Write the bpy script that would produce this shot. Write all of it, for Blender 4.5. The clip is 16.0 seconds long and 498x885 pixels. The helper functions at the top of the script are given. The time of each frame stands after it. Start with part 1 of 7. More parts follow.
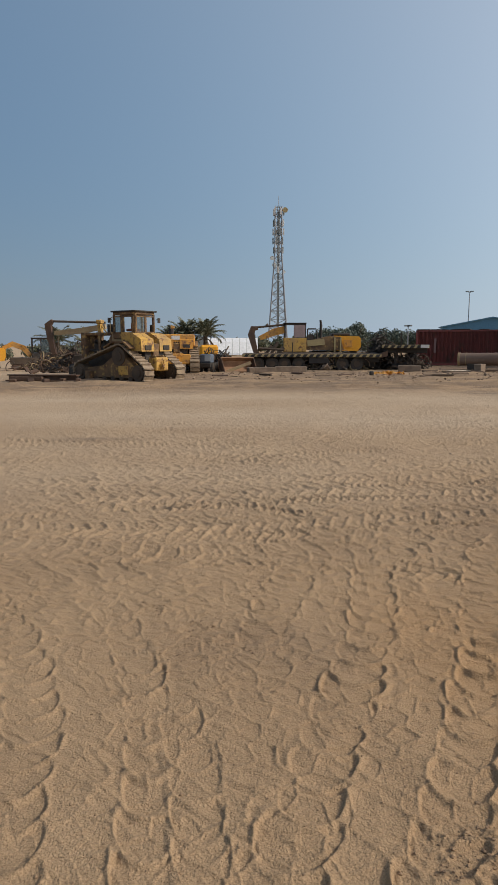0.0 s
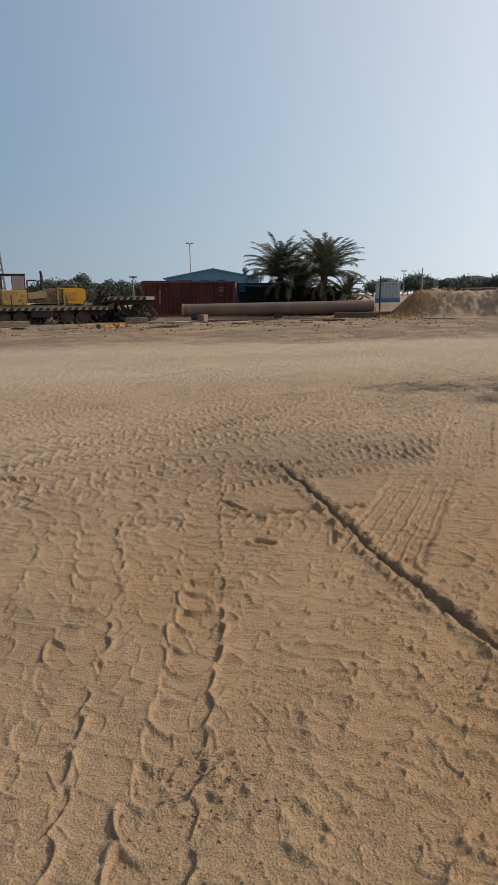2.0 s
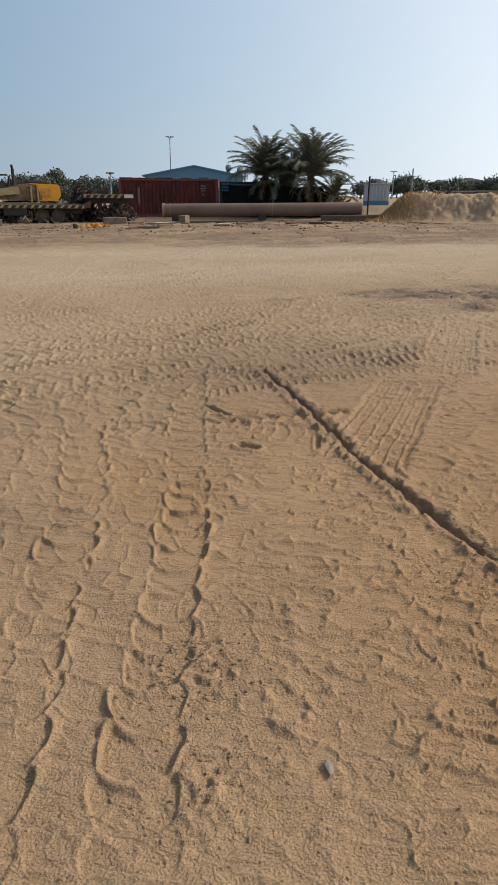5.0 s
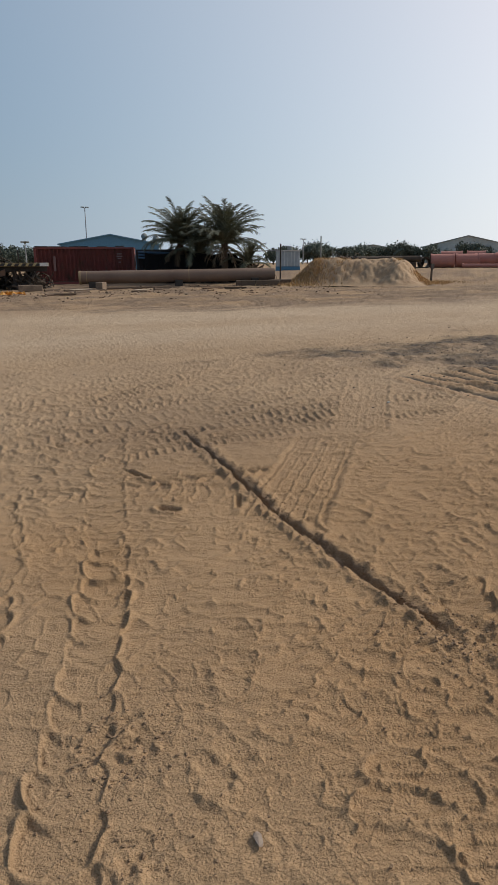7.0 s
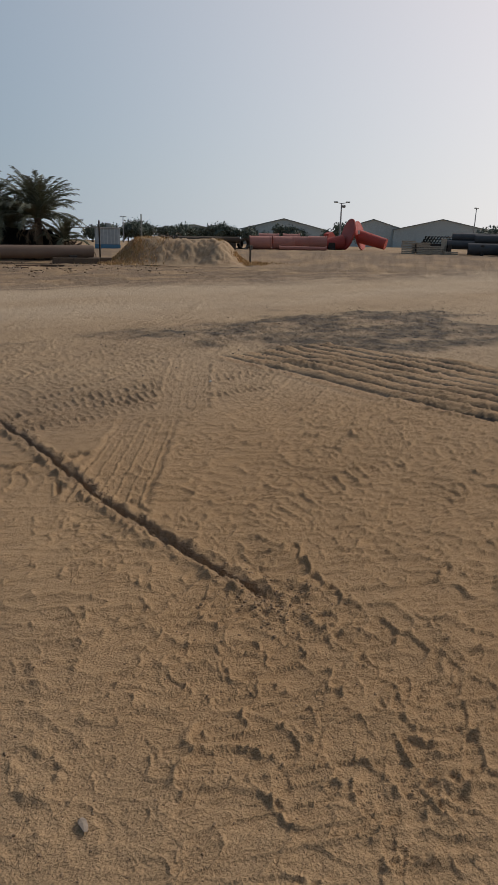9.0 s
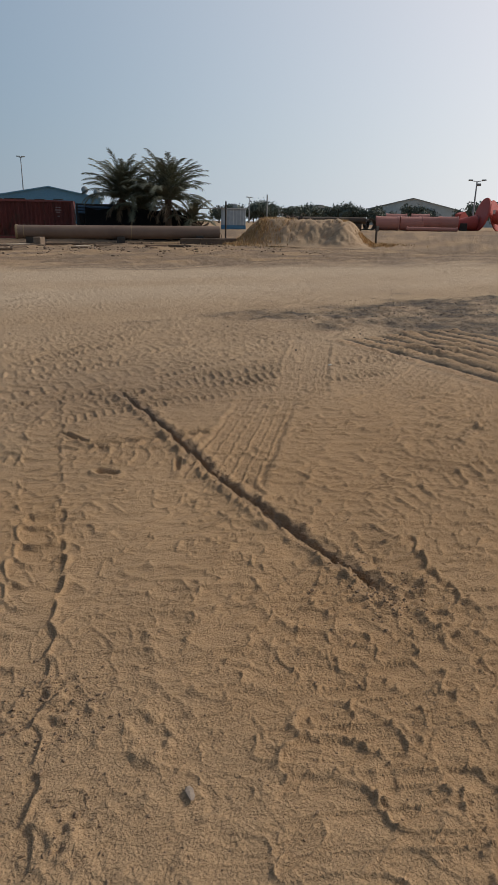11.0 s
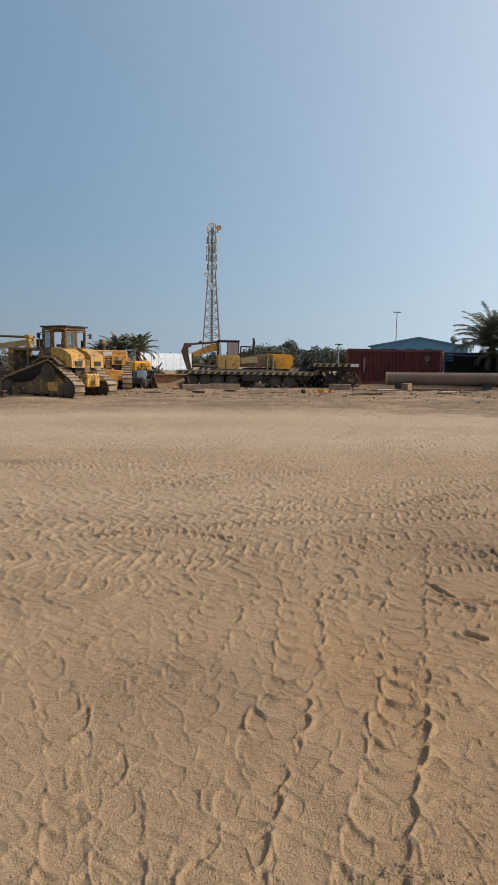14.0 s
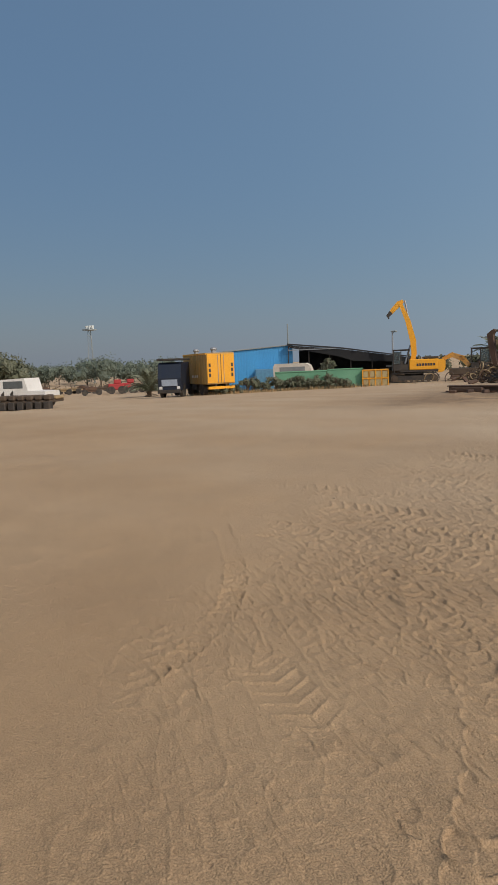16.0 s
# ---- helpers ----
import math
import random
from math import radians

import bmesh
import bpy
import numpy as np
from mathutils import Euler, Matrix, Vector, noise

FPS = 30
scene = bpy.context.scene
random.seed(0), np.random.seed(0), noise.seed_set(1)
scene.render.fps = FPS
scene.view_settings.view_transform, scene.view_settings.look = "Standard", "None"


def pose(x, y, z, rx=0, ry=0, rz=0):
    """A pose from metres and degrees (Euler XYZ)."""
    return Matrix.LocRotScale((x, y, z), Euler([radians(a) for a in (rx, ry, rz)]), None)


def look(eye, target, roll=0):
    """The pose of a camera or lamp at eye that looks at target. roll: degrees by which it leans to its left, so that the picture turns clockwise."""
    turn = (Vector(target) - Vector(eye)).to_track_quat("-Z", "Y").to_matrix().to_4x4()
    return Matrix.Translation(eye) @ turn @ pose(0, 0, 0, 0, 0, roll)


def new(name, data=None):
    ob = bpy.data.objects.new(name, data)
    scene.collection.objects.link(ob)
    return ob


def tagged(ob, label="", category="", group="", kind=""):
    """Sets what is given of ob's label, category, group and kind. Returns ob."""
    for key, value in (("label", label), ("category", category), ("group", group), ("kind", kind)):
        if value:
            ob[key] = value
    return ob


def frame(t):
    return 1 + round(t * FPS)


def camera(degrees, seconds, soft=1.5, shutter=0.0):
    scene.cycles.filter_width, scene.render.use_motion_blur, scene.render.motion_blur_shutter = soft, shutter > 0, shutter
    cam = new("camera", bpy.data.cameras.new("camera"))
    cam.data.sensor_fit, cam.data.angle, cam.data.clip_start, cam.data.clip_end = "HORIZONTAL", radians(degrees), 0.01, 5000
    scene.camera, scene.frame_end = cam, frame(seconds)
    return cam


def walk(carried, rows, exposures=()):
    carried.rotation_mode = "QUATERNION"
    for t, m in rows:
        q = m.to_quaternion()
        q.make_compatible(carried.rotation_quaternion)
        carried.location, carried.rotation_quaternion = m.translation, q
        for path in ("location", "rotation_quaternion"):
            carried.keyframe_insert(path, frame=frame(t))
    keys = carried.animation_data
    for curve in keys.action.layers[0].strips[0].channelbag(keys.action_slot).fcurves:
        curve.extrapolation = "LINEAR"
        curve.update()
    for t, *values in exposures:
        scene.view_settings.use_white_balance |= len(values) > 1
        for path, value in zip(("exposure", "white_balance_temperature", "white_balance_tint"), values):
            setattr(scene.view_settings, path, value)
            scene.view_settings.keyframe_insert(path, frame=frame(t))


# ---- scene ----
cam = camera(42.05, 16.0, 0.6)
# seconds, eye x y z, yaw, pitch, roll in degrees
ROWS = [
    (0.0, -0.001, 0.0, 1.614, -0.0, -8.53, 0.03),
    (0.5, 0.096, -0.06, 1.639, -12.19, -10.18, 0.11),
    (1.0, 0.219, -0.049, 1.657, -15.59, -8.94, -1.25),
    (1.5, 0.249, -0.028, 1.652, -21.41, -9.71, -1.19),
    (2.0, 0.148, -0.032, 1.654, -23.19, -12.78, -0.53),
    (2.5, 0.134, 0.016, 1.63, -23.16, -19.42, 0.32),
    (3.0, 0.135, -0.004, 1.632, -23.8, -22.44, 0.05),
    (3.5, 0.127, 0.006, 1.616, -23.56, -22.66, 0.05),
    (4.0, 0.128, -0.02, 1.62, -24.71, -22.4, 0.48),
    (6.5, 0.136, -0.024, 1.625, -25.02, -16.9, -0.25),
    (7.0, 0.163, -0.056, 1.631, -31.72, -15.52, -0.16),
    (7.5, 0.206, -0.108, 1.635, -40.59, -15.19, 0.57),
    (8.0, 0.19, -0.115, 1.641, -45.46, -15.23, 1.88),
    (10.5, 0.248, -0.115, 1.62, -47.18, -18.78, 1.3),
    (11.0, 0.206, -0.071, 1.632, -36.76, -18.84, 1.31),
    (11.5, 0.154, -0.019, 1.615, -22.26, -17.53, 0.47),
    (12.0, 0.063, 0.013, 1.622, -10.34, -17.58, 1.06),
    (12.5, 0.022, 0.027, 1.622, -4.11, -17.43, 1.36),
    (13.0, 0.025, 0.037, 1.616, -5.0, -16.79, 1.76),
    (13.5, 0.04, 0.016, 1.655, -7.26, -12.06, 1.06),
    (14.0, 0.035, -0.003, 1.722, -5.88, -7.14, 0.81),
    (14.5, 0.012, -0.015, 1.743, -1.63, -4.3, -1.04),
    (15.0, -0.019, -0.026, 1.749, 4.13, -3.93, -1.76),
    (15.5, -0.073, -0.039, 1.746, 15.81, -4.76, -1.7),
    (15.8, -0.121, -0.032, 1.727, 27.83, -5.5, -1.98),
    (16.0, -0.181, -0.035, 1.708, 37.25, -6.99, -2.29),
]
EXPOSURES = [(0, -0.53), (0.5, -0.38), (1.0, -0.36), (1.5, -0.48), (2.0, -0.58), (3.0, -0.38), (3.5, -0.35), (6.5, -0.48), (7.5, -0.93), (8.2, -1.04), (10.5, -1.08), (11.0, -0.84), (11.5, -0.52), (12.0, -0.28), (12.5, -0.24), (13.5, -0.30), (14.5, -0.38), (15.5, -0.52), (16, -0.57)]


def aim(x, y, z, yaw, pitch, roll):
    a, b = radians(yaw), radians(pitch)
    return look((x, y, z), (x - math.sin(a) * math.cos(b), y + math.cos(a) * math.cos(b), z + math.sin(b)), roll)


walk(cam, [(r[0], aim(*r[1:])) for r in ROWS], EXPOSURES)

# ---- sky and sun ----
SUN_AZ, SUN_EL = 98.0, 37.0
world = bpy.data.worlds.new("sky")
scene.world = world
world.use_nodes = True
wt = world.node_tree
sky = wt.nodes.new("ShaderNodeTexSky")
sky.sky_type, sky.sun_disc = "NISHITA", False
sky.sun_elevation, sky.sun_rotation = radians(SUN_EL), radians(SUN_AZ)
sky.altitude, sky.air_density, sky.dust_density, sky.ozone_density = 0, 1.2, 0.7, 1.5
SKY_GAIN = 0.118


def sky_math(op, a, b=None):
    m = wt.nodes.new("ShaderNodeMath")
    m.operation = op
    for sock, v in zip(m.inputs, (a, b)):
        if v is None:
            continue
        if isinstance(v, (int, float)):
            sock.default_value = v
        else:
            wt.links.new(v, sock)
    return m.outputs[0]


# dusty haze: brighter and whiter towards the sun, thickest at the horizon
def sky_way(az, el):
    a, e = radians(az), radians(el)
    return Vector((math.sin(a) * math.cos(e), math.cos(a) * math.cos(e), math.sin(e)))


sd = sky_way(SUN_AZ, SUN_EL)
way = wt.nodes.new("ShaderNodeTexCoord")
dot = wt.nodes.new("ShaderNodeVectorMath")
dot.operation, dot.inputs[1].default_value = "DOT_PRODUCT", sky_way(SUN_AZ, SUN_EL + 6)
wt.links.new(way.outputs["Generated"], dot.inputs[0])
haze = wt.nodes.new("ShaderNodeCombineColor")
split = wt.nodes.new("ShaderNodeSeparateXYZ")
wt.links.new(way.outputs["Generated"], split.inputs[0])
low = sky_math("EXPONENT", sky_math("MULTIPLY", sky_math("MAXIMUM", split.outputs[2], 0.0), -9.0))
for k, (gain, rate, dust) in enumerate(((0.313, 2.50, 0.20), (0.487, 1.82, 0.165), (0.705, 1.34, 0.10))):
    glow = sky_math("MULTIPLY", sky_math("EXPONENT", sky_math("MULTIPLY", dot.outputs["Value"], rate)), gain)
    wt.links.new(sky_math("ADD", glow, sky_math("MULTIPLY", low, dust)), haze.inputs[k])
thick = sky_math("SUBTRACT", 0.96, sky_math("MULTIPLY", sky_math("POWER", sky_math("MAXIMUM", split.outputs[2], 0.0), 0.6), 0.78))
dim = wt.nodes.new("ShaderNodeMix")
dim.data_type, dim.blend_type, dim.inputs[0].default_value = "RGBA", "MULTIPLY", 1.0
dim.inputs[7].default_value = (SKY_GAIN, SKY_GAIN, SKY_GAIN, 1)
wt.links.new(sky.outputs[0], dim.inputs[6])
blend = wt.nodes.new("ShaderNodeMix")
blend.data_type = "RGBA"
wt.links.new(thick, blend.inputs[0]), wt.links.new(dim.outputs[2], blend.inputs[6]), wt.links.new(haze.outputs[0], blend.inputs[7])
wt.links.new(blend.outputs[2], wt.nodes["Background"].inputs[0])
wt.nodes["Background"].inputs[1].default_value = 1.0
sun = new("sun", bpy.data.lights.new("sun", "SUN"))
sun.data.energy, sun.data.angle, sun.data.color = 3.75, radians(0.8), (1.0, 0.93, 0.82)
sun.matrix_world = look(sd * 200, (0, 0, 0))


# ---- materials ----
def mat(name, base, rough=0.7, metal=0.0, other=None, amount=0.5, scale=3.0, fine=40.0, bump=0.15, spots=None, spot_cover=0.42, stretch=(1, 1, 1), vary=0.12):
    """A surface: base colour mixed with another in patches, fine grain, optional spots (rust, dirt), bump."""
    m = bpy.data.materials.new(name)
    m.use_nodes = True
    nt = m.node_tree
    n, l = nt.nodes, nt.links
    bsdf = n["Principled BSDF"]
    tc = n.new("ShaderNodeTexCoord")
    mp = n.new("ShaderNodeMapping")
    mp.inputs["Scale"].default_value = stretch
    l.new(tc.outputs["Object"], mp.inputs[0])
    oi = n.new("ShaderNodeObjectInfo")
    add = n.new("ShaderNodeVectorMath")
    sc = n.new("ShaderNodeMath")
    sc.operation, sc.inputs[1].default_value = "MULTIPLY", 37.0
    l.new(oi.outputs["Random"], sc.inputs[0])
    l.new(mp.outputs[0], add.inputs[0])
    l.new(sc.outputs[0], add.inputs[1])

    def noise_at(s, detail=5):
        t = n.new("ShaderNodeTexNoise")
        t.inputs["Scale"].default_value, t.inputs["Detail"].default_value = s, detail
        l.new(add.outputs[0], t.inputs["Vector"])
        return t.outputs["Fac"]

    def ramp(fac, lo, hi):
        r = n.new("ShaderNodeMapRange")
        r.inputs[1].default_value, r.inputs[2].default_value = lo, hi
        l.new(fac, r.inputs[0])
        return r.outputs[0]

    def mix(fac, a, b):
        x = n.new("ShaderNodeMix")
        x.data_type = "RGBA"
        for sock, v in ((x.inputs[0], fac), (x.inputs[6], a), (x.inputs[7], b)):
            if isinstance(v, (tuple, float)):
                sock.default_value = v if isinstance(v, float) else (*v, 1)
            else:
                l.new(v, sock)
        return x.outputs[2]

    other = other or tuple(c * 0.6 for c in base)
    f1 = n.new("ShaderNodeMath")
    f1.operation, f1.inputs[1].default_value = "MULTIPLY", amount
    l.new(ramp(noise_at(scale), 0.35, 0.7), f1.inputs[0])
    col = mix(f1.outputs[0], base, other)
    g = noise_at(fine, 3)
    dark = n.new("ShaderNodeMix")
    dark.data_type, dark.blend_type = "RGBA", "MULTIPLY"
    dark.inputs[0].default_value = 1.0
    v = n.new("ShaderNodeMapRange")
    v.inputs[1].default_value, v.inputs[2].default_value, v.inputs[3].default_value, v.inputs[4].default_value = 0.3, 0.7, 1 - vary, 1 + vary
    l.new(g, v.inputs[0])
    l.new(col, dark.inputs[6])
    l.new(v.outputs[0], dark.inputs[7])
    col = dark.outputs[2]
    if spots:
        col = mix(ramp(noise_at(scale * 2.7, 8), 1 - spot_cover - 0.06, 1 - spot_cover + 0.1), col, spots)
    l.new(col, bsdf.inputs["Base Color"])
    bsdf.inputs["Roughness"].default_value, bsdf.inputs["Metallic"].default_value = rough, metal
    if bump:
        b = n.new("ShaderNodeBump")
        b.inputs["Strength"].default_value, b.inputs["Distance"].default_value = bump, 0.02
        l.new(g, b.inputs["Height"])
        l.new(b.outputs[0], bsdf.inputs["Normal"])
    return m


RUST = (0.16, 0.075, 0.04)
YELLOW = mat("worn_yellow_paint", (0.58, 0.34, 0.065), 0.65, 0, (0.34, 0.215, 0.09), 0.9, 1.8, 30, 0.15, RUST, 0.42)
BRIGHT = mat("bright_yellow_paint", (0.74, 0.33, 0.012), 0.4, 0, (0.60, 0.30, 0.03), 0.5, 0.9, 30, 0.05, (0.25, 0.13, 0.03), 0.2)
ORANGE_Y = mat("orange_yellow_paint", (0.62, 0.28, 0.03), 0.6, 0, (0.38, 0.21, 0.07), 0.85, 1.6, 30, 0.1, RUST, 0.40)
TAN = mat("dusty_tan_paint", (0.34, 0.25, 0.13), 0.7, 0, (0.20, 0.14, 0.08), 0.8, 1.4, 25, 0.15, RUST, 0.32)
RUSTY = mat("rusty_steel", (0.13, 0.075, 0.045), 0.85, 0.1, (0.07, 0.045, 0.035), 0.9, 2.0, 45, 0.3, (0.20, 0.12, 0.07), 0.3)
TRACK = mat("dusty_track_steel", (0.34, 0.26, 0.17), 0.8, 0.1, (0.18, 0.13, 0.09), 0.9, 3.0, 40, 0.3)
DARK = mat("dark_grimy_metal", (0.035, 0.031, 0.028), 0.7, 0.2, (0.07, 0.055, 0.04), 0.8, 2.5, 40, 0.2)
BROWN = mat("grimy_brown_metal", (0.10, 0.07, 0.045), 0.75, 0.1, (0.05, 0.035, 0.025), 0.8, 2.0, 40, 0.2, (0.22, 0.16, 0.09), 0.25)
GRIME = mat("oily_brown_yellow_paint", (0.20, 0.118, 0.055), 0.75, 0.05, (0.075, 0.045, 0.028), 0.95, 2.2, 35, 0.25, (0.42, 0.26, 0.08), 0.40)
RUBBER = mat("dusty_rubber", (0.03, 0.028, 0.026), 0.9, 0, (0.10, 0.08, 0.06), 0.7, 4, 60, 0.3)
REDBOX = mat("faded_maroon_container_paint", (0.25, 0.066, 0.052), 0.7, 0, (0.17, 0.05, 0.042), 0.8, 0.9, 20, 0.1, (0.13, 0.065, 0.045), 0.36, (1, 1, 0.35))
PIPE = mat("dusty_brown_pipe_steel", (0.20, 0.135, 0.095), 0.7, 0.05, (0.14, 0.09, 0.065), 0.7, 0.8, 30, 0.1, (0.26, 0.19, 0.13), 0.3)
CONCRETE = mat("weathered_concrete", (0.25, 0.185, 0.13), 0.9, 0, (0.13, 0.095, 0.07), 0.8, 3, 60, 0.4)
WOOD = mat("dark_timber", (0.10, 0.07, 0.05), 0.85, 0, (0.16, 0.11, 0.07), 0.8, 3, 30, 0.4, None, 0, (1, 8, 8))
PALEWOOD = mat("pale_timber", (0.55, 0.47, 0.36), 0.85, 0, (0.27, 0.21, 0.15), 0.8, 3, 30, 0.4, None, 0, (1, 8, 8))
BLUEROOF = mat("blue_sheet_roof", (0.085, 0.22, 0.34), 0.5, 0.1, (0.10, 0.24, 0.36), 0.6, 0.4, 5, 0.0)
BLUEWALL = mat("bright_blue_sheeting", (0.06, 0.32, 0.62), 0.5, 0, (0.05, 0.24, 0.48), 0.6, 0.6, 8, 0.0)
GREENSKIP = mat("faded_green_paint", (0.10, 0.26, 0.15), 0.7, 0, (0.16, 0.33, 0.21), 0.7, 0.7, 20, 0.1, (0.05, 0.09, 0.05), 0.26)
WHITEP = mat("dusty_white_paint", (0.66, 0.64, 0.60), 0.6, 0, (0.5, 0.47, 0.42), 0.6, 1, 20, 0.05)
GREYSHEET = mat("grey_green_sheeting", (0.60, 0.63, 0.60), 0.6, 0, (0.52, 0.55, 0.52), 0.6, 0.2, 4, 0.0)
GREYROOF = mat("dull_grey_roof", (0.24, 0.26, 0.25), 0.6, 0, (0.19, 0.205, 0.195), 0.6, 0.2, 4, 0.0)
STEEL = mat("galvanised_steel", (0.33, 0.34, 0.35), 0.5, 0.4, (0.24, 0.24, 0.25), 0.6, 3, 30, 0.0)
REDPIPE = mat("dusty_red_pipe", (0.46, 0.20, 0.155), 0.7, 0, (0.37, 0.16, 0.125), 0.7, 1, 25, 0.05)
REDFUN = mat("orange_red_paint", (0.46, 0.065, 0.045), 0.6, 0, (0.34, 0.05, 0.04), 0.6, 0.6, 20, 0.05)
BLACKPIPE = mat("dark_grey_pipe", (0.05, 0.055, 0.06), 0.55, 0, (0.09, 0.09, 0.09), 0.6, 2, 30, 0.05)
CLOTH = mat("black_shade_cloth", (0.012, 0.013, 0.015), 0.9, 0, (0.022, 0.021, 0.02), 0.7, 1.0, 30, 0.2)
DIRT = mat("dry_earth_clods", (0.30, 0.20, 0.115), 0.95, 0, (0.20, 0.13, 0.08), 0.8, 6, 80, 0.6)
BLACK = mat("black_paint", (0.02, 0.02, 0.02), 0.6, 0, (0.04, 0.035, 0.03), 0.6, 3, 30, 0.0)
STRIPE = mat("dull_cream_yellow_paint", (0.40, 0.31, 0.14), 0.7, 0, (0.26, 0.20, 0.11), 0.7, 2, 30, 0.0, RUST, 0.25)
BLUECAB = mat("dark_blue_paint", (0.010, 0.016, 0.034), 0.4, 0, (0.02, 0.024, 0.03), 0.6, 1.5, 20, 0.0)
REDCAR = mat("dusty_red_paint", (0.36, 0.03, 0.03), 0.5, 0, (0.25, 0.03, 0.03), 0.6, 1, 20, 0.0)
STRAW = mat("dry_straw", (0.56, 0.36, 0.16), 0.95, 0, (0.46, 0.31, 0.16), 0.8, 5, 40, 0.2)
BARK = mat("palm_bark", (0.12, 0.085, 0.055), 0.95, 0, (0.07, 0.05, 0.035), 0.8, 6, 30, 0.6)


def leafmat(name, a, b):
    m = mat(name, a, 0.7, 0, b, 0.9, 1.3, 12, 0.0, vary=0.25)
    return m


PALMLEAF = leafmat("dusty_palm_green", (0.115, 0.125, 0.075), (0.17, 0.175, 0.12))
DRYLEAF = leafmat("dead_palm_leaf", (0.20, 0.14, 0.08), (0.12, 0.085, 0.05))
# paler than real foliage: distance haze is mixed into this leaf colour
TREELEAF = leafmat("hazy_tree_green", (0.09, 0.115, 0.085), (0.12, 0.14, 0.105))
SCRUB = leafmat("scrub_green", (0.085, 0.095, 0.055), (0.12, 0.12, 0.075))


def glassmat():
    m = bpy.data.materials.new("dusty_glass")
    m.use_nodes = True
    b = m.node_tree.nodes["Principled BSDF"]
    b.inputs["Base Color"].default_value = (0.35, 0.4, 0.4, 1)
    b.inputs["Roughness"].default_value, b.inputs["Transmission Weight"].default_value, b.inputs["IOR"].default_value = 0.15, 0.85, 1.1
    return m


GLASS = glassmat()


# ---- ground shape ----
def hash2(ix, iy, seed):
    h = (ix * 374761393 + iy * 668265263 + seed * 974634773) & 0xFFFFFFFF
    h = ((h ^ (h >> 13)) * 1274126177) & 0xFFFFFFFF
    return ((h ^ (h >> 16)) & 0xFFFF) / 65535.0


def vnoise(x, y, seed=0):
    ix, iy = np.floor(x).astype(np.int64), np.floor(y).astype(np.int64)
    fx, fy = x - ix, y - iy
    fx, fy = fx * fx * (3 - 2 * fx), fy * fy * (3 - 2 * fy)
    a, b = hash2(ix, iy, seed), hash2(ix + 1, iy, seed)
    c, d = hash2(ix, iy + 1, seed), hash2(ix + 1, iy + 1, seed)
    return (a * (1 - fx) + b * fx) * (1 - fy) + (c * (1 - fx) + d * fx) * fy - 0.5


def fbm(x, y, seed=0, octaves=4):
    return sum(vnoise(x * 2 ** i + 17.3 * i, y * 2 ** i - 9.1 * i, seed + i) / 2 ** i for i in range(octaves))


def sstep(a, b, x):
    t = np.clip((x - a) / (b - a), 0, 1)
    return t * t * (3 - 2 * t)


def cells(x, y, seed):
    """Nearest and second nearest distance to scattered points, and a number for the own cell."""
    ix, iy = np.floor(x).astype(np.int64), np.floor(y).astype(np.int64)
    f1, f2, own = np.full(x.shape, 9.0), np.full(x.shape, 9.0), np.zeros(x.shape)
    for a in (-1, 0, 1):
        for b in (-1, 0, 1):
            jx, jy = ix + a, iy + b
            d = np.hypot(jx + hash2(jx, jy, seed) - x, jy + hash2(jx, jy, seed + 7) - y)
            near = d < f1
            f2 = np.where(near, f1, np.minimum(f2, d))
            own = np.where(near, hash2(jx, jy, seed + 13), own)
            f1 = np.where(near, d, f1)
    return f1, f2, own


def slope(x, y):
    """The yard's broad fall: level where one stands, rising to the one side and falling to the other."""
    x = np.asarray(x, float)
    return np.where(x < 0, 2.1, 1.6) * np.tanh(x / 70) * sstep(15, 70, np.hypot(x, y))


def gz(x, y):
    return float(slope(x, y))


def along(line, x, y):
    """Distance along a polyline and signed distance beside it, for arrays of points."""
    best, s_out, d_out, run = np.full(x.shape, 1e9), np.zeros(x.shape), np.full(x.shape, 1e9), 0.0
    for (ax, ay), (bx, by) in zip(line[:-1], line[1:]):
        ex, ey = bx - ax, by - ay
        ln = math.hypot(ex, ey)
        t = np.clip(((x - ax) * ex + (y - ay) * ey) / ln ** 2, 0, 1)
        px, py = x - ax - t * ex, y - ay - t * ey
        d = np.hypot(px, py)
        side = np.sign(ex * py - ey * px)
        m = d < best
        best[m], s_out[m], d_out[m] = d[m], (run + t * ln)[m], (side * d)[m]
        run += ln
    return s_out, d_out, run


def smooth_line(pts, n=6):
    out = []
    for i in range(len(pts) - 1):
        p0, p1, p2, p3 = (pts[max(0, min(len(pts) - 1, j))] for j in (i - 1, i, i + 1, i + 2))
        for k in range(n):
            t = k / n
            out.append(tuple(0.5 * (2 * p1[a] + (p2[a] - p0[a]) * t + (2 * p0[a] - 5 * p1[a] + 4 * p2[a] - p3[a]) * t * t + (3 * p1[a] - p0[a] - 3 * p2[a] + p3[a]) * t ** 3) for a in (0, 1)))
    return out + [pts[-1]]


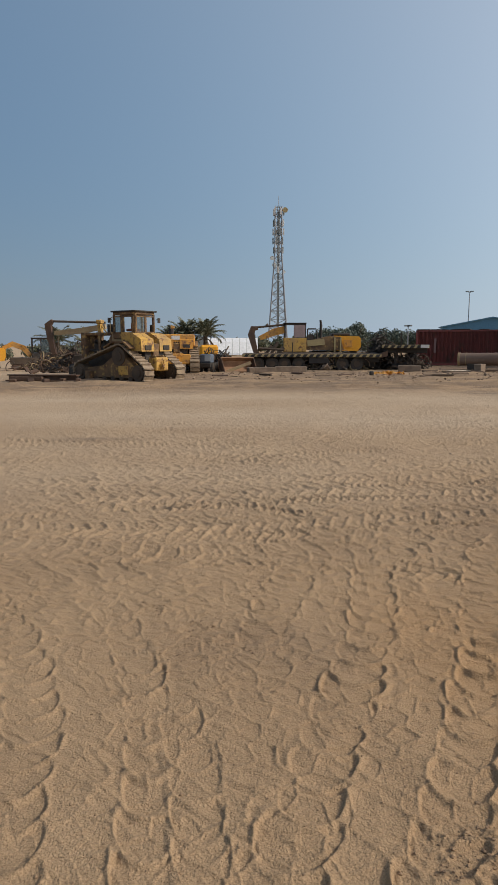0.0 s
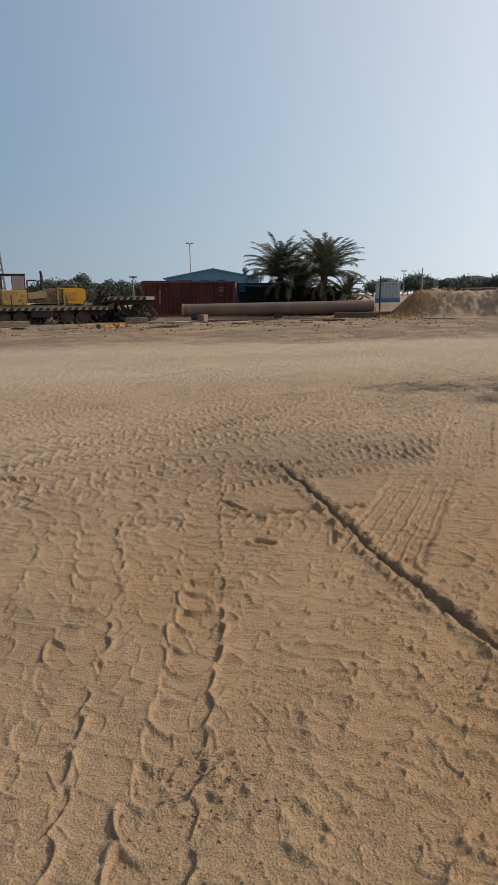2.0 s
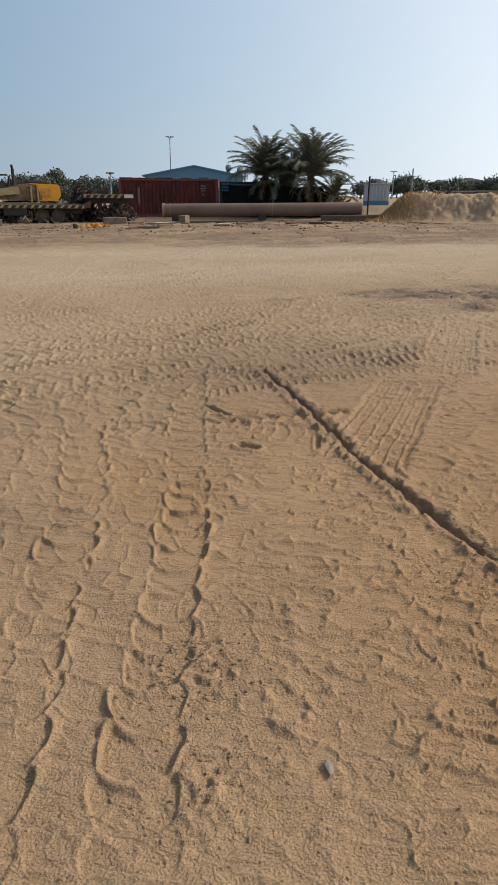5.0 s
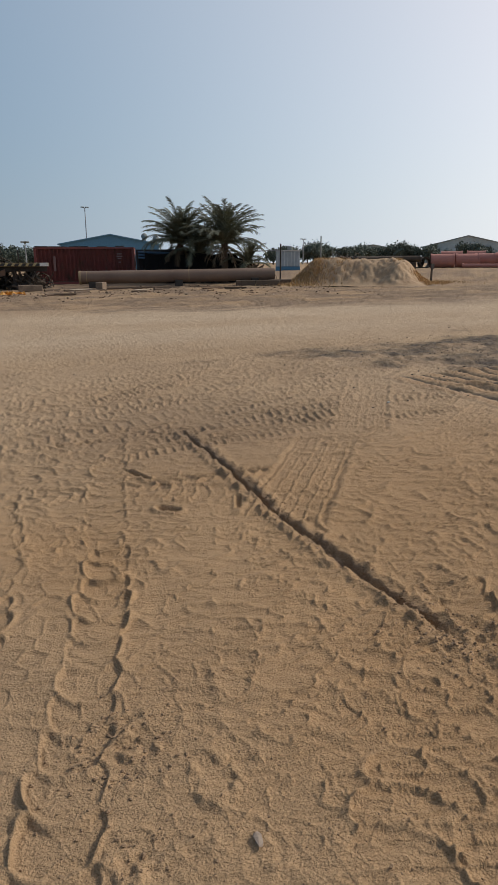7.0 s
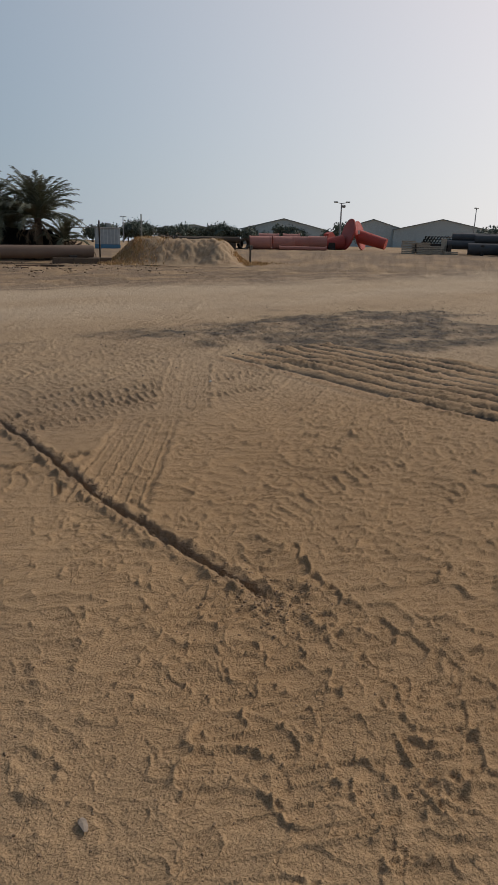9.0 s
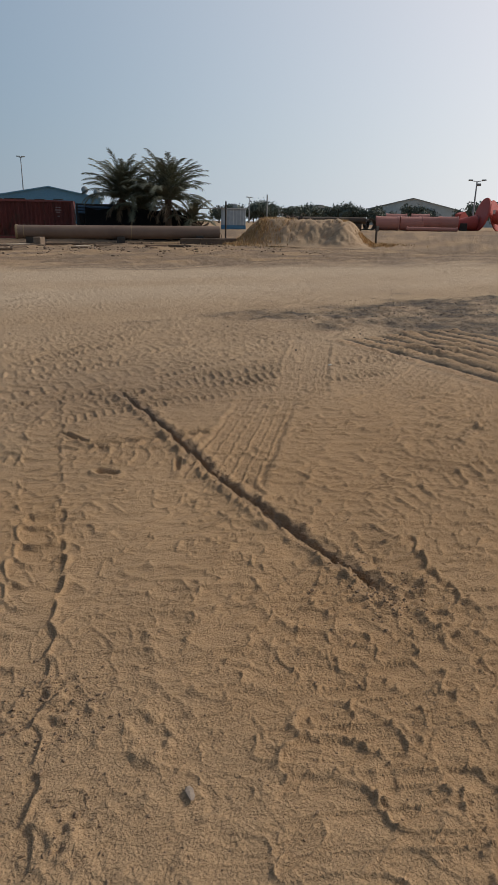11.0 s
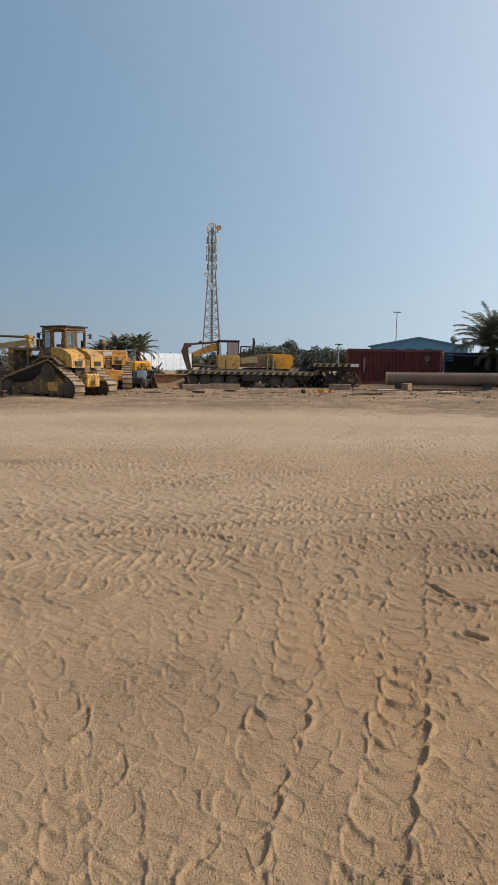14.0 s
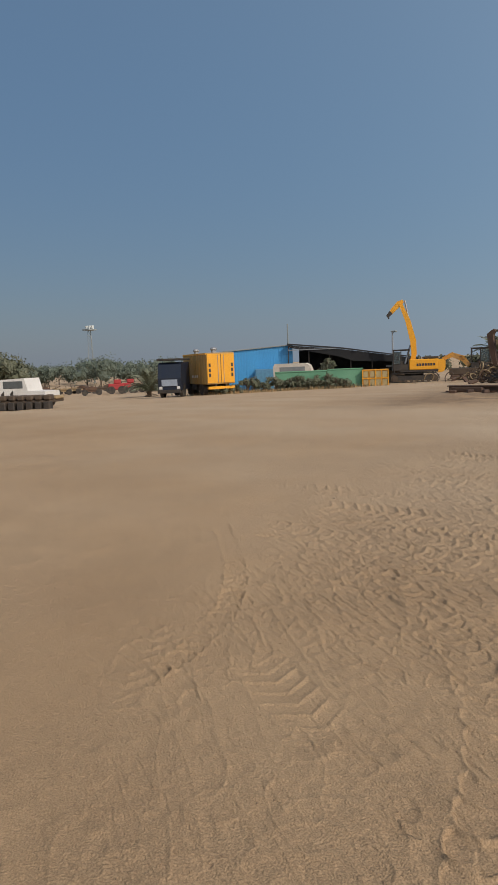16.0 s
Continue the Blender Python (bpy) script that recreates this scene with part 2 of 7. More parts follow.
# wheel tracks: line, width, lug spacing, depth, kind
TRACKS = [
    ([(0.33, 1.1), (0.445, 1.44), (0.52, 1.62), (0.58, 1.76), (0.76, 2.15), (0.90, 2.45), (1.05, 2.78), (1.20, 3.1), (1.48, 3.9), (1.84, 4.84), (2.25, 5.85), (2.9, 7.0)], 0.24, 0.195, 1.25, "lug"),
    ([(-0.12, 1.1), (-0.03, 1.42), (0.05, 1.64), (0.13, 1.86), (0.25, 2.2), (0.35, 2.55), (0.47, 2.87), (0.66, 3.4), (0.78, 3.85), (0.90, 4.5), (1.30, 5.6), (1.75, 6.8)], 0.26, 0.20, 1.1, "lug"),
    ([(-0.26, 1.1), (-0.29, 1.5), (-0.32, 1.8), (-0.35, 2.04), (-0.41, 2.48), (-0.46, 2.7), (-0.60, 3.2), (-0.95, 4.0)], 0.20, 0.20, 0.85, "lug"),
    ([(-0.08, 1.4), (-0.12, 1.7), (-0.17, 2.0), (-0.21, 2.25), (-0.30, 2.6), (-0.42, 3.1)], 0.18, 0.19, 0.6, "lug"),
    ([(-0.60, 1.0), (-0.74, 1.6), (-0.85, 2.1), (-0.98, 2.7), (-1.25, 3.3), (-1.9, 4.2), (-2.9, 4.9)], 0.24, 0.17, 0.8, "lug"),
    ([(-0.02, 2.7), (0.05, 3.1), (0.10, 3.6), (0.24, 4.15), (0.53, 5.04), (1.0, 6.0)], 0.30, 0.16, 0.9, "lug"),
    ([(-4.70, 5.3), (-4.1, 4.72), (-3.48, 4.05), (-3.02, 3.35), (-2.80, 2.7), (-2.75, 2.0)], 0.17, 0.11, 0.8, "lug"),
    ([(-4.8, 5.0), (-4.3, 4.45), (-3.9, 3.9)], 0.12, 0.10, 0.5, "lug"),
    ([(-4.0, 5.47), (-3.2, 5.35), (-2.61, 5.28), (-1.73, 5.38), (-0.6, 5.2)], 0.30, 0.15, 1.0, "lug"),
    ([(-3.3, 3.0), (-3.0, 2.5), (-2.75, 2.1), (-2.6, 1.7)], 0.26, 0.15, 0.35, "bar"),
    ([(-2.5, 2.9), (-2.0, 2.6), (-1.6, 2.4), (-1.2, 2.3)], 0.34, 0.13, 0.4, "bar"),
    ([(-1.2, 1.5), (-1.35, 2.3), (-1.5, 3.0), (-2.1, 3.7), (-3.0, 4.4)], 0.42, 0.16, 0.4, "lug"),
    ([(-4.3, 5.42), (-3.3, 5.40), (-2.3, 5.25), (-1.2, 5.0), (-0.2, 4.85), (1.0, 5.0), (2.4, 5.6)], 0.46, 0.17, 0.8, "lug"),
    ([(-2.6, 5.75), (-0.8, 5.6), (0.8, 5.95), (2.4, 6.35), (4.2, 6.9), (7.0, 8.1)], 0.5, 0.16, 0.9, "bar"),
    ([(-4.2, 6.5), (-1.8, 6.75), (0.5, 7.1), (2.4, 7.25), (4.6, 7.9), (7.5, 9.6)], 0.5, 0.16, 0.9, "bar"),
    ([(-5.5, 7.2), (-3.0, 7.45), (-0.5, 7.75), (1.6, 7.95), (4.0, 8.9), (7.0, 11.0)], 0.46, 0.16, 0.8, "bar"),
    ([(-4.5, 8.2), (-2.0, 8.3), (0.8, 8.6), (3.0, 9.4), (6.0, 11.6)], 0.46, 0.17, 0.7, "lug"),
    ([(-7.0, 10.2), (-4.7, 9.7), (-2.5, 9.45), (0.0, 9.9), (3.0, 11.2), (8.0, 14.0)], 0.46, 0.17, 0.7, "lug"),
    ([(-9.0, 12.0), (-3.0, 11.6), (3.0, 12.8), (10.0, 15.5)], 0.5, 0.2, 0.5, "bar"),
    ([(1.22, 0.85), (1.38, 1.0), (1.58, 1.12), (1.80, 1.2), (2.05, 1.3)], 0.34, 0.17, 1.25, "lug"),
    ([(2.30, 0.45), (2.36, 0.95), (2.42, 1.3), (2.55, 1.75), (2.9, 2.3)], 0.28, 0.17, 1.2, "lug"),
    ([(1.50, 0.2), (1.66, 0.42), (1.78, 0.62), (1.88, 0.82), (2.1, 1.05)], 0.34, 0.19, 0.9, "lug"),
    ([(1.82, 0.22), (1.9, 0.45), (2.1, 0.7), (2.5, 0.95)], 0.24, 0.18, 1.0, "lug"),
    ([(2.42, 3.2), (3.2, 3.95), (4.02, 4.75)], 0.56, 0.05, 0.75, "car"),
    ([(4.5, 4.8), (5.4, 5.75), (6.7, 7.1)], 0.55, 0.05, 0.75, "car"),
    ([(4.6, 4.0), (5.6, 4.3), (6.8, 4.9)], 0.5, 0.05, 0.7, "car"),
    ([(3.4, 2.2), (4.2, 2.9), (5.6, 3.6), (7.0, 3.9)], 0.42, 0.15, 0.7, "lug"),
    ([(2.6, 2.2), (3.6, 2.5), (4.8, 2.4), (6.2, 2.0)], 0.40, 0.15, 0.7, "bar"),
    ([(2.9, 1.2), (3.6, 1.7), (4.6, 1.9), (6.0, 1.6)], 0.42, 0.16, 0.8, "lug"),
    ([(8.5, 6.9), (8.4, 5.4), (8.2, 4.0), (7.9, 2.4), (7.4, 0.6)], 3.8, 0.2, 1.0, "rut"),
    ([(7.5, 21.8), (10.5, 21.2), (13.0, 21.2), (14.3, 22.0), (15.0, 23.5), (14.6, 25.0)], 0.5, 0.2, 1.6, "bar"),
    ([(10.0, 20.4), (13.5, 20.5), (15.2, 21.7), (16.2, 23.2), (16.2, 25.0)], 0.5, 0.2, 1.5, "bar"),
    ([(14.0, 20.7), (16.0, 21.6), (17.2, 23.0), (17.5, 24.6)], 0.5, 0.2, 1.5, "bar"),
]
rnd = random.Random(12)
ROWS_OF_TREAD = []
for k in range(170):
    y0 = 4.9 + 10.0 * rnd.random() ** 1.1
    x0, L = rnd.uniform(-4.5, 8.5), rnd.uniform(2.5, 6.5)
    a, bend = radians(2 + 20 / (1 + math.exp(-x0 - 0.5)) + rnd.gauss(0, 8)), rnd.gauss(0, 0.22)
    ROWS_OF_TREAD.append(([(x0 + L * f * math.cos(a + bend * f), y0 + L * f * math.sin(a + bend * f)) for f in (0, 0.25, 0.5, 0.75, 1.0)], rnd.uniform(0.20, 0.36), rnd.uniform(0.085, 0.13), rnd.uniform(1.0, 1.5), rnd.choice(["bar", "bar", "bar", "lug"])))
TRACKS = [(smooth_line(t[0]), *t[1:]) for t in ROWS_OF_TREAD + TRACKS]
TRENCH = smooth_line([(2.93, 5.85), (2.80, 4.95), (2.62, 4.02), (2.47, 3.30), (2.40, 2.75), (2.36, 2.2), (2.33, 1.75), (2.29, 1.58)])


def ground_height(x, y):
    """Height of the sand and its soil masks (dark gravel and furrows, rusty stain, pale road, moist grey with painted
    shade).
    """
    r = np.hypot(x, y)
    near = 1 - sstep(14, 40, r)
    z = slope(x, y) + 0.05 * fbm(x * 0.35, y * 0.35, 3, 3) * sstep(1, 6, r) + 0.014 * fbm(x * 1.7, y * 1.7, 11, 4)
    calm = 1 - sstep(1.5, 4.0, -x - 0.25 * y + 0.6)
    rough = 0.003 * fbm(x * 9, y * 9, 21, 3) + 0.002 * fbm(x * 26, y * 26, 31, 3) - 0.0012 * sstep(0.16, 0.24, vnoise(x * 15 + 3 * vnoise(x * 5, y * 5, 33), y * 19, 35)) - 0.0015 * sstep(0.20, 0.25, vnoise(x * 7 + 2 * vnoise(x * 4, y * 4, 37), y * 10, 39))
    z = z + rough * near * (0.35 + 0.65 * calm)
    # scuffed hummocks and shoe dents
    wx, wy = x + 0.10 * fbm(x * 3, y * 3, 41, 2), y + 0.10 * fbm(x * 3, y * 3, 47, 2)
    hum = vnoise(wx * 6.5, wy * 9.0, 51)
    zone = (1 - sstep(5, 9, r)) * (0.35 + 0.65 * sstep(-0.8, 0.8, x))
    z = z - 0.0025 * sstep(0.10, 0.20, hum) * zone + 0.003 * sstep(0.10, 0.36, -hum) * zone
    pr = vnoise(wx * 3.1 + 5, wy * 4.2, 61)
    z = z - 0.003 * sstep(0.20, 0.26, pr) * zone
    stripes = np.zeros(x.shape)
    for ang, fx, fy, cutoff, dep, sd_ in ((4, 5.0, 15, 0.13, 0.007, 221), (-30, 5.5, 15, 0.15, 0.008, 227), (-52, 7.0, 20, 0.17, 0.006, 233), (-38, 2.6, 7.0, 0.16, 0.010, 239), (-20, 9.0, 24, 0.12, 0.005, 243)):
        c_, s_ = math.cos(radians(ang)), math.sin(radians(ang))
        p, q = x * c_ + y * s_, -x * s_ + y * c_
        q = q + 0.05 * fbm(x * 2.5, y * 2.5, sd_ + 1, 2)
        mark = vnoise(p * fx, q * fy, sd_)
        gate = sstep(-0.18, 0.10, fbm(x * 0.7, y * 0.7, sd_ + 3, 2)) * (1 - sstep(9, 14, r)) * (0.15 + 0.85 * calm) * (0.3 + 0.7 * np.maximum(sstep(0.6, 1.8, x), sstep(3.5, 5, r)))
        z = z + gate * (-0.45 * dep * sstep(cutoff, cutoff + 0.10, mark) + 1.5 * dep * np.exp(-((mark + 0.04) / 0.038) ** 2))
    m = (r < 8.5) & (r > 0.4)
    cx, cy = x[m] + 0.05 * fbm(x[m] * 5, y[m] * 5, 181, 2), y[m] + 0.05 * fbm(x[m] * 5, y[m] * 5, 187, 2)
    f1, f2, own = cells(cx * 7.0, cy * 7.0, 3)
    patch = sstep(-0.10, 0.16, fbm(x[m] * 0.8, y[m] * 0.8, 191, 2) + 0.05) * (0.25 + 0.75 * calm[m]) * (1 - sstep(5.5, 8.5, r[m]))
    z[m] += patch * (0.004 * np.exp(-((f2 - f1) / 0.08) ** 2) - 0.004 * own * sstep(0.06, 0.14, f2 - f1))
    relief = np.zeros(x.shape)
    for line, w, pitch, k, kind in TRACKS:
        lx, ly = np.array([p[0] for p in line]), np.array([p[1] for p in line])
        m = (x > lx.min() - 1) & (x < lx.max() + 1) & (y > ly.min() - 1) & (y < ly.max() + 1)
        if not m.any():
            continue
        px, py = x[m], y[m]
        shift = 0.010 if kind == "bar" else 0.022
        jx, jy = px + shift * fbm(px * 6, py * 6, 71, 3), py + shift * fbm(px * 6, py * 6, 77, 3)
        s, d, total = along(line, jx, jy)
        d = d / (w / 2)
        inside = 1 - sstep(0.92, 1.06, np.abs(d))
        ends = sstep(0.0, 0.3, s) * sstep(0.0, 0.5, total - s) if kind != "car" else sstep(0, 0.03, s) * sstep(0, 0.1, total - s)
        wear = np.clip(0.85 + 1.3 * fbm(px * 1.3, py * 1.3, 83 + len(line), 2), 0.1, 1.15) * ends
        if kind == "car" or (line[0][1] < 1.2 and abs(line[0][0]) < 2.5):
            wear = ends * np.clip(0.95 + 0.5 * fbm(px * 1.3, py * 1.3, 85, 2), 0.5, 1.1)
        berm = np.exp(-((np.abs(d) - 1.10) / 0.10) ** 2)
        if kind == "lug":
            u = s / pitch + 0.40 * (1 - d * d) * (1 if w < 0.31 else -1)
            cell = np.floor(u).astype(np.int64)
            f, own, lean = u - cell, hash2(cell, cell * 0 + int(w * 100), 5), hash2(cell, cell * 0 + len(line), 9)
            side = hash2(cell, np.where(d > 0, 3, 4), 17)
            edge = 0.80 + 0.30 * np.sin(math.pi * f) ** 0.7 + 0.30 * (side - 0.5)
            ad = np.abs(d)
            broken = np.clip(0.75 + 1.8 * fbm(px * 9, py * 9, 19, 3), 0.12, 1.3)
            hollow = (1 - sstep(edge - 0.12, edge, ad)) * sstep(0.04, 0.16, f) * (1 - sstep(0.84, 0.97, f))
            rim = ad - edge
            lip = (sstep(-0.07, 0.0, rim) * np.exp(-(np.maximum(rim, 0) / 0.14) ** 2)) * (0.3 + 1.0 * side) + 0.9 * np.exp(-(np.minimum(f, 1 - f) / 0.07) ** 2) * (1 - sstep(0.9, 1.1, ad)) * (0.1 + 1.1 * lean)
            dz = -0.008 * (0.4 + 0.9 * own) * hollow + 0.0125 * lip * broken
            inside = 1 - sstep(1.1, 1.4, ad)
        elif kind == "bar":
            u = s / pitch + 0.8 * np.abs(d) + 0.12 * fbm(px * 5, py * 5, 87, 2)
            f = u - np.floor(u)
            own = hash2(np.floor(u).astype(np.int64), np.zeros(u.shape, np.int64) + len(line), 15)
            dz = (0.021 * np.exp(-((f - 0.5) / 0.12) ** 2) * (0.65 + 0.5 * own) - 0.008) * inside + 0.006 * berm
        elif kind == "car":
            rib = np.abs(((d + 1) * 3.0) % 1.0 - 0.5)
            u = s / pitch
            f = u - np.floor(u)
            dz = (-0.012 + 0.014 * (1 - sstep(0.06, 0.14, rib)) - 0.007 * sstep(0.3, 0.5, f) * (1 - sstep(0.14, 0.24, rib))) * inside + 0.008 * berm
        else:
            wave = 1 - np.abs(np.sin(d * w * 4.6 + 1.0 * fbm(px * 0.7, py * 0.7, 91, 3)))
            # colour follows the same wave: furrows dark, crests tan
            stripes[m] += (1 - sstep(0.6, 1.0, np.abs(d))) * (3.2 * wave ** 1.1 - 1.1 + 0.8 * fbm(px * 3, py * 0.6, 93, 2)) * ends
            dz = (0.03 - 0.08 * wave ** 1.3 + 0.025 * fbm(px * 7, py * 1.2, 95, 3)) * inside * (1 - sstep(0.6, 1.0, np.abs(d)))
        cover = np.clip(inside * wear, 0, 1) * (0.9 if kind != "rut" else 0.3)
        relief[m] = relief[m] * (1 - cover) + dz * wear * k
    z = z + relief
    # narrow drag trench
    m = (x > 1.6) & (x < 3.8) & (y > 1.0) & (y < 6.6)
    px, py = x[m], y[m]
    s, d, total = along(TRENCH, px + 0.035 * fbm(px * 7, py * 7, 101, 3), py + 0.03 * fbm(px * 6, py * 6, 105, 3))
    ends = sstep(0.0, 0.35, s) * sstep(-0.02, 0.3, total - s)
    half = 0.010 + 0.011 * sstep(0.3, 2.2, s) + 0.014 * vnoise(s * 5, s * 0 + 2, 7) + 0.018 * vnoise(px * 26, py * 26, 8)
    cut = (1 - sstep(half * 0.3, half * 1.6, np.abs(d))) * (0.75 + 0.9 * vnoise(px * 30, py * 30, 9))
    heap = np.exp(-((d + 0.075) / 0.04) ** 2) + 0.8 * np.exp(-((d - 0.075) / 0.04) ** 2)
    lump = 0.5 + 2.2 * np.clip(vnoise(px * 26, py * 26, 111) + 0.1, 0, 1)
    z[m] += ends * (-0.06 * cut + 0.022 * heap * lump) + 0.03 * np.clip(vnoise(px * 30, py * 30, 113), 0, 1) * np.exp(-((px - 2.3) ** 2 + (py - 1.62) ** 2) / 0.03)
    # turned moist soil plus the trench's shade, darkened together in the soil colour
    turned_and_shade = np.zeros(x.shape)
    turned_and_shade[m] = ends * np.exp(-(d / 0.055) ** 2) * np.clip(0.8 + 0.9 * vnoise(px * 18, py * 18, 115), 0, 1)
    # crumbled clods, a dash and a hole
    for cx, cy, rad, amp in ((0.77, 1.80, 0.17, 0.035), (0.60, 1.30, 0.14, 0.03), (1.0, 1.4, 0.2, 0.025), (-0.2, 3.35, 0.3, 0.018), (-0.5, 4.0, 0.25, 0.02), (2.2, 4.3, 0.25, 0.02), (1.9, 0.5, 0.35, 0.018)):
        g = np.exp(-((x - cx) ** 2 + (y - cy) ** 2) / rad ** 2)
        z = z + amp * g * np.clip(vnoise(x * 34, y * 34, 121) + vnoise(x * 19, y * 19, 123), -0.06, 1)
    for ax, ay, bx, by, wd, dp in ((1.95, 4.72, 2.02, 4.46, 0.024, 0.04), (1.84, 3.80, 1.90, 3.72, 0.04, 0.05), (2.05, 4.3, 2.1, 4.2, 0.02, 0.02), (2.3, 3.55, 2.42, 3.75, 0.02, 0.02)):
        s, d, _ = along([(ax, ay), (bx, by)], x, y)
        z = z - dp * (1 - sstep(wd * 0.5, wd, np.abs(d))) + 0.4 * dp * np.exp(-((np.abs(d) - wd * 1.5) / (wd * 0.5)) ** 2)
    # churned strip by the machines
    churn = sstep(21, 26, y + 0.25 * np.abs(x)) * (1 - sstep(60, 85, r)) * sstep(-16, -8, x)
    z = z + churn * (0.10 * fbm(x * 0.8, y * 1.6, 131, 4) + 0.07 * np.abs(fbm(x * 2.4, y * 4, 137, 3)))
    # dark lines drawn along the curved far wheel tracks
    arcs = sum(0.9 * np.exp(-(along(t_[0], x, y)[1] / 0.22) ** 2) for t_ in TRACKS if t_[0][0][1] > 20)
    # shade and black debris beneath the long pipe, put into the soil colour
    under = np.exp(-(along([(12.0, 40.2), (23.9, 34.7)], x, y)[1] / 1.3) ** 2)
    grav = sstep(-0.12, 0.16, fbm(x * 0.45, y * 0.6, 141, 3) + 0.62 - 0.85 * np.hypot((x - 12.0) / 6.5, (y - 8.0) / 3.0) ** 1.5)
    z = z + grav * (0.045 * fbm(x * 5, y * 7, 145, 4) + 0.05 * np.abs(fbm(x * 2.2, y * 3.5, 147, 3)))
    grav = grav * np.clip(0.85 + 1.6 * fbm(x * 1.1, y * 2.2, 149, 4), 0.3, 1)
    rust = np.exp(-((x - 1.05) ** 2 / 0.16 + (y - 3.4) ** 2 / 0.5)) + 0.75 * np.exp(-((x - 5.0) ** 2 / 9 + (y - 2.6) ** 2 / 3)) + 0.7 * np.exp(-((x - 2.2) ** 2 / 1.8 + (y - 1.2) ** 2 / 1.4)) + 0.55 * sstep(0.4, 3.0, x) * (1 - sstep(6, 13, r)) + 0.45 * (1 - calm) * np.clip(0.7 + fbm(x * 0.6, y * 0.6, 151, 3), 0, 1) + 0.5 * np.exp(-((x + 0.3) ** 2 / 0.4 + (y - 1.2) ** 2 / 0.2))
    rust = rust + 0.8 * np.exp(-((x - 25.2) ** 2 / 3 + (y - 33.5) ** 2 / 3)) + 0.9 * np.exp(-((x - 35) ** 2 / 14 + (y - 30) ** 2 / 5))
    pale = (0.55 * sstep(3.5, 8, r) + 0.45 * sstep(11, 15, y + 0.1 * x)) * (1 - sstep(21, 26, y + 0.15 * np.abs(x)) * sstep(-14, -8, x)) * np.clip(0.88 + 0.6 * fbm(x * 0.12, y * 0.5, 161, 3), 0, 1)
    damp_and_shade = 0.5 * np.exp(-((x - 0.1) ** 2 / 0.35 + (y - 3.3) ** 2 / 0.10)) * np.clip(0.6 + 1.5 * fbm(x * 2.5, y * 2.5, 171, 3), 0, 1) + 0.5 * np.exp(-((x - 3.2) ** 2 / 2.5 + (y - 5.8) ** 2 / 1.5)) + 0.8 * np.exp(-((x + 2.69) ** 2 / 0.5 + (y - 11.0) ** 2 / 0.05)) + churn * np.clip(0.68 + 1.3 * fbm(x * 0.5, y * 1.2, 175, 4), 0, 1) + 0.8 * under + turned_and_shade + arcs
    # rut stripes join the masks: dark furrows as gravel, tan crests as rusty
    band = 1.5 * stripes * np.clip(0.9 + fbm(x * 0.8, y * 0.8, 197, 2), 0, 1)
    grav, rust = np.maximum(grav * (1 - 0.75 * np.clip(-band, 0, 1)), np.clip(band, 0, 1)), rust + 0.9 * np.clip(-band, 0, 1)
    # relief fades out behind the standing place, where the mesh is coarse and unseen
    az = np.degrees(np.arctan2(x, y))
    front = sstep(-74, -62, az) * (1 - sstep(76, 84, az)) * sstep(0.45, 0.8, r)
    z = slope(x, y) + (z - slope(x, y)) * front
    return z, np.clip(grav, 0, 1), np.clip(rust, 0, 1), np.clip(pale, 0, 1), np.clip(damp_and_shade, 0, 1), calm * (1 - sstep(11, 17, r))


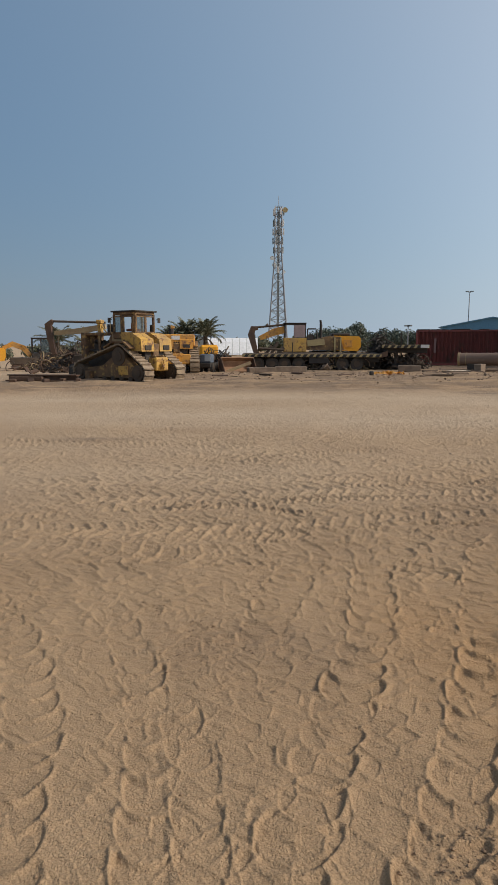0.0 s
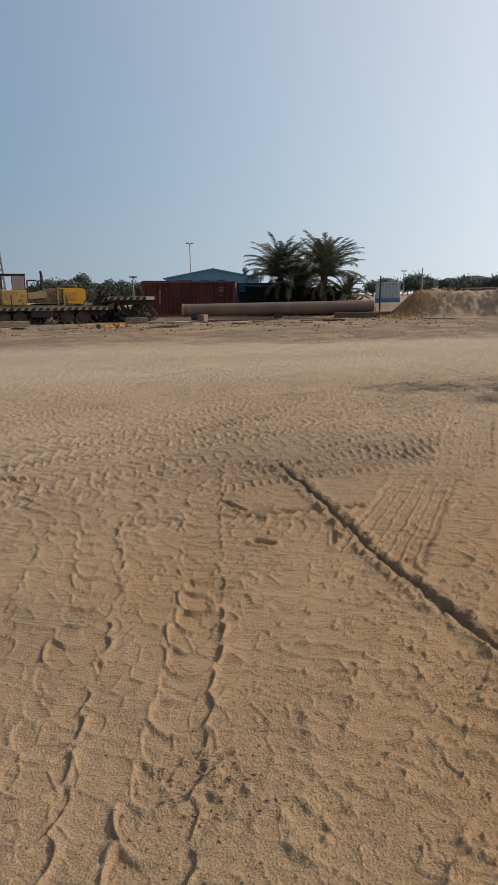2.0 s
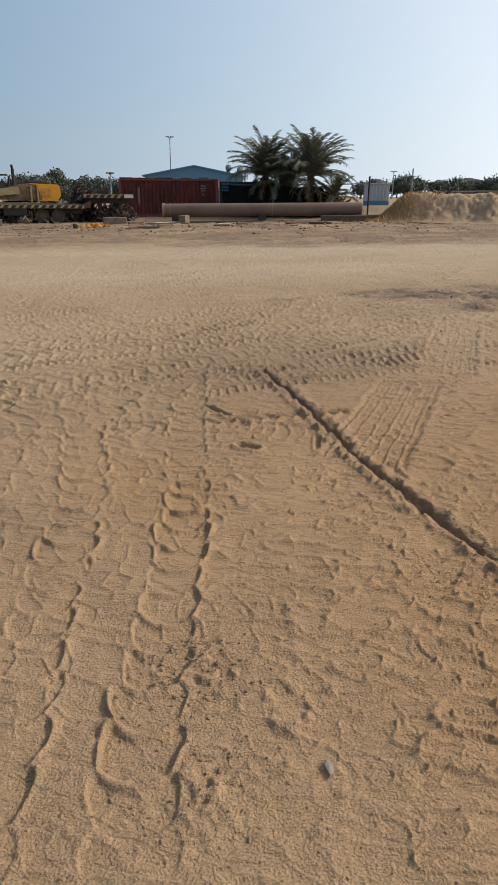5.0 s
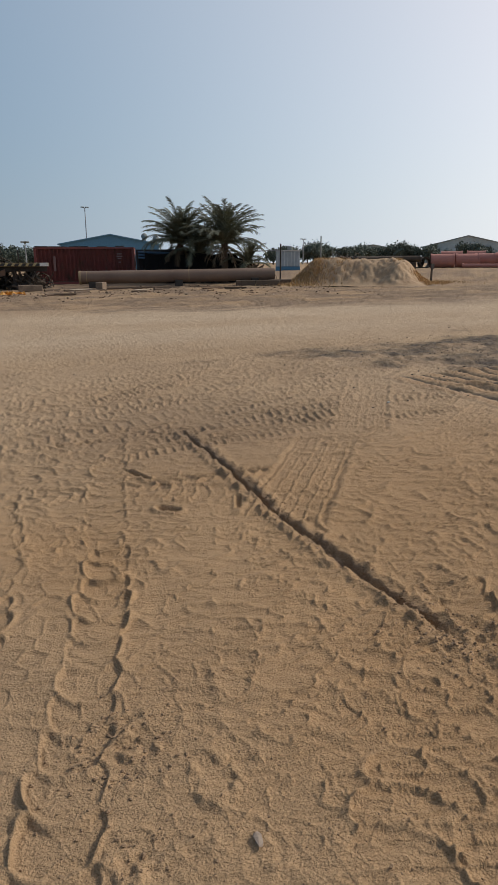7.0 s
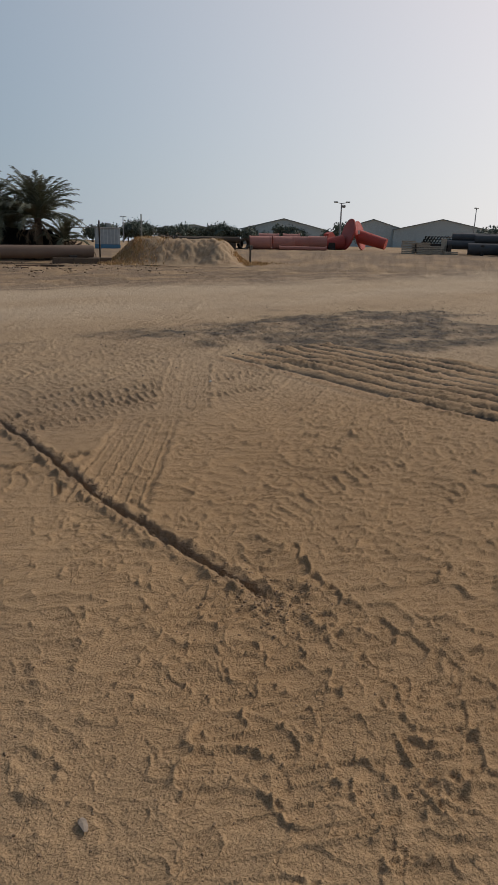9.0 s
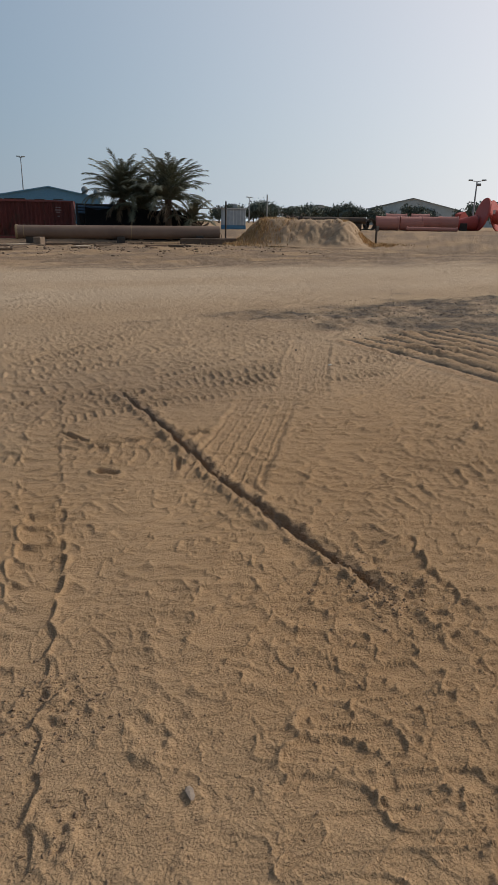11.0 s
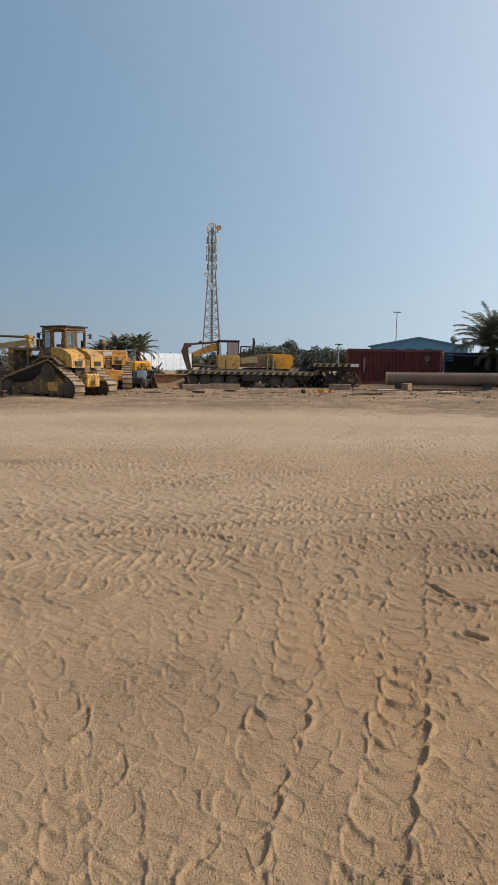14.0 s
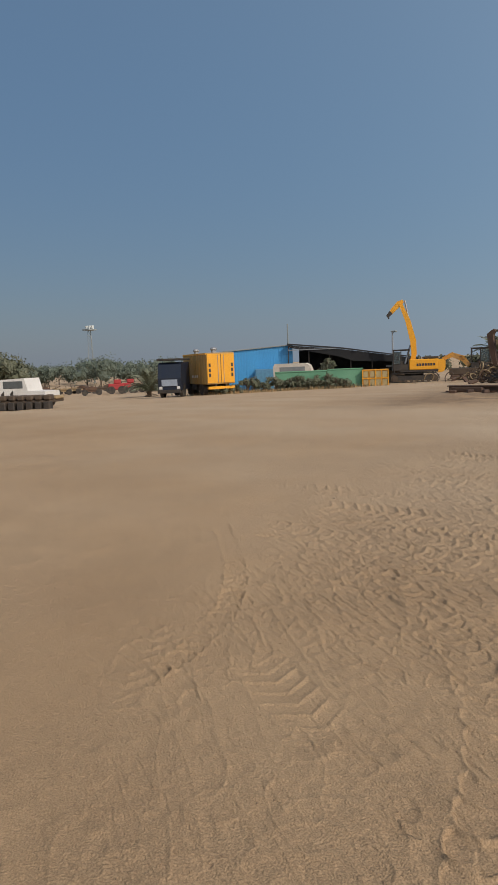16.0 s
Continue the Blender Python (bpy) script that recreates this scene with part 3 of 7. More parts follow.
def soil_material():
    m = bpy.data.materials.new("tracked_sand")
    m.use_nodes = True
    nt = m.node_tree
    n, l = nt.nodes, nt.links
    bsdf = n["Principled BSDF"]
    geo = n.new("ShaderNodeNewGeometry")

    def noise_at(s, detail=4):
        t = n.new("ShaderNodeTexNoise")
        t.inputs["Scale"].default_value, t.inputs["Detail"].default_value = s, detail
        l.new(geo.outputs["Position"], t.inputs["Vector"])
        return t.outputs["Fac"]

    def rng(v, a, b, c, d):
        r = n.new("ShaderNodeMapRange")
        for i, q in enumerate((a, b, c, d)):
            r.inputs[i + 1].default_value = q
        l.new(v, r.inputs[0])
        return r.outputs[0]

    def mix(fac, a, b, mode="MIX"):
        x = n.new("ShaderNodeMix")
        x.data_type, x.blend_type = "RGBA", mode
        for sock, v in ((x.inputs[0], fac), (x.inputs[6], a), (x.inputs[7], b)):
            if isinstance(v, float):
                sock.default_value = v
            elif isinstance(v, tuple):
                sock.default_value = (*v, 1)
            else:
                l.new(v, sock)
        return x.outputs[2]

    def attr(name):
        a = n.new("ShaderNodeAttribute")
        a.attribute_name = name
        return a.outputs["Fac"]

    col = mix(rng(noise_at(0.55, 6), 0.35, 0.65, 0, 1), SAND_A, SAND_B)
    col = mix(rng(noise_at(4.0, 5), 0.5, 0.75, 0, 0.4), col, (0.34, 0.230, 0.132))
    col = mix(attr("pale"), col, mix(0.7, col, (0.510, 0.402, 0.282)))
    col = mix(attr("rusty"), col, mix(0.55, col, (0.395, 0.242, 0.118)))
    # one dark tone for moist soil and for shade painted by pipe and trench
    damp_and_shade = n.new("ShaderNodeMath")
    damp_and_shade.operation, damp_and_shade.inputs[1].default_value = "MULTIPLY", 0.75
    l.new(attr("damp_and_shade"), damp_and_shade.inputs[0])
    col = mix(damp_and_shade.outputs[0], col, (0.185, 0.135, 0.095))
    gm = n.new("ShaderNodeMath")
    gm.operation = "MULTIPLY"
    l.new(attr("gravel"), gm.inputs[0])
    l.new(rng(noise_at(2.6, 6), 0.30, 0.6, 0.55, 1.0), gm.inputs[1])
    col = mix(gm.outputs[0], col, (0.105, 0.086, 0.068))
    col = mix(1.0, col, mix(rng(noise_at(140.0, 4), 0.34, 0.66, 0, 1), (0.80, 0.79, 0.78), (1.17, 1.16, 1.15)), "MULTIPLY")
    l.new(col, bsdf.inputs["Base Color"])
    bsdf.inputs["Roughness"].default_value = 0.95
    bsdf.inputs["Specular IOR Level"].default_value = 0.2
    def scuff(turn, fx, fy, lo):
        """Broken wavy lips of trodden sand."""
        mp = n.new("ShaderNodeMapping")
        mp.vector_type = "TEXTURE"
        mp.inputs["Rotation"].default_value, mp.inputs["Scale"].default_value = (0, 0, radians(turn)), (1 / fx, 1 / fy, 1)
        l.new(geo.outputs["Position"], mp.inputs[0])
        w = n.new("ShaderNodeTexNoise")
        w.inputs["Scale"].default_value, w.inputs["Detail"].default_value, w.inputs["Distortion"].default_value = 1.0, 2, 0.5
        l.new(mp.outputs[0], w.inputs["Vector"])
        return rng(w.outputs["Fac"], lo - 0.04, lo + 0.2, 0, 1)

    def times(a, b):
        t = n.new("ShaderNodeMath")
        t.operation = "MULTIPLY"
        for sock, v in zip(t.inputs, (a, b)):
            if isinstance(v, float):
                sock.default_value = v
            else:
                l.new(v, sock)
        return t.outputs[0]

    normal = None
    for height, strength, depth in (
            (times(scuff(-36, 4.0, 12.0, 0.46), times(attr("trodden"), rng(noise_at(0.9, 3), 0.36, 0.56, 0.25, 1))), 1.0, 0.006),
            (times(scuff(-14, 7.0, 20.0, 0.47), times(attr("trodden"), rng(noise_at(1.7, 3), 0.40, 0.58, 0.2, 1))), 1.0, 0.005),
            (rng(noise_at(13.0, 7), 0.40, 0.60, 0, 1), 0.3, 0.006),
            (rng(noise_at(110.0, 5), 0.42, 0.60, 0, 1), 0.8, 0.004)):
        bump = n.new("ShaderNodeBump")
        bump.inputs["Strength"].default_value, bump.inputs["Distance"].default_value = strength, depth
        l.new(height, bump.inputs["Height"])
        if normal is not None:
            l.new(normal, bump.inputs["Normal"])
        normal = bump.outputs[0]
    l.new(normal, bsdf.inputs["Normal"])
    return m


SAND_A, SAND_B = (0.420, 0.294, 0.173), (0.350, 0.240, 0.140)
SOIL = soil_material()


def build_ground():
    az = np.radians(np.concatenate([np.arange(-64, 80, 0.12), np.arange(80, 296, 5.0)]))
    rad = np.concatenate([0.45 * 1.02 ** np.arange(0, 35), 0.9 * 1.004 ** np.arange(0, 547), 7.98 * 1.0055 ** np.arange(0, 127), 16.0 * 1.0082 ** np.arange(0, 113), 40.3 * 1.07 ** np.arange(1, 66)])
    R, A = np.meshgrid(rad, az, indexing="ij")
    x, y = (R * np.sin(A)).ravel(), (R * np.cos(A)).ravel()
    z, grav, rust, pale, damp_and_shade, trodden = ground_height(x, y)
    nr, na = R.shape
    verts = np.concatenate([np.stack([x, y, z], 1), [[0, 0, 0.0]]])
    i, j = np.meshgrid(np.arange(nr - 1), np.arange(na), indexing="ij")
    j2 = (j + 1) % na
    quads = np.stack([i * na + j, (i + 1) * na + j, (i + 1) * na + j2, i * na + j2], -1).reshape(-1, 4)[:, ::-1]
    c = nr * na
    jj = np.arange(na)
    tris = np.stack([np.full(na, c), (jj + 1) % na, jj], 1)
    me = bpy.data.meshes.new("ground")
    me.vertices.add(len(verts))
    me.vertices.foreach_set("co", verts.astype(np.float32).ravel())
    loops = np.concatenate([quads.ravel(), tris.ravel()])
    me.loops.add(len(loops))
    me.loops.foreach_set("vertex_index", loops.astype(np.int32))
    starts = np.concatenate([np.arange(len(quads)) * 4, len(quads) * 4 + np.arange(na) * 3])
    me.polygons.add(len(starts))
    me.polygons.foreach_set("loop_start", starts.astype(np.int32))
    me.update(calc_edges=True)
    for name, v in (("gravel", grav), ("rusty", rust), ("pale", pale), ("damp_and_shade", damp_and_shade), ("trodden", trodden)):
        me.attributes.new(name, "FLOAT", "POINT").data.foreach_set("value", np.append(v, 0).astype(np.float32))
    me.polygons.foreach_set("use_smooth", np.ones(len(starts), bool))
    me.materials.append(SOIL)
    return tagged(new("ground", me), "tan sandy ground churned by wheel tracks", "ground", kind="structure")


build_ground()


# ---- building helpers ----
def part(name, bm, material, parent=None, label=""):
    me = bpy.data.meshes.new(name)
    bmesh.ops.recalc_face_normals(bm, faces=bm.faces)
    bm.to_mesh(me)
    bm.free()
    me.materials.append(material)
    ob = new(name, me)
    ob.parent = parent
    return tagged(ob, label)


def thing(name, m, label, category, group="", kind=""):
    ob = new(name)
    ob.empty_display_size = 0.2
    ob.matrix_world = m
    return tagged(ob, label, category, group, kind)


def at_ground(x, y, rz=0, dz=0.0):
    return pose(x, y, gz(x, y) + dz, 0, 0, rz)


def box(bm, sx, sy, sz, x=0, y=0, z=0, m=None, bevel=0.0):
    """A box of that size, centred in x and y, standing on z."""
    mm = (m or Matrix()) @ Matrix.Translation((x, y, z + sz / 2)) @ Matrix.Diagonal((sx, sy, sz, 1))
    vs = bmesh.ops.create_cube(bm, size=1, matrix=mm)["verts"]
    if bevel:
        es = list({e for v in vs for e in v.link_edges})
        bmesh.ops.bevel(bm, geom=es, offset=bevel, segments=1, affect="EDGES")
    return bm


def rod(bm, p, q, r, r2=None, seg=8, caps=True):
    p, q = Vector(p), Vector(q)
    d = q - p
    m = Matrix.Translation((p + q) / 2) @ d.to_track_quat("Z", "Y").to_matrix().to_4x4()
    bmesh.ops.create_cone(bm, cap_ends=caps, segments=seg, radius1=r, radius2=r if r2 is None else r2, depth=d.length, matrix=m)
    return bm


def tube(bm, p, q, r, wall, seg=24):
    """An open pipe with a wall thickness."""
    p, q = Vector(p), Vector(q)
    d = (q - p)
    rot = d.to_track_quat("Z", "Y").to_matrix()
    rings = []
    for c, rr in ((p, r), (q, r), (q, r - wall), (p, r - wall)):
        rings.append([bm.verts.new(c + rot @ Vector((rr * math.cos(2 * math.pi * k / seg), rr * math.sin(2 * math.pi * k / seg), 0))) for k in range(seg)])
    for a in range(4):
        for k in range(seg):
            bm.faces.new((rings[a][k], rings[a][(k + 1) % seg], rings[(a + 1) % 4][(k + 1) % seg], rings[(a + 1) % 4][k]))
    return bm


def prism(bm, outline, y0, y1, m=None):
    """An outline in x and z, given depth from y0 to y1."""
    m = m or Matrix()
    a = [bm.verts.new(m @ Vector((x, y0, z))) for x, z in outline]
    b = [bm.verts.new(m @ Vector((x, y1, z))) for x, z in outline]
    bm.faces.new(a), bm.faces.new(b[::-1])
    for i in range(len(a)):
        j = (i + 1) % len(a)
        bm.faces.new((a[i], b[i], b[j], a[j]))
    return bm


def beam(bm, p, q, w, h=None):
    """A square bar from p to q."""
    p, q = Vector(p), Vector(q)
    d = q - p
    m = Matrix.Translation((p + q) / 2) @ d.to_track_quat("X", "Z").to_matrix().to_4x4() @ Matrix.Diagonal((d.length, w, h or w, 1))
    bmesh.ops.create_cube(bm, size=1, matrix=m)
    return bm


def nb():
    return bmesh.new()


# ---- the parked crawler tractors ----
def track_loop(circles, step):
    """Points along the belt round some wheels (x, z, radius), evenly spaced, with their directions."""
    pts = [(cx + r * math.cos(a * math.pi / 24), cz + r * math.sin(a * math.pi / 24)) for cx, cz, r in circles for a in range(48)]
    pts = sorted(set(pts))

    def half(seq):
        h = []
        for p in seq:
            while len(h) > 1 and (h[-1][0] - h[-2][0]) * (p[1] - h[-2][1]) - (h[-1][1] - h[-2][1]) * (p[0] - h[-2][0]) <= 0:
                h.pop()
            h.append(p)
        return h[:-1]

    hull = half(pts) + half(pts[::-1])
    hull.append(hull[0])
    lens = [math.dist(a, b) for a, b in zip(hull[:-1], hull[1:])]
    total = sum(lens)
    n = round(total / step)
    out, i, run = [], 0, 0.0
    for k in range(n):
        s = k * total / n
        while run + lens[i] < s:
            run += lens[i]
            i += 1
        f = (s - run) / lens[i]
        a, b = hull[i], hull[i + 1]
        out.append((a[0] + f * (b[0] - a[0]), a[1] + f * (b[1] - a[1]), math.atan2(b[1] - a[1], b[0] - a[0])))
    return out, total / n


PADS = {}


def crawler(parent, y, circles, width, step, pad_mat, frame_mat, outline, roller_z=0.16):
    """One crawler track: belt of pads, side frame, wheels and rollers."""
    loop, pitch = track_loop(circles, step)
    tr = part("track_frame", prism(nb(), outline, y - width * 0.33, y + width * 0.33), frame_mat, parent)
    key = (width, round(pitch, 3))
    if key not in PADS:
        bm = nb()
        box(bm, pitch * 0.94, width, 0.05, 0, 0, -0.05)
        box(bm, 0.035, width * 0.98, 0.07, pitch * 0.3, 0, -0.11)
        me = bpy.data.meshes.new("track_pad")
        bm.to_mesh(me)
        bm.free()
        me.materials.append(pad_mat)
        PADS[key] = me
    for x, z, a in loop:
        o = new("track_pad", PADS[key])
        o.parent = tr
        o.matrix_local = Matrix.Translation((x, y, z)) @ Matrix.Rotation(-a, 4, "Y")
    for i, (cx, cz, r) in enumerate(circles):
        bm = nb()
        rod(bm, (cx, y - width * 0.42, cz), (cx, y + width * 0.42, cz), r - 0.09, seg=20)
        rod(bm, (cx, y - width * 0.5, cz), (cx, y + width * 0.5, cz), r * 0.45, seg=14)
        part("sprocket" if cz > 0.8 else "idler_wheel", bm, BROWN, tr)
    x0, x1 = min(c[0] for c in circles), max(c[0] for c in circles)
    for k in range(6):
        x = x0 + 0.5 + (x1 - x0 - 1.0) * k / 5
        part("roller", rod(nb(), (x, y - width * 0.4, roller_z), (x, y + width * 0.4, roller_z), 0.13, seg=12), BROWN, tr)
    return tr


def window_frame(bm, x0, x1, z0, z1, y, t=0.06, d=0.06):
    box(bm, x1 - x0, d, t, (x0 + x1) / 2, y, z0), box(bm, x1 - x0, d, t, (x0 + x1) / 2, y, z1 - t)
    box(bm, t, d, z1 - z0, x0 + t / 2, y, z0), box(bm, t, d, z1 - z0, x1 - t / 2, y, z0)


def bulldozer(m, label, with_cab=True, paint=YELLOW, dim=GRIME):
    t = thing("bulldozer", m, label, "bulldozer", "yellow crawler tractors")
    circles = [(-1.85, 0.46, 0.46), (-0.62, 1.22, 0.52), (2.05, 0.46, 0.46)]
    outline = [(-1.75, 0.22), (2.0, 0.22), (2.1, 0.62), (0.5, 0.78), (-0.1, 1.15), (-1.0, 1.2), (-1.6, 0.72)]
    for y in (1.10, -1.10):
        crawler(t, y, circles, 0.60, 0.245, TRACK, dim, outline)
        tr = t.children[-1]
        part("mud_guard", prism(nb(), [(-1.45, 1.62), (-0.95, 1.93), (-0.3, 1.95), (0.35, 1.66), (0.35, 1.60), (-0.3, 1.87), (-0.95, 1.85), (-1.42, 1.56)], y - 0.30, y + 0.30), dim, t)
        part("cover_plate", box(nb(), 0.62, 0.05, 0.42, -0.9, y + (0.225 if y > 0 else -0.225), 0.36, bevel=0.02), paint, t, "faded yellow cover plate")
        part("step", box(nb(), 0.34, 0.22, 0.46, 1.35, y + (0.34 if y > 0 else -0.34), 0.0 + 0.05, bevel=0.02), dim, t)
    # hull between the tracks
    bm = nb()
    prism(bm, [(-1.75, 0.65), (2.2, 0.6), (2.35, 1.2), (-1.6, 1.75)], -0.62, 0.62)
    part("hull", bm, DARK, t)
    # engine bay with open sides
    bm = nb()
    box(bm, 2.5, 1.15, 0.14, 1.45, 0, 2.22, bevel=0.03)
    box(bm, 0.32, 1.28, 1.75, 2.62, 0, 0.62, bevel=0.03)
    for y in (-0.54, 0.54):
        box(bm, 0.10, 0.08, 1.1, 0.30, y, 1.15), box(bm, 0.10, 0.08, 1.1, 1.5, y, 1.15)
    part("engine_hood", bm, dim, t)
    bm = nb()
    box(bm, 1.7, 0.62, 0.75, 1.35, 0, 1.15, bevel=0.05)
    for k in range(5):
        rod(bm, (0.75 + 0.3 * k, -0.38, 1.3), (0.75 + 0.3 * k, 0.38, 1.95), 0.09)
    rod(bm, (0.5, 0.45, 1.35), (2.3, 0.45, 1.5), 0.06)
    part("engine", bm, DARK, t)
    part("air_cleaner", rod(nb(), (0.62, 0.52, 2.0), (0.62, 0.16, 2.0), 0.22, seg=14), dim, t)
    part("exhaust_stack", rod(nb(), (1.05, 0.2, 2.36), (1.05, 0.2, 2.76), 0.17, seg=12), DARK, t)
    bm = nb()
    box(bm, 0.2, 0.2, 0.5, 1.9, 0.1, 2.36), box(bm, 0.34, 0.3, 0.2, 1.92, 0.1, 2.8, bevel=0.04)
    rod(bm, (1.9, 0.1, 2.8), (1.45, 0.1, 2.36), 0.03)
    part("pre_cleaner", bm, paint, t)
    # rear tanks with their lamps and drawbar
    for y in (-0.62, 0.62):
        bm = nb()
        prism(bm, [(-1.85, 1.45), (-1.15, 1.5), (-0.55, 1.95), (-0.55, 2.35), (-1.25, 2.30), (-1.80, 2.02)], y - 0.42, y + 0.42)
        tank = part("rear_tank", bm, paint, t)
        bm = nb()
        box(bm, 0.05, 0.42, 0.22, -1.86, y, 1.52, bevel=0.01)
        part("tail_lamp", bm, DARK, tank, "dark tail lamp with a grille")
    part("rear_housing", box(nb(), 0.5, 0.42, 0.62, -1.55, 0, 1.2, bevel=0.04), dim, t)
    bm = nb()
    box(bm, 0.55, 0.85, 0.62, -1.9, 0, 0.55, bevel=0.05), box(bm, 0.3, 0.3, 0.16, -2.25, 0.05, 0.72)
    rod(bm, (-2.3, 0.05, 0.6), (-2.3, 0.05, 1.05), 0.05)
    part("drawbar", bm, paint, t)
    bm = nb()
    for y in (-0.3, 0.25):
        pts = [(-1.6, y, 1.2), (-2.05, y + 0.1, 1.25), (-2.0, y + 0.05, 0.95)]
        for a, b in zip(pts[:-1], pts[1:]):
            rod(bm, a, b, 0.035)
    part("hydraulic_hose", bm, TAN, t)
    part("side_panel", box(nb(), 1.05, 0.05, 0.34, 0.02, 0.60, 1.93, bevel=0.01), TAN, t)
    bm = nb()
    for k in range(6):
        box(bm, 0.10, 0.012, 0.13, -0.36 + 0.13 * k, 0.632, 2.03)
    part("lettering", bm, DARK, t, "dark unreadable lettering bars")
    if with_cab:
        cab = part("cab", box(nb(), 1.5, 1.34, 0.3, -0.35, 0, 2.05, bevel=0.02), GRIME, t, "grimy brown cab with open windows")
        part("ceiling_panel", box(nb(), 1.5, 1.34, 0.16, -0.35, 0, 3.16, bevel=0.03), GRIME, cab)
        for x, y in ((-1.05, 0.62), (-1.05, -0.62), (0.35, 0.62), (0.35, -0.62), (-0.25, 0.64), (-0.25, -0.64)):
            part("post", box(nb(), 0.09, 0.09, 1.0, x, y, 2.2), GRIME, cab)
        for a, b in ((-0.20, 0.32), (-0.95, -0.30)):
            bm = nb()
            window_frame(bm, a, b, 2.3, 3.12, 0.66)
            part("window_frame", bm, GRIME, cab)
        m2 = Matrix.Translation((-1.09, 0, 0)) @ Matrix.Rotation(math.pi / 2, 4, "Z")
        for a, b in ((-0.6, -0.05), (0.02, 0.6)):
            bm = nb()
            for zz, hh in ((2.32, 0.06), (3.06, 0.06)):
                box(bm, b - a, 0.06, hh, (a + b) / 2, 0, zz, m2)
            for xx in (a, b):
                box(bm, 0.06, 0.06, 0.8, xx, 0, 2.32, m2)
            part("window_frame", bm, GRIME, cab)
        part("roof", box(nb(), 1.66, 1.5, 0.07, -0.36, 0, 3.30, bevel=0.02), DARK, cab)
        part("window_pane", box(nb(), 0.02, 0.55, 0.76, -1.09, 0.31, 2.34), GLASS, cab)
        part("window_pane", box(nb(), 0.44, 0.02, 0.74, 0.06, 0.66, 2.34), GLASS, cab)
        bm = nb()
        box(bm, 0.5, 0.5, 0.12, -0.35, 0.05, 2.4, bevel=0.03)
        box(bm, 0.12, 0.34, 0.34, -0.5, 0.15, 2.45, bevel=0.03)
        part("seat", bm, mat("torn_orange_seat", (0.30, 0.10, 0.05), 0.8), cab, "torn orange seat")
        for x, y in ((-1.2, -0.85), (0.48, 0.82)):
            bm = nb()
            rod(bm, (x, y * 0.78, 2.95), (x, y, 2.98), 0.02)
            box(bm, 0.06, 0.16, 0.24, x, y, 2.8, bevel=0.01)
            part("mirror", bm, DARK, cab)
        bm = nb()
        for a, b in (((0.42, 0.72, 2.3), (0.5, 0.74, 2.4)), ((0.5, 0.74, 2.4), (0.5, 0.74, 3.0)), ((0.5, 0.74, 3.0), (0.38, 0.7, 3.08))):
            rod(bm, a, b, 0.022)
        part("grab_rail", bm, TAN, cab)
        part("rear_stack", rod(nb(), (-0.75, -0.86, 2.35), (-0.75, -0.86, 2.72), 0.13, seg=12), DARK, t)
    else:
        bm = nb()
        box(bm, 0.6, 2.25, 0.75, -1.42, -0.05, 1.62, bevel=0.08)
        part("fuel_tank", bm, paint, t, "worn yellow fuel tank")
        part("counter_block", box(nb(), 0.5, 1.7, 0.62, -1.95, 0.0, 0.5, bevel=0.05), paint, t)
        part("badge", box(nb(), 0.03, 0.55, 0.26, -1.735, 0.05, 2.02, bevel=0.03), WHITEP, t, "plain white badge plate")
        bm = nb()
        for k in range(9):
            box(bm, 0.02, 0.09, 0.10, -1.73, -0.56 + 0.14 * k, 1.80)
        part("lettering", bm, DARK, t, "dark unreadable lettering bars")
    return t


bulldozer(at_ground(-5.86, 32.05, 145, -0.08), "worn yellow bulldozer with dusty tracks and open engine bay")
bulldozer(at_ground(-4.55, 40.4, 99, 0.1) @ Matrix.Scale(0.94, 4), "cabless orange-yellow bulldozer parked behind another", False, ORANGE_Y)


# ---- excavators ----
def arm_beam(bm, pts, widths, y, half):
    """A boxed boom: a polyline in x and z with depths, extruded across."""
    up, dn = [], []
    for i, (x, z) in enumerate(pts):
        a, b = pts[max(0, i - 1)], pts[min(len(pts) - 1, i + 1)]
        ang = math.atan2(b[1] - a[1], b[0] - a[0]) + math.pi / 2
        w = widths[i] / 2
        up.append((x + w * math.cos(ang), z + w * math.sin(ang)))
        dn.append((x - w * math.cos(ang), z - w * math.sin(ang)))
    prism(bm, up + dn[::-1], y - half, y + half)


def digger_cab(t, x0, x1, y0, y1, z0, z1, material, glass=True):
    bm = nb()
    for x in (x0 + 0.04, x1 - 0.04):
        for y in (y0 + 0.04, y1 - 0.04):
            box(bm, 0.08, 0.08, z1 - z0, x, y, z0)
    cx, cy = (x0 + x1) / 2, (y0 + y1) / 2
    box(bm, x1 - x0, y1 - y0, 0.55, cx, cy, z0)
    box(bm, x1 - x0, y1 - y0, 0.08, cx, cy, z1 - 0.08)
    for y in (y0 + 0.04, y1 - 0.04):
        box(bm, 0.07, 0.07, z1 - z0, cx, y, z0)
    cab = part("cab", bm, material, t)
    part("roof", box(nb(), x1 - x0 + 0.1, y1 - y0 + 0.1, 0.06, cx, cy, z1, bevel=0.02), material, cab)
    if glass:
        part("window_pane", box(nb(), 0.02, y1 - y0 - 0.2, z1 - z0 - 0.75, x1 - 0.03, cy, z0 + 0.6), GLASS, cab)
        for y in (y0 + 0.03, y1 - 0.03):
            part("window_pane", box(nb(), (x1 - x0) / 2 - 0.1, 0.02, z1 - z0 - 0.75, cx + (x1 - x0) / 4, y, z0 + 0.6), GLASS, cab)
    part("seat", box(nb(), 0.4, 0.4, 0.75, cx - 0.1, cy, z0 + 0.1, bevel=0.05), DARK, cab)
    return cab


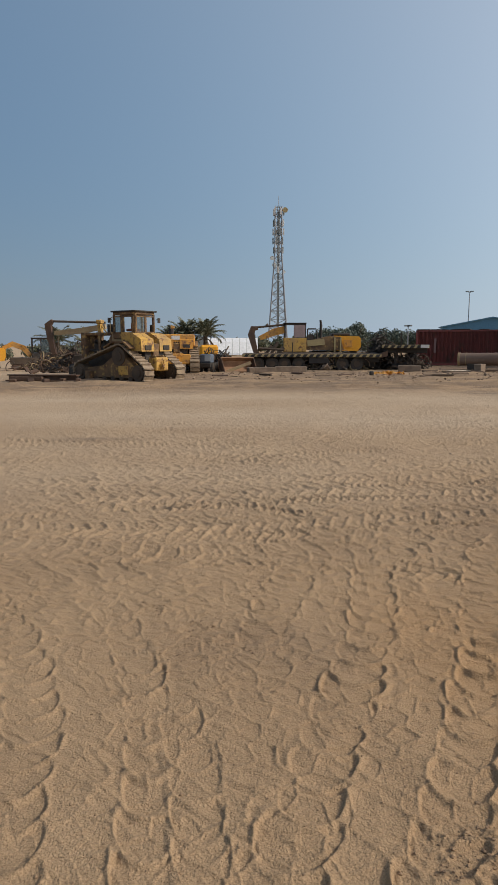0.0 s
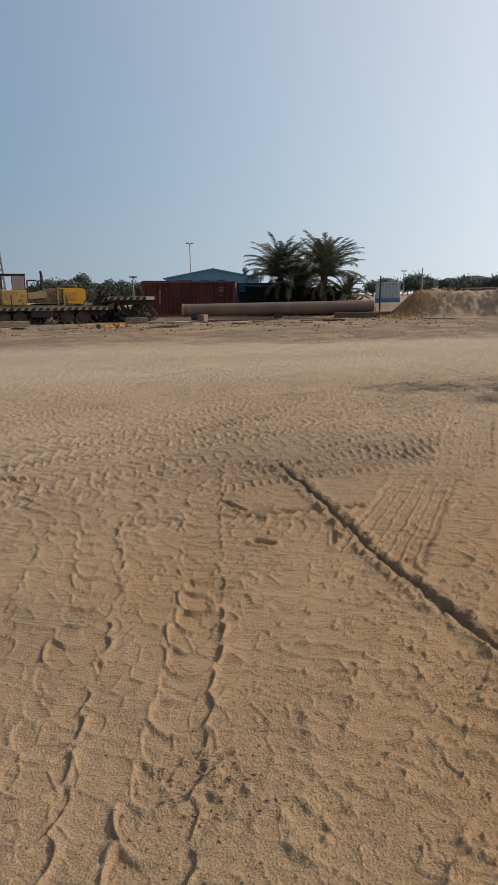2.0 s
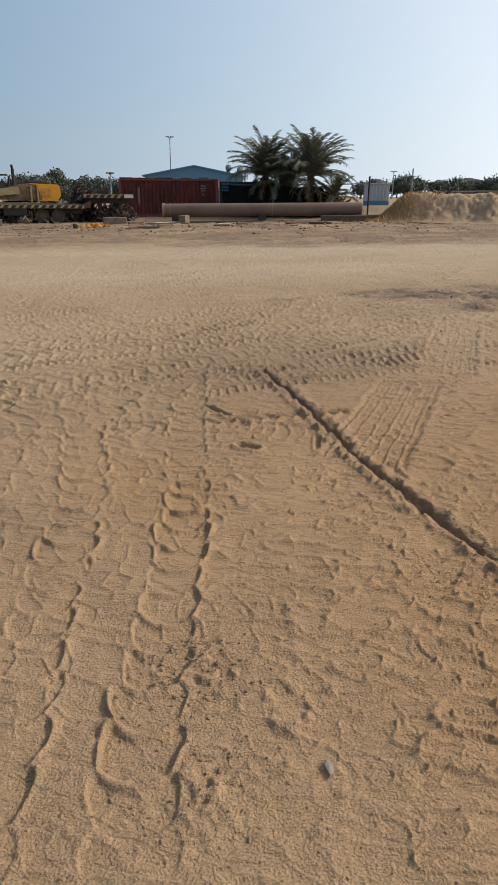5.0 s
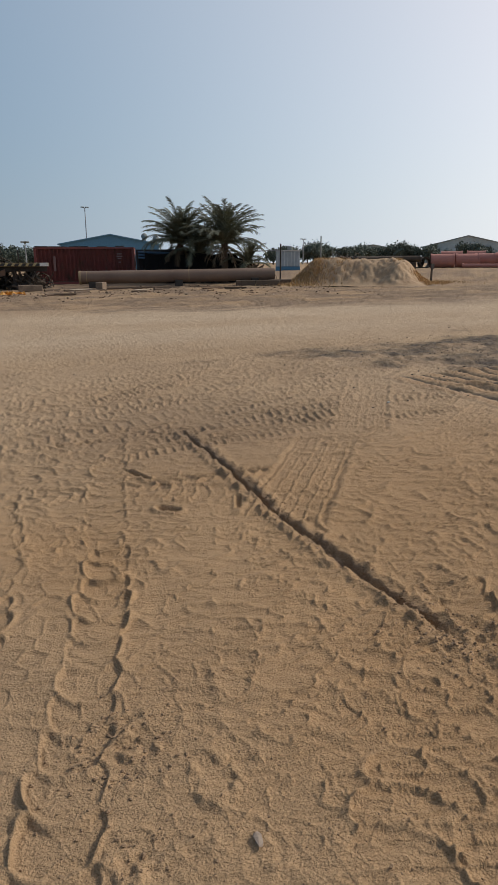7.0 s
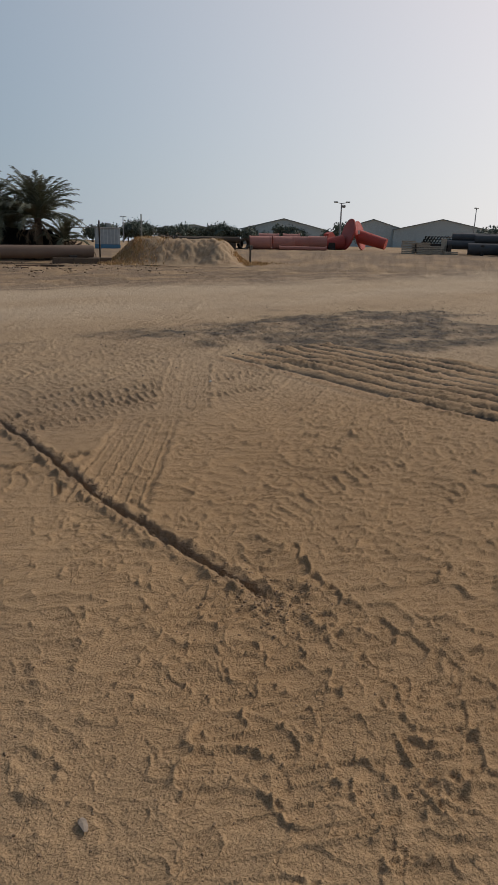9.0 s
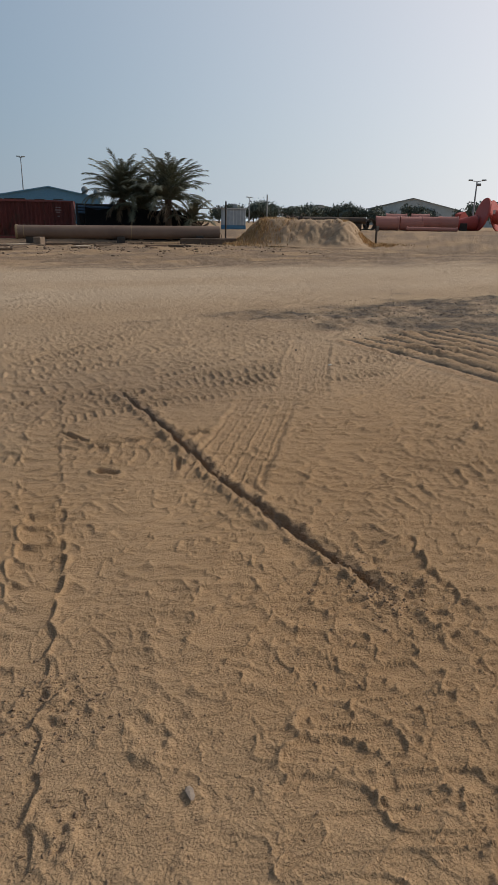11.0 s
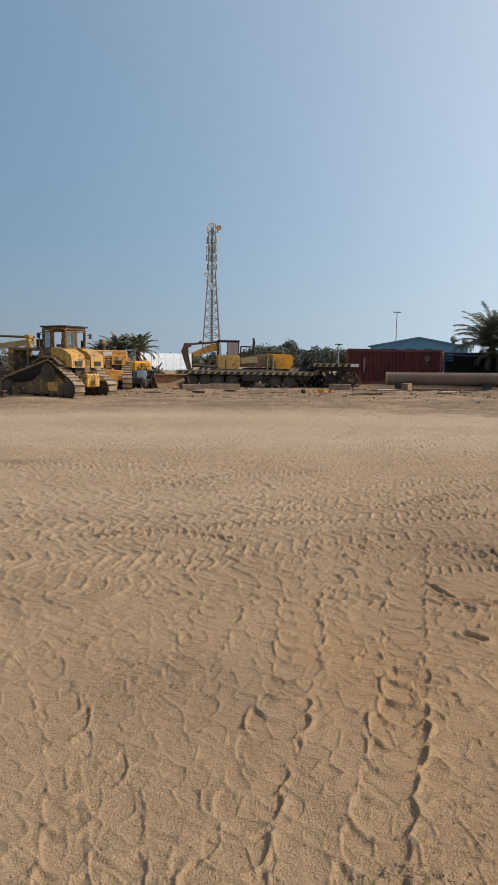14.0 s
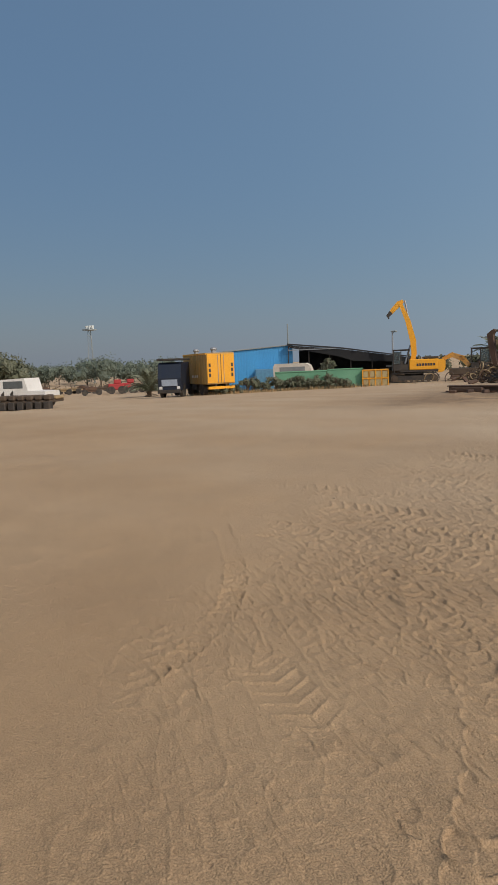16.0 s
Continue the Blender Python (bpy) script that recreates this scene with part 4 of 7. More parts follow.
ex = thing("excavator", at_ground(-24.2, 57.1, 203.5, 0.0), "bright yellow tracked excavator with boom raised", "excavator")
for y in (1.0, -1.0):
    crawler(ex, y, [(-1.75, 0.42, 0.40), (1.75, 0.42, 0.40)], 0.55, 0.26, DARK, DARK, [(-1.6, 0.2), (1.6, 0.2), (1.6, 0.65), (-1.6, 0.65)])
part("slew_ring", rod(nb(), (0, 0, 0.55), (0, 0, 0.98), 0.85, seg=20), DARK, ex)
part("deck", box(nb(), 3.4, 2.4, 0.2, -0.45, 0, 0.95, bevel=0.03), DARK, ex)
body = part("body", box(nb(), 2.55, 2.44, 0.95, -0.85, 0, 1.15, bevel=0.06), BRIGHT, ex)
bm = nb()
prism(bm, [(-2.1, 0.85), (-2.6, 0.95), (-2.72, 1.3), (-2.72, 1.9), (-2.55, 2.05), (-2.1, 2.05)], -1.2, 1.2)
part("counterweight", bm, BRIGHT, ex)
bm = nb()
for k in range(7):
    box(bm, 0.17, 0.012, 0.22, 0.0 - 0.24 * k - 0.3, 1.228, 1.5)
part("lettering", bm, BLUECAB, body, "dark blue lettering bars")
part("engine_cover", box(nb(), 1.3, 1.6, 0.22, -1.5, 0, 2.1, bevel=0.05), DARK, ex)
digger_cab(ex, 0.45, 1.85, 0.25, 1.2, 1.15, 2.98, DARK)
bm = nb()
arm_beam(bm, [(0.25, 1.3), (-0.02, 2.6), (0.05, 3.8), (0.5, 5.6), (1.15, 7.2)], [0.36, 0.48, 0.54, 0.46, 0.30], -0.25, 0.2)
part("boom", bm, BRIGHT, ex)
bm = nb()
arm_beam(bm, [(0.9, 7.45), (1.25, 7.25), (1.85, 6.65), (2.05, 6.35)], [0.25, 0.5, 0.42, 0.25], -0.25, 0.15)
part("stick", bm, BRIGHT, ex)
bm = nb()
rod(bm, (0.9, -0.25, 1.4), (0.3, -0.55, 3.4), 0.09)
rod(bm, (0.18, -0.25, 4.5), (0.76, -0.25, 7.5), 0.08)
part("hydraulic_cylinder", bm, STEEL, ex)
bm = nb()
arm_beam(bm, [(1.98, 6.5), (2.3, 6.15), (2.2, 5.9)], [0.35, 0.3, 0.08], -0.25, 0.22)
part("coupler", bm, DARK, ex)

# an old one beyond the low trailer
ox = thing("excavator", pose(0, 45.9, gz(4, 46)), "old dusty excavator with orange boom and bare cab", "excavator")
for y in (1.0, -1.0):
    crawler(ox, y + 0.6, [(2.0, 0.42, 0.40), (5.6, 0.42, 0.40)], 0.5, 0.27, DARK, DARK, [(2.2, 0.2), (5.4, 0.2), (5.4, 0.65), (2.2, 0.65)])
part("deck", box(nb(), 4.3, 2.3, 0.25, 4.3, 0.6, 0.85, bevel=0.03), BROWN, ox)
digger_cab(ox, 2.45, 3.95, -0.4, 0.6, 1.1, 3.05, DARK)
bm = nb()
box(bm, 1.55, 0.06, 0.95, 3.2, -0.44, 1.12, bevel=0.02)
box(bm, 0.06, 1.0, 1.0, 2.43, 0.1, 1.1, bevel=0.02)
part("cab_door", bm, YELLOW, ox, "lower cab panels in orange paint")
part("screen", box(nb(), 0.75, 0.03, 0.85, 3.5, -0.45, 2.1), mat("pinkish_dust_sheet", (0.34, 0.25, 0.23), 0.7), ox, "pale dust-covered side window")
bm = nb()
prism(bm, [(4.0, 1.25), (6.6, 1.25), (6.35, 2.15), (5.6, 2.2), (4.0, 1.85)], -0.35, 1.3)
part("engine_cover", bm, GRIME, ox)
bm = nb()
box(bm, 1.2, 0.05, 0.42, 4.8, -0.39, 1.05, pose(0, 0, 0, 0, -6, 0))
part("side_rail", bm, STRIPE, ox)
for x in (5.95, 6.35):
    part("upright", box(nb(), 0.1, 0.08, 1.0, x, -0.40, 1.1), STRIPE, ox)
bm = nb()
rod(bm, (5.05, 0.3, 1.9), (5.05, 0.3, 3.05), 0.10, seg=10), rod(bm, (5.05, 0.3, 3.05), (5.0, 0.25, 3.3), 0.08, seg=10)
part("exhaust_stack", bm, DARK, ox)
bm = nb()
rod(bm, (4.1, 0.1, 2.7), (4.7, 0.1, 2.7), 0.05), rod(bm, (4.1, 0.1, 1.9), (4.1, 0.1, 2.7), 0.05), rod(bm, (4.75, 0.1, 1.9), (4.75, 0.1, 2.65), 0.05), rod(bm, (4.3, 0.4, 2.05), (4.3, 0.1, 2.05), 0.3, seg=12)
part("handrail", bm, DARK, ox)
bm = nb()
arm_beam(bm, [(2.5, 2.66), (1.7, 2.45), (0.75, 2.05)], [0.5, 0.5, 0.3], -0.1, 0.2)
part("boom", bm, ORANGE_Y, ox)
bm = nb()
rod(bm, (2.5, -0.1, 2.98), (0.3, -0.1, 2.78), 0.07), rod(bm, (1.3, -0.1, 2.9), (1.2, -0.1, 3.02), 0.10)
part("hydraulic_cylinder", bm, BROWN, ox)
bm = nb()
arm_beam(bm, [(0.62, 2.75), (0.28, 2.72), (0.15, 2.3), (0.30, 1.7), (0.55, 0.8)], [0.25, 0.42, 0.48, 0.40, 0.3], -0.1, 0.18)
part("stick", bm, RUSTY, ox)
bm = nb()
for x, a in ((1.1, 2), (1.5, -3), (1.9, 4)):
    beam(bm, (x, -0.5, 0.9), (x + 0.5, -0.45, 1.65 - 0.05 * a), 0.12, 0.2)
rod(bm, (0.7, -0.5, 1.35), (2.4, -0.5, 1.25), 0.09)
part("linkage", bm, BROWN, ox)

cw = thing("excavator", pose(7.0, 48.2, gz(7, 48)), "bright yellow excavator body behind a trailer", "excavator")
bm = nb()
prism(bm, [(-0.9, 1.15), (0.85, 1.1), (1.02, 1.25), (1.02, 2.0), (0.85, 2.15), (-0.9, 2.2)], -1.2, 1.2)
part("counterweight", bm, BRIGHT, cw)
part("engine_cover", box(nb(), 1.3, 1.8, 0.18, -0.35, 0, 2.2, bevel=0.05), DARK, cw)
part("deck", box(nb(), 3.2, 2.2, 0.25, -0.9, 0, 0.88), DARK, cw)
for y in (0.9, -0.9):
    crawler(cw, y, [(-2.2, 0.42, 0.40), (1.0, 0.42, 0.40)], 0.5, 0.3, DARK, DARK, [(-2.0, 0.2), (0.8, 0.2), (0.8, 0.65), (-2.0, 0.65)])
part("louvre", box(nb(), 0.6, 0.03, 0.5, 0.1, -1.22, 1.4), ORANGE_Y, cw)

# a digger arm standing behind the bulldozer, with its machine
da = thing("excavator", pose(-8.6, 35.4, gz(-8.6, 35.4), 0, 0, -4), "grimy brown excavator arm folded over rusty machine", "excavator")
bm = nb()
arm_beam(bm, [(-1.9, 2.35), (-0.6, 2.45), (0.9, 2.7)], [0.22, 0.30, 0.26], 0, 0.15)
part("boom", bm, TAN, da)
bm = nb()
rod(bm, (-2.1, 0, 2.98), (0.9, 0, 2.9), 0.06)
part("hydraulic_cylinder", bm, BROWN, da)
bm = nb()
arm_beam(bm, [(-2.0, 3.02), (-2.25, 2.8), (-2.15, 2.0), (-1.95, 1.2)], [0.15, 0.34, 0.30, 0.2], 0, 0.13)
part("stick", bm, RUSTY, da)
part("deck", box(nb(), 2.6, 2.0, 0.5, 0.6, 0.3, 0.7, bevel=0.04), BROWN, da)
part("undercarriage", box(nb(), 3.2, 2.2, 0.7, 0.6, 0.3, 0.0, bevel=0.15), DARK, da)

ob2 = thing("excavator", at_ground(-19.2, 58.5, 15), "scrapped excavator with dark cab and tan boom", "excavator")
digger_cab(ob2, -0.2, 1.4, -0.8, 0.5, 0.95, 2.75, DARK)
part("deck", box(nb(), 4.0, 2.3, 0.6, 0.0, 0.2, 0.45, bevel=0.05), BROWN, ob2)
part("undercarriage", box(nb(), 3.8, 2.3, 0.55, 0.0, 0.2, 0.0, bevel=0.15), RUSTY, ob2)
bm = nb()
arm_beam(bm, [(-0.3, 1.2), (-0.9, 1.9), (-1.8, 2.25), (-2.6, 1.9)], [0.35, 0.5, 0.45, 0.3], -0.2, 0.2)
part("boom", bm, ORANGE_Y, ob2)
part("engine_cover", box(nb(), 1.2, 1.6, 0.7, 2.0, 0.3, 1.05, bevel=0.06), BROWN, ob2)


# ---- low trailer with striped edge ----
def striped_trailer():
    t = thing("low_trailer", pose(-0.43, 41.98, gz(4, 41.6), 0, 0, -5.3), "long low flatbed trailer with black and yellow striped edge", "trailer")
    part("deck", box(nb(), 8.8, 2.5, 0.14, 4.4, 1.27, 0.92, bevel=0.02), BROWN, t)
    edge = part("edge_beam", box(nb(), 8.8, 0.10, 0.19, 4.4, -0.04, 0.83, bevel=0.01), STRIPE, t, "cream-yellow edge beam with black slanted stripes")
    for k in range(21):
        x = 0.1 + k * 0.415
        part("stripe", prism(nb(), [(x, 0.84), (x + 0.24, 0.84), (x + 0.36, 1.01), (x + 0.12, 1.01)], -0.098, -0.09), BLACK, edge)
    bm = nb()
    for y in (0.6, 1.9):
        box(bm, 8.6, 0.16, 0.4, 4.4, y, 0.5)
    part("chassis_beam", bm, DARK, t)
    for k, x in enumerate((1.0, 1.9, 2.7, 3.6, 6.4, 7.3)):
        bm = nb()
        rod(bm, (x, 0.15, 0.40), (x, 0.50, 0.40), 0.40, seg=18)
        w = part("wheel", bm, RUBBER, t)
        part("rim", rod(nb(), (x, 0.13, 0.40), (x, 0.2, 0.40), 0.2, seg=14), BROWN, w)
        w = part("wheel", rod(nb(), (x, 2.0, 0.40), (x, 2.35, 0.40), 0.40, seg=18), RUBBER, t)
    # added dark beam that blocks light through the trailer's underside
    part("centre_beam", box(nb(), 8.4, 0.5, 0.62, 4.3, 1.25, 0.28), DARK, t)
    bm = nb()
    prism(bm, [(8.6, 0.75), (9.2, 0.9), (9.2, 1.25), (8.75, 1.06)], -0.05, 0.3)
    part("gooseneck_plate", bm, RUSTY, t)
    part("toolbox", box(nb(), 1.3, 0.5, 0.42, 4.9, 0.25, 0.42, bevel=0.03), DARK, t)
    for x in (7.95, 3.2):
        part("stake", box(nb(), 0.07, 0.07, 0.7, x, 0.05, 1.05), DARK, t)
    s = thing("low_trailer", pose(8.35, 41.2, gz(9, 41), 0, 0, -13), "raised end of flatbed trailer with striped edge", "trailer")
    part("deck", box(nb(), 2.9, 2.4, 0.14, 1.45, 1.25, 1.42, bevel=0.02), BROWN, s)
    edge = part("edge_beam", box(nb(), 2.9, 0.10, 0.19, 1.45, -0.02, 1.35, bevel=0.01), STRIPE, s)
    for k in range(6):
        x = 0.1 + k * 0.40
        part("stripe", prism(nb(), [(x, 1.36), (x + 0.24, 1.36), (x + 0.35, 1.53), (x + 0.11, 1.53)], -0.078, -0.07), BLACK, edge)
    part("white_end", box(nb(), 0.5, 0.02, 0.2, 2.62, -0.08, 1.36), WHITEP, edge)
    bm = nb()
    box(bm, 0.25, 0.25, 1.35, 0.9, 0.6, 0.0), box(bm, 0.25, 0.25, 1.35, 1.9, 1.6, 0.0), box(bm, 2.7, 0.16, 0.3, 1.45, 0.6, 1.05)
    part("support_leg", bm, DARK, s)
    part("stake", box(nb(), 0.07, 0.07, 0.75, 1.2, 0.05, 1.55), DARK, s)


striped_trailer()


# ---- scrap, blocks and buckets ----
def scrap_heap(name, m, label, n, size, height, mats, seed, category="scrap heap"):
    """A heap of bent bars, hoops, plates and boxes, sorted into a few meshes by their look."""
    rnd = random.Random(seed)
    t = thing(name, m, label, category)
    bms = [nb() for _ in mats]
    for k in range(n):
        bm = bms[k % len(mats)]
        x, y = rnd.gauss(0, size[0] / 3.2), rnd.gauss(0, size[1] / 3.2)
        top = height * max(0.1, 1 - (x / size[0] * 1.7) ** 2 - (y / size[1] * 1.7) ** 2)
        z = rnd.uniform(0.02, top)
        kind = rnd.random()
        if kind < 0.45:
            a, b, L = rnd.uniform(0, 6.28), rnd.gauss(0, 0.5), rnd.uniform(0.3, 1.3)
            d = Vector((math.cos(a) * math.cos(b), math.sin(a) * math.cos(b), math.sin(b))) * L / 2
            p = Vector((x, y, z + abs(d.z)))
            (rod if rnd.random() < 0.6 else beam)(bm, p - d, p + d, rnd.uniform(0.02, 0.06))
        elif kind < 0.75:
            R, n2 = rnd.uniform(0.15, 0.5), 10
            q = Euler((rnd.gauss(1.4, 0.5), rnd.gauss(0, 0.5), rnd.uniform(0, 6.28))).to_matrix()
            arc = rnd.uniform(3, 6.2)
            pts = [Vector((x, y, z + R * 0.6)) + q @ Vector((R * math.cos(arc * i / n2), R * math.sin(arc * i / n2), 0.04 * i / n2)) for i in range(n2 + 1)]
            rr = rnd.uniform(0.015, 0.045)
            for a, b in zip(pts[:-1], pts[1:]):
                rod(bm, a, b, rr, seg=5, caps=False)
        else:
            mm = pose(x, y, z, rnd.gauss(0, 25), rnd.gauss(0, 25), rnd.uniform(0, 360))
            box(bm, rnd.uniform(0.15, 0.6), rnd.uniform(0.1, 0.4), rnd.uniform(0.04, 0.25), 0, 0, 0, mm)
    for bm, mm in zip(bms, mats):
        tagged(part("scrap", bm, mm, t), kind="stuff")
    return t


scrap_heap("scrap_heap", at_ground(8.7, 43.6), "tangled heap of dark hoses and rusty bars", 260, (2.2, 1.6), 2.1, [DARK, BROWN, RUBBER], 3)
scrap_heap("scrap_heap", at_ground(10.3, 41.6), "dark tangle of hoses below a trailer deck", 150, (1.6, 0.9), 1.0, [DARK, BROWN], 4)
scrap_heap("scrap_heap", at_ground(5.8, 42.2), "low heap of rubbish under a trailer", 140, (3.0, 0.9), 0.6, [DARK, TAN, CONCRETE], 5)
scrap_heap("scrap_heap", at_ground(-1.9, 43.5), "low heap of rusty machine parts", 150, (2.6, 1.2), 1.0, [RUSTY, BROWN, DARK], 6)
scrap_heap("scrap_heap", at_ground(-14.5, 50.5), "jumble of rusty machine parts and frames", 260, (5.0, 2.0), 1.3, [RUSTY, BROWN, TAN], 7)
scrap_heap("scrap_heap", at_ground(-11.6, 44.0), "jumble of brown machine frames and plates", 200, (3.4, 1.8), 1.5, [BROWN, DARK, RUSTY], 8)
scrap_heap("scrap_heap", at_ground(-15.6, 54.0), "rusty scrapped machinery in a row", 200, (3.0, 1.6), 1.5, [RUSTY, BROWN, DARK], 9)
scrap_heap("scrap_heap", at_ground(25.6, 41.0), "dry palm debris and broken timber", 160, (2.2, 1.4), 1.2, [DRYLEAF, BROWN, WOOD], 10)
scrap_heap("scrap_heap", at_ground(31.5, 37.5), "row of scrap beams and pipes behind a mound", 160, (5.0, 1.4), 1.6, [BROWN, CONCRETE, DARK], 11)

bk = thing("loader_bucket", at_ground(-0.75, 40.2, 24, -0.05) @ Matrix.Diagonal((1, 1, 0.85, 1)), "large dusty rust-coloured loader bucket on the ground", "bucket")
bm = nb()
prof = [(-0.1, 0.0), (0.75, 0.05), (0.8, 0.12), (0.1, 0.16), (-0.28, 0.42), (-0.22, 0.85), (0.1, 1.08), (0.05, 1.13), (-0.3, 0.92), (-0.4, 0.4)]
prism(bm, prof, -1.1, 1.1, Matrix.Rotation(math.radians(-90), 4, "Z"))
part("shell", bm, mat("rusty_tan_plate", (0.30, 0.17, 0.09), 0.8, 0, (0.18, 0.10, 0.06), 0.9, 2.0, 30, 0.3), bk)
for y in (-1.08, 1.06):
    part("side_plate", prism(nb(), [(-0.1, 0.02), (0.72, 0.06), (0.1, 1.08), (-0.28, 0.85), (-0.36, 0.4)], y, y + 0.04, Matrix.Rotation(math.radians(-90), 4, "Z")), RUSTY, bk)
for k in range(6):
    part("tooth", box(nb(), 0.09, 0.22, 0.05, -0.95 + 0.38 * k, -0.82, 0.04), RUSTY, bk)
bm = nb()
beam(bm, (-0.9, -0.5, 0.1), (0.6, -0.75, 0.75), 0.12, 0.2)
part("cutting_edge", bm, TAN, bk)


def block(x, y, sx, sy, sz, rz, material, label, name="concrete_block", category="block", group="", dz=0.0):
    o = part(name, box(nb(), sx, sy, sz, bevel=0.025), material)
    o.matrix_world = at_ground(x, y, rz, dz)
    return tagged(o, label, category, group)


G = "loose blocks by the trailer"
block(0.1, 38.7, 0.35, 0.9, 0.32, 10, CONCRETE, "worn grey concrete block on the dirt", group=G)
block(0.95, 38.9, 1.3, 0.32, 0.30, 6, CONCRETE, "long worn concrete sleeper on the dirt", group=G)
block(2.5, 39.1, 1.9, 0.32, 0.34, 4, CONCRETE, "long worn concrete sleeper on the dirt", group=G)
block(9.4, 38.2, 1.3, 0.45, 0.36, -12, CONCRETE, "pale concrete block beside a scrap heap", group=G)
block(13.1, 37.0, 0.9, 0.4, 0.45, 55, CONCRETE, "broken concrete block below a pipe", group=G)
block(14.4, 37.3, 2.8, 0.2, 0.12, -8, WOOD, "dark timber plank lying on dirt", "plank", "plank")
block(12.0, 36.4, 2.4, 0.2, 0.10, -5, WOOD, "dark timber plank lying on dirt", "plank", "plank")
block(16.5, 36.6, 2.6, 0.18, 0.10, -14, WOOD, "dark timber plank lying on dirt", "plank", "plank")
for x, y, L, r in ((21.8, 35.0, 1.5, -33), (22.8, 34.35, 1.5, -30), (23.9, 34.6, 1.4, -20), (22.2, 34.75, 1.8, -32)):
    block(x, y, L, 0.45, 0.36, r, WOOD, "dark heavy timber baulk under a pipe", "timber_baulk", "timber", "timber baulks")
for x, y, z in ((13.6, 39.75, 0.36), (18.3, 37.55, 0.40), (22.6, 35.55, 0.48)):
    block(x, y, 0.5, 0.9, z, -25, DARK, "dark support block beneath a long pipe", "pipe_support", "support")
yl = thing("scrap_sheet", at_ground(7.35, 34.3, 6) @ Matrix.Scale(0.8, 4), "crumpled bright yellow metal sheet on the dirt", "scrap metal")
bm = nb()
rnd = random.Random(5)
gridv = [[bm.verts.new((-1.0 + 0.2 * i, -0.35 + 0.14 * j, max(0.03, 0.16 + rnd.gauss(0, 0.08)))) for j in range(6)] for i in range(11)]
for i in range(10):
    for j in range(5):
        if rnd.random() < 0.86:
            bm.faces.new((gridv[i][j], gridv[i + 1][j], gridv[i + 1][j + 1], gridv[i][j + 1]))
bmesh.ops.solidify(bm, geom=bm.faces[:], thickness=0.03)
part("sheet", bm, mat("yellow_orange_sheet", (0.75, 0.42, 0.08), 0.6, 0, (0.55, 0.25, 0.06), 0.8, 3), yl)
part("lump", box(nb(), 0.25, 0.3, 0.3, -1.15, 0, 0, bevel=0.06), DARK, yl)
rb = thing("rusty_beam", at_ground(-9.6, 30.2, -8), "rusty steel beam lying on the ground", "beam")
bm = nb()
box(bm, 3.4, 0.5, 0.06, 0, 0, 0.02), box(bm, 3.4, 0.06, 0.24, 0, 0.1, 0.06), box(bm, 1.6, 0.3, 0.2, -0.7, -0.12, 0.04, bevel=0.03), box(bm, 3.4, 0.4, 0.05, 0, 0.1, 0.28)
part("flange", bm, RUSTY, rb)
for k in range(5):
    block(-10.8 + 0.75 * k, 29.7 + 0.2 * (k % 2), 0.3, 0.22, 0.16, 25 * k, RUSTY, "small rusty plate beside a beam", "rusty_plate", "scrap metal")

# small truck beyond the second tractor
sv = thing("small_truck", at_ground(-2.45, 40.2, 75) @ Matrix.Scale(0.72, 4), "small dark wheeled machine with pale windscreen", "truck")
part("chassis", box(nb(), 2.4, 1.0, 0.35, 0, 0, 0.45, bevel=0.04), DARK, sv)
part("cab", box(nb(), 0.9, 1.0, 0.75, -0.6, 0, 0.8, bevel=0.08), mat("dull_blue_grey", (0.12, 0.15, 0.19), 0.5), sv)
part("window_pane", box(nb(), 0.03, 0.5, 0.5, -1.07, -0.2, 0.98), mat("pale_windscreen", (0.45, 0.5, 0.52), 0.2), sv)
for x in (-0.75, 0.8):
    for y in (-0.55, 0.55):
        w = part("wheel", rod(nb(), (x, y - 0.12, 0.42), (x, y + 0.12, 0.42), 0.42, seg=18), RUBBER, sv)
        part("rim", rod(nb(), (x, y - 0.14, 0.42), (x, y + 0.14, 0.42), 0.2, seg=12), BROWN, w)
yc = thing("yellow_cab", at_ground(-2.9, 46.0, 15), "bright yellow machine cab beyond parked bulldozers", "cab")
part("shell", box(nb(), 1.3, 1.2, 0.75, 0, 0, 0.95, bevel=0.15), BRIGHT, yc)
part("base", box(nb(), 1.3, 1.1, 0.95, 0, 0, 0, bevel=0.05), DARK, yc)


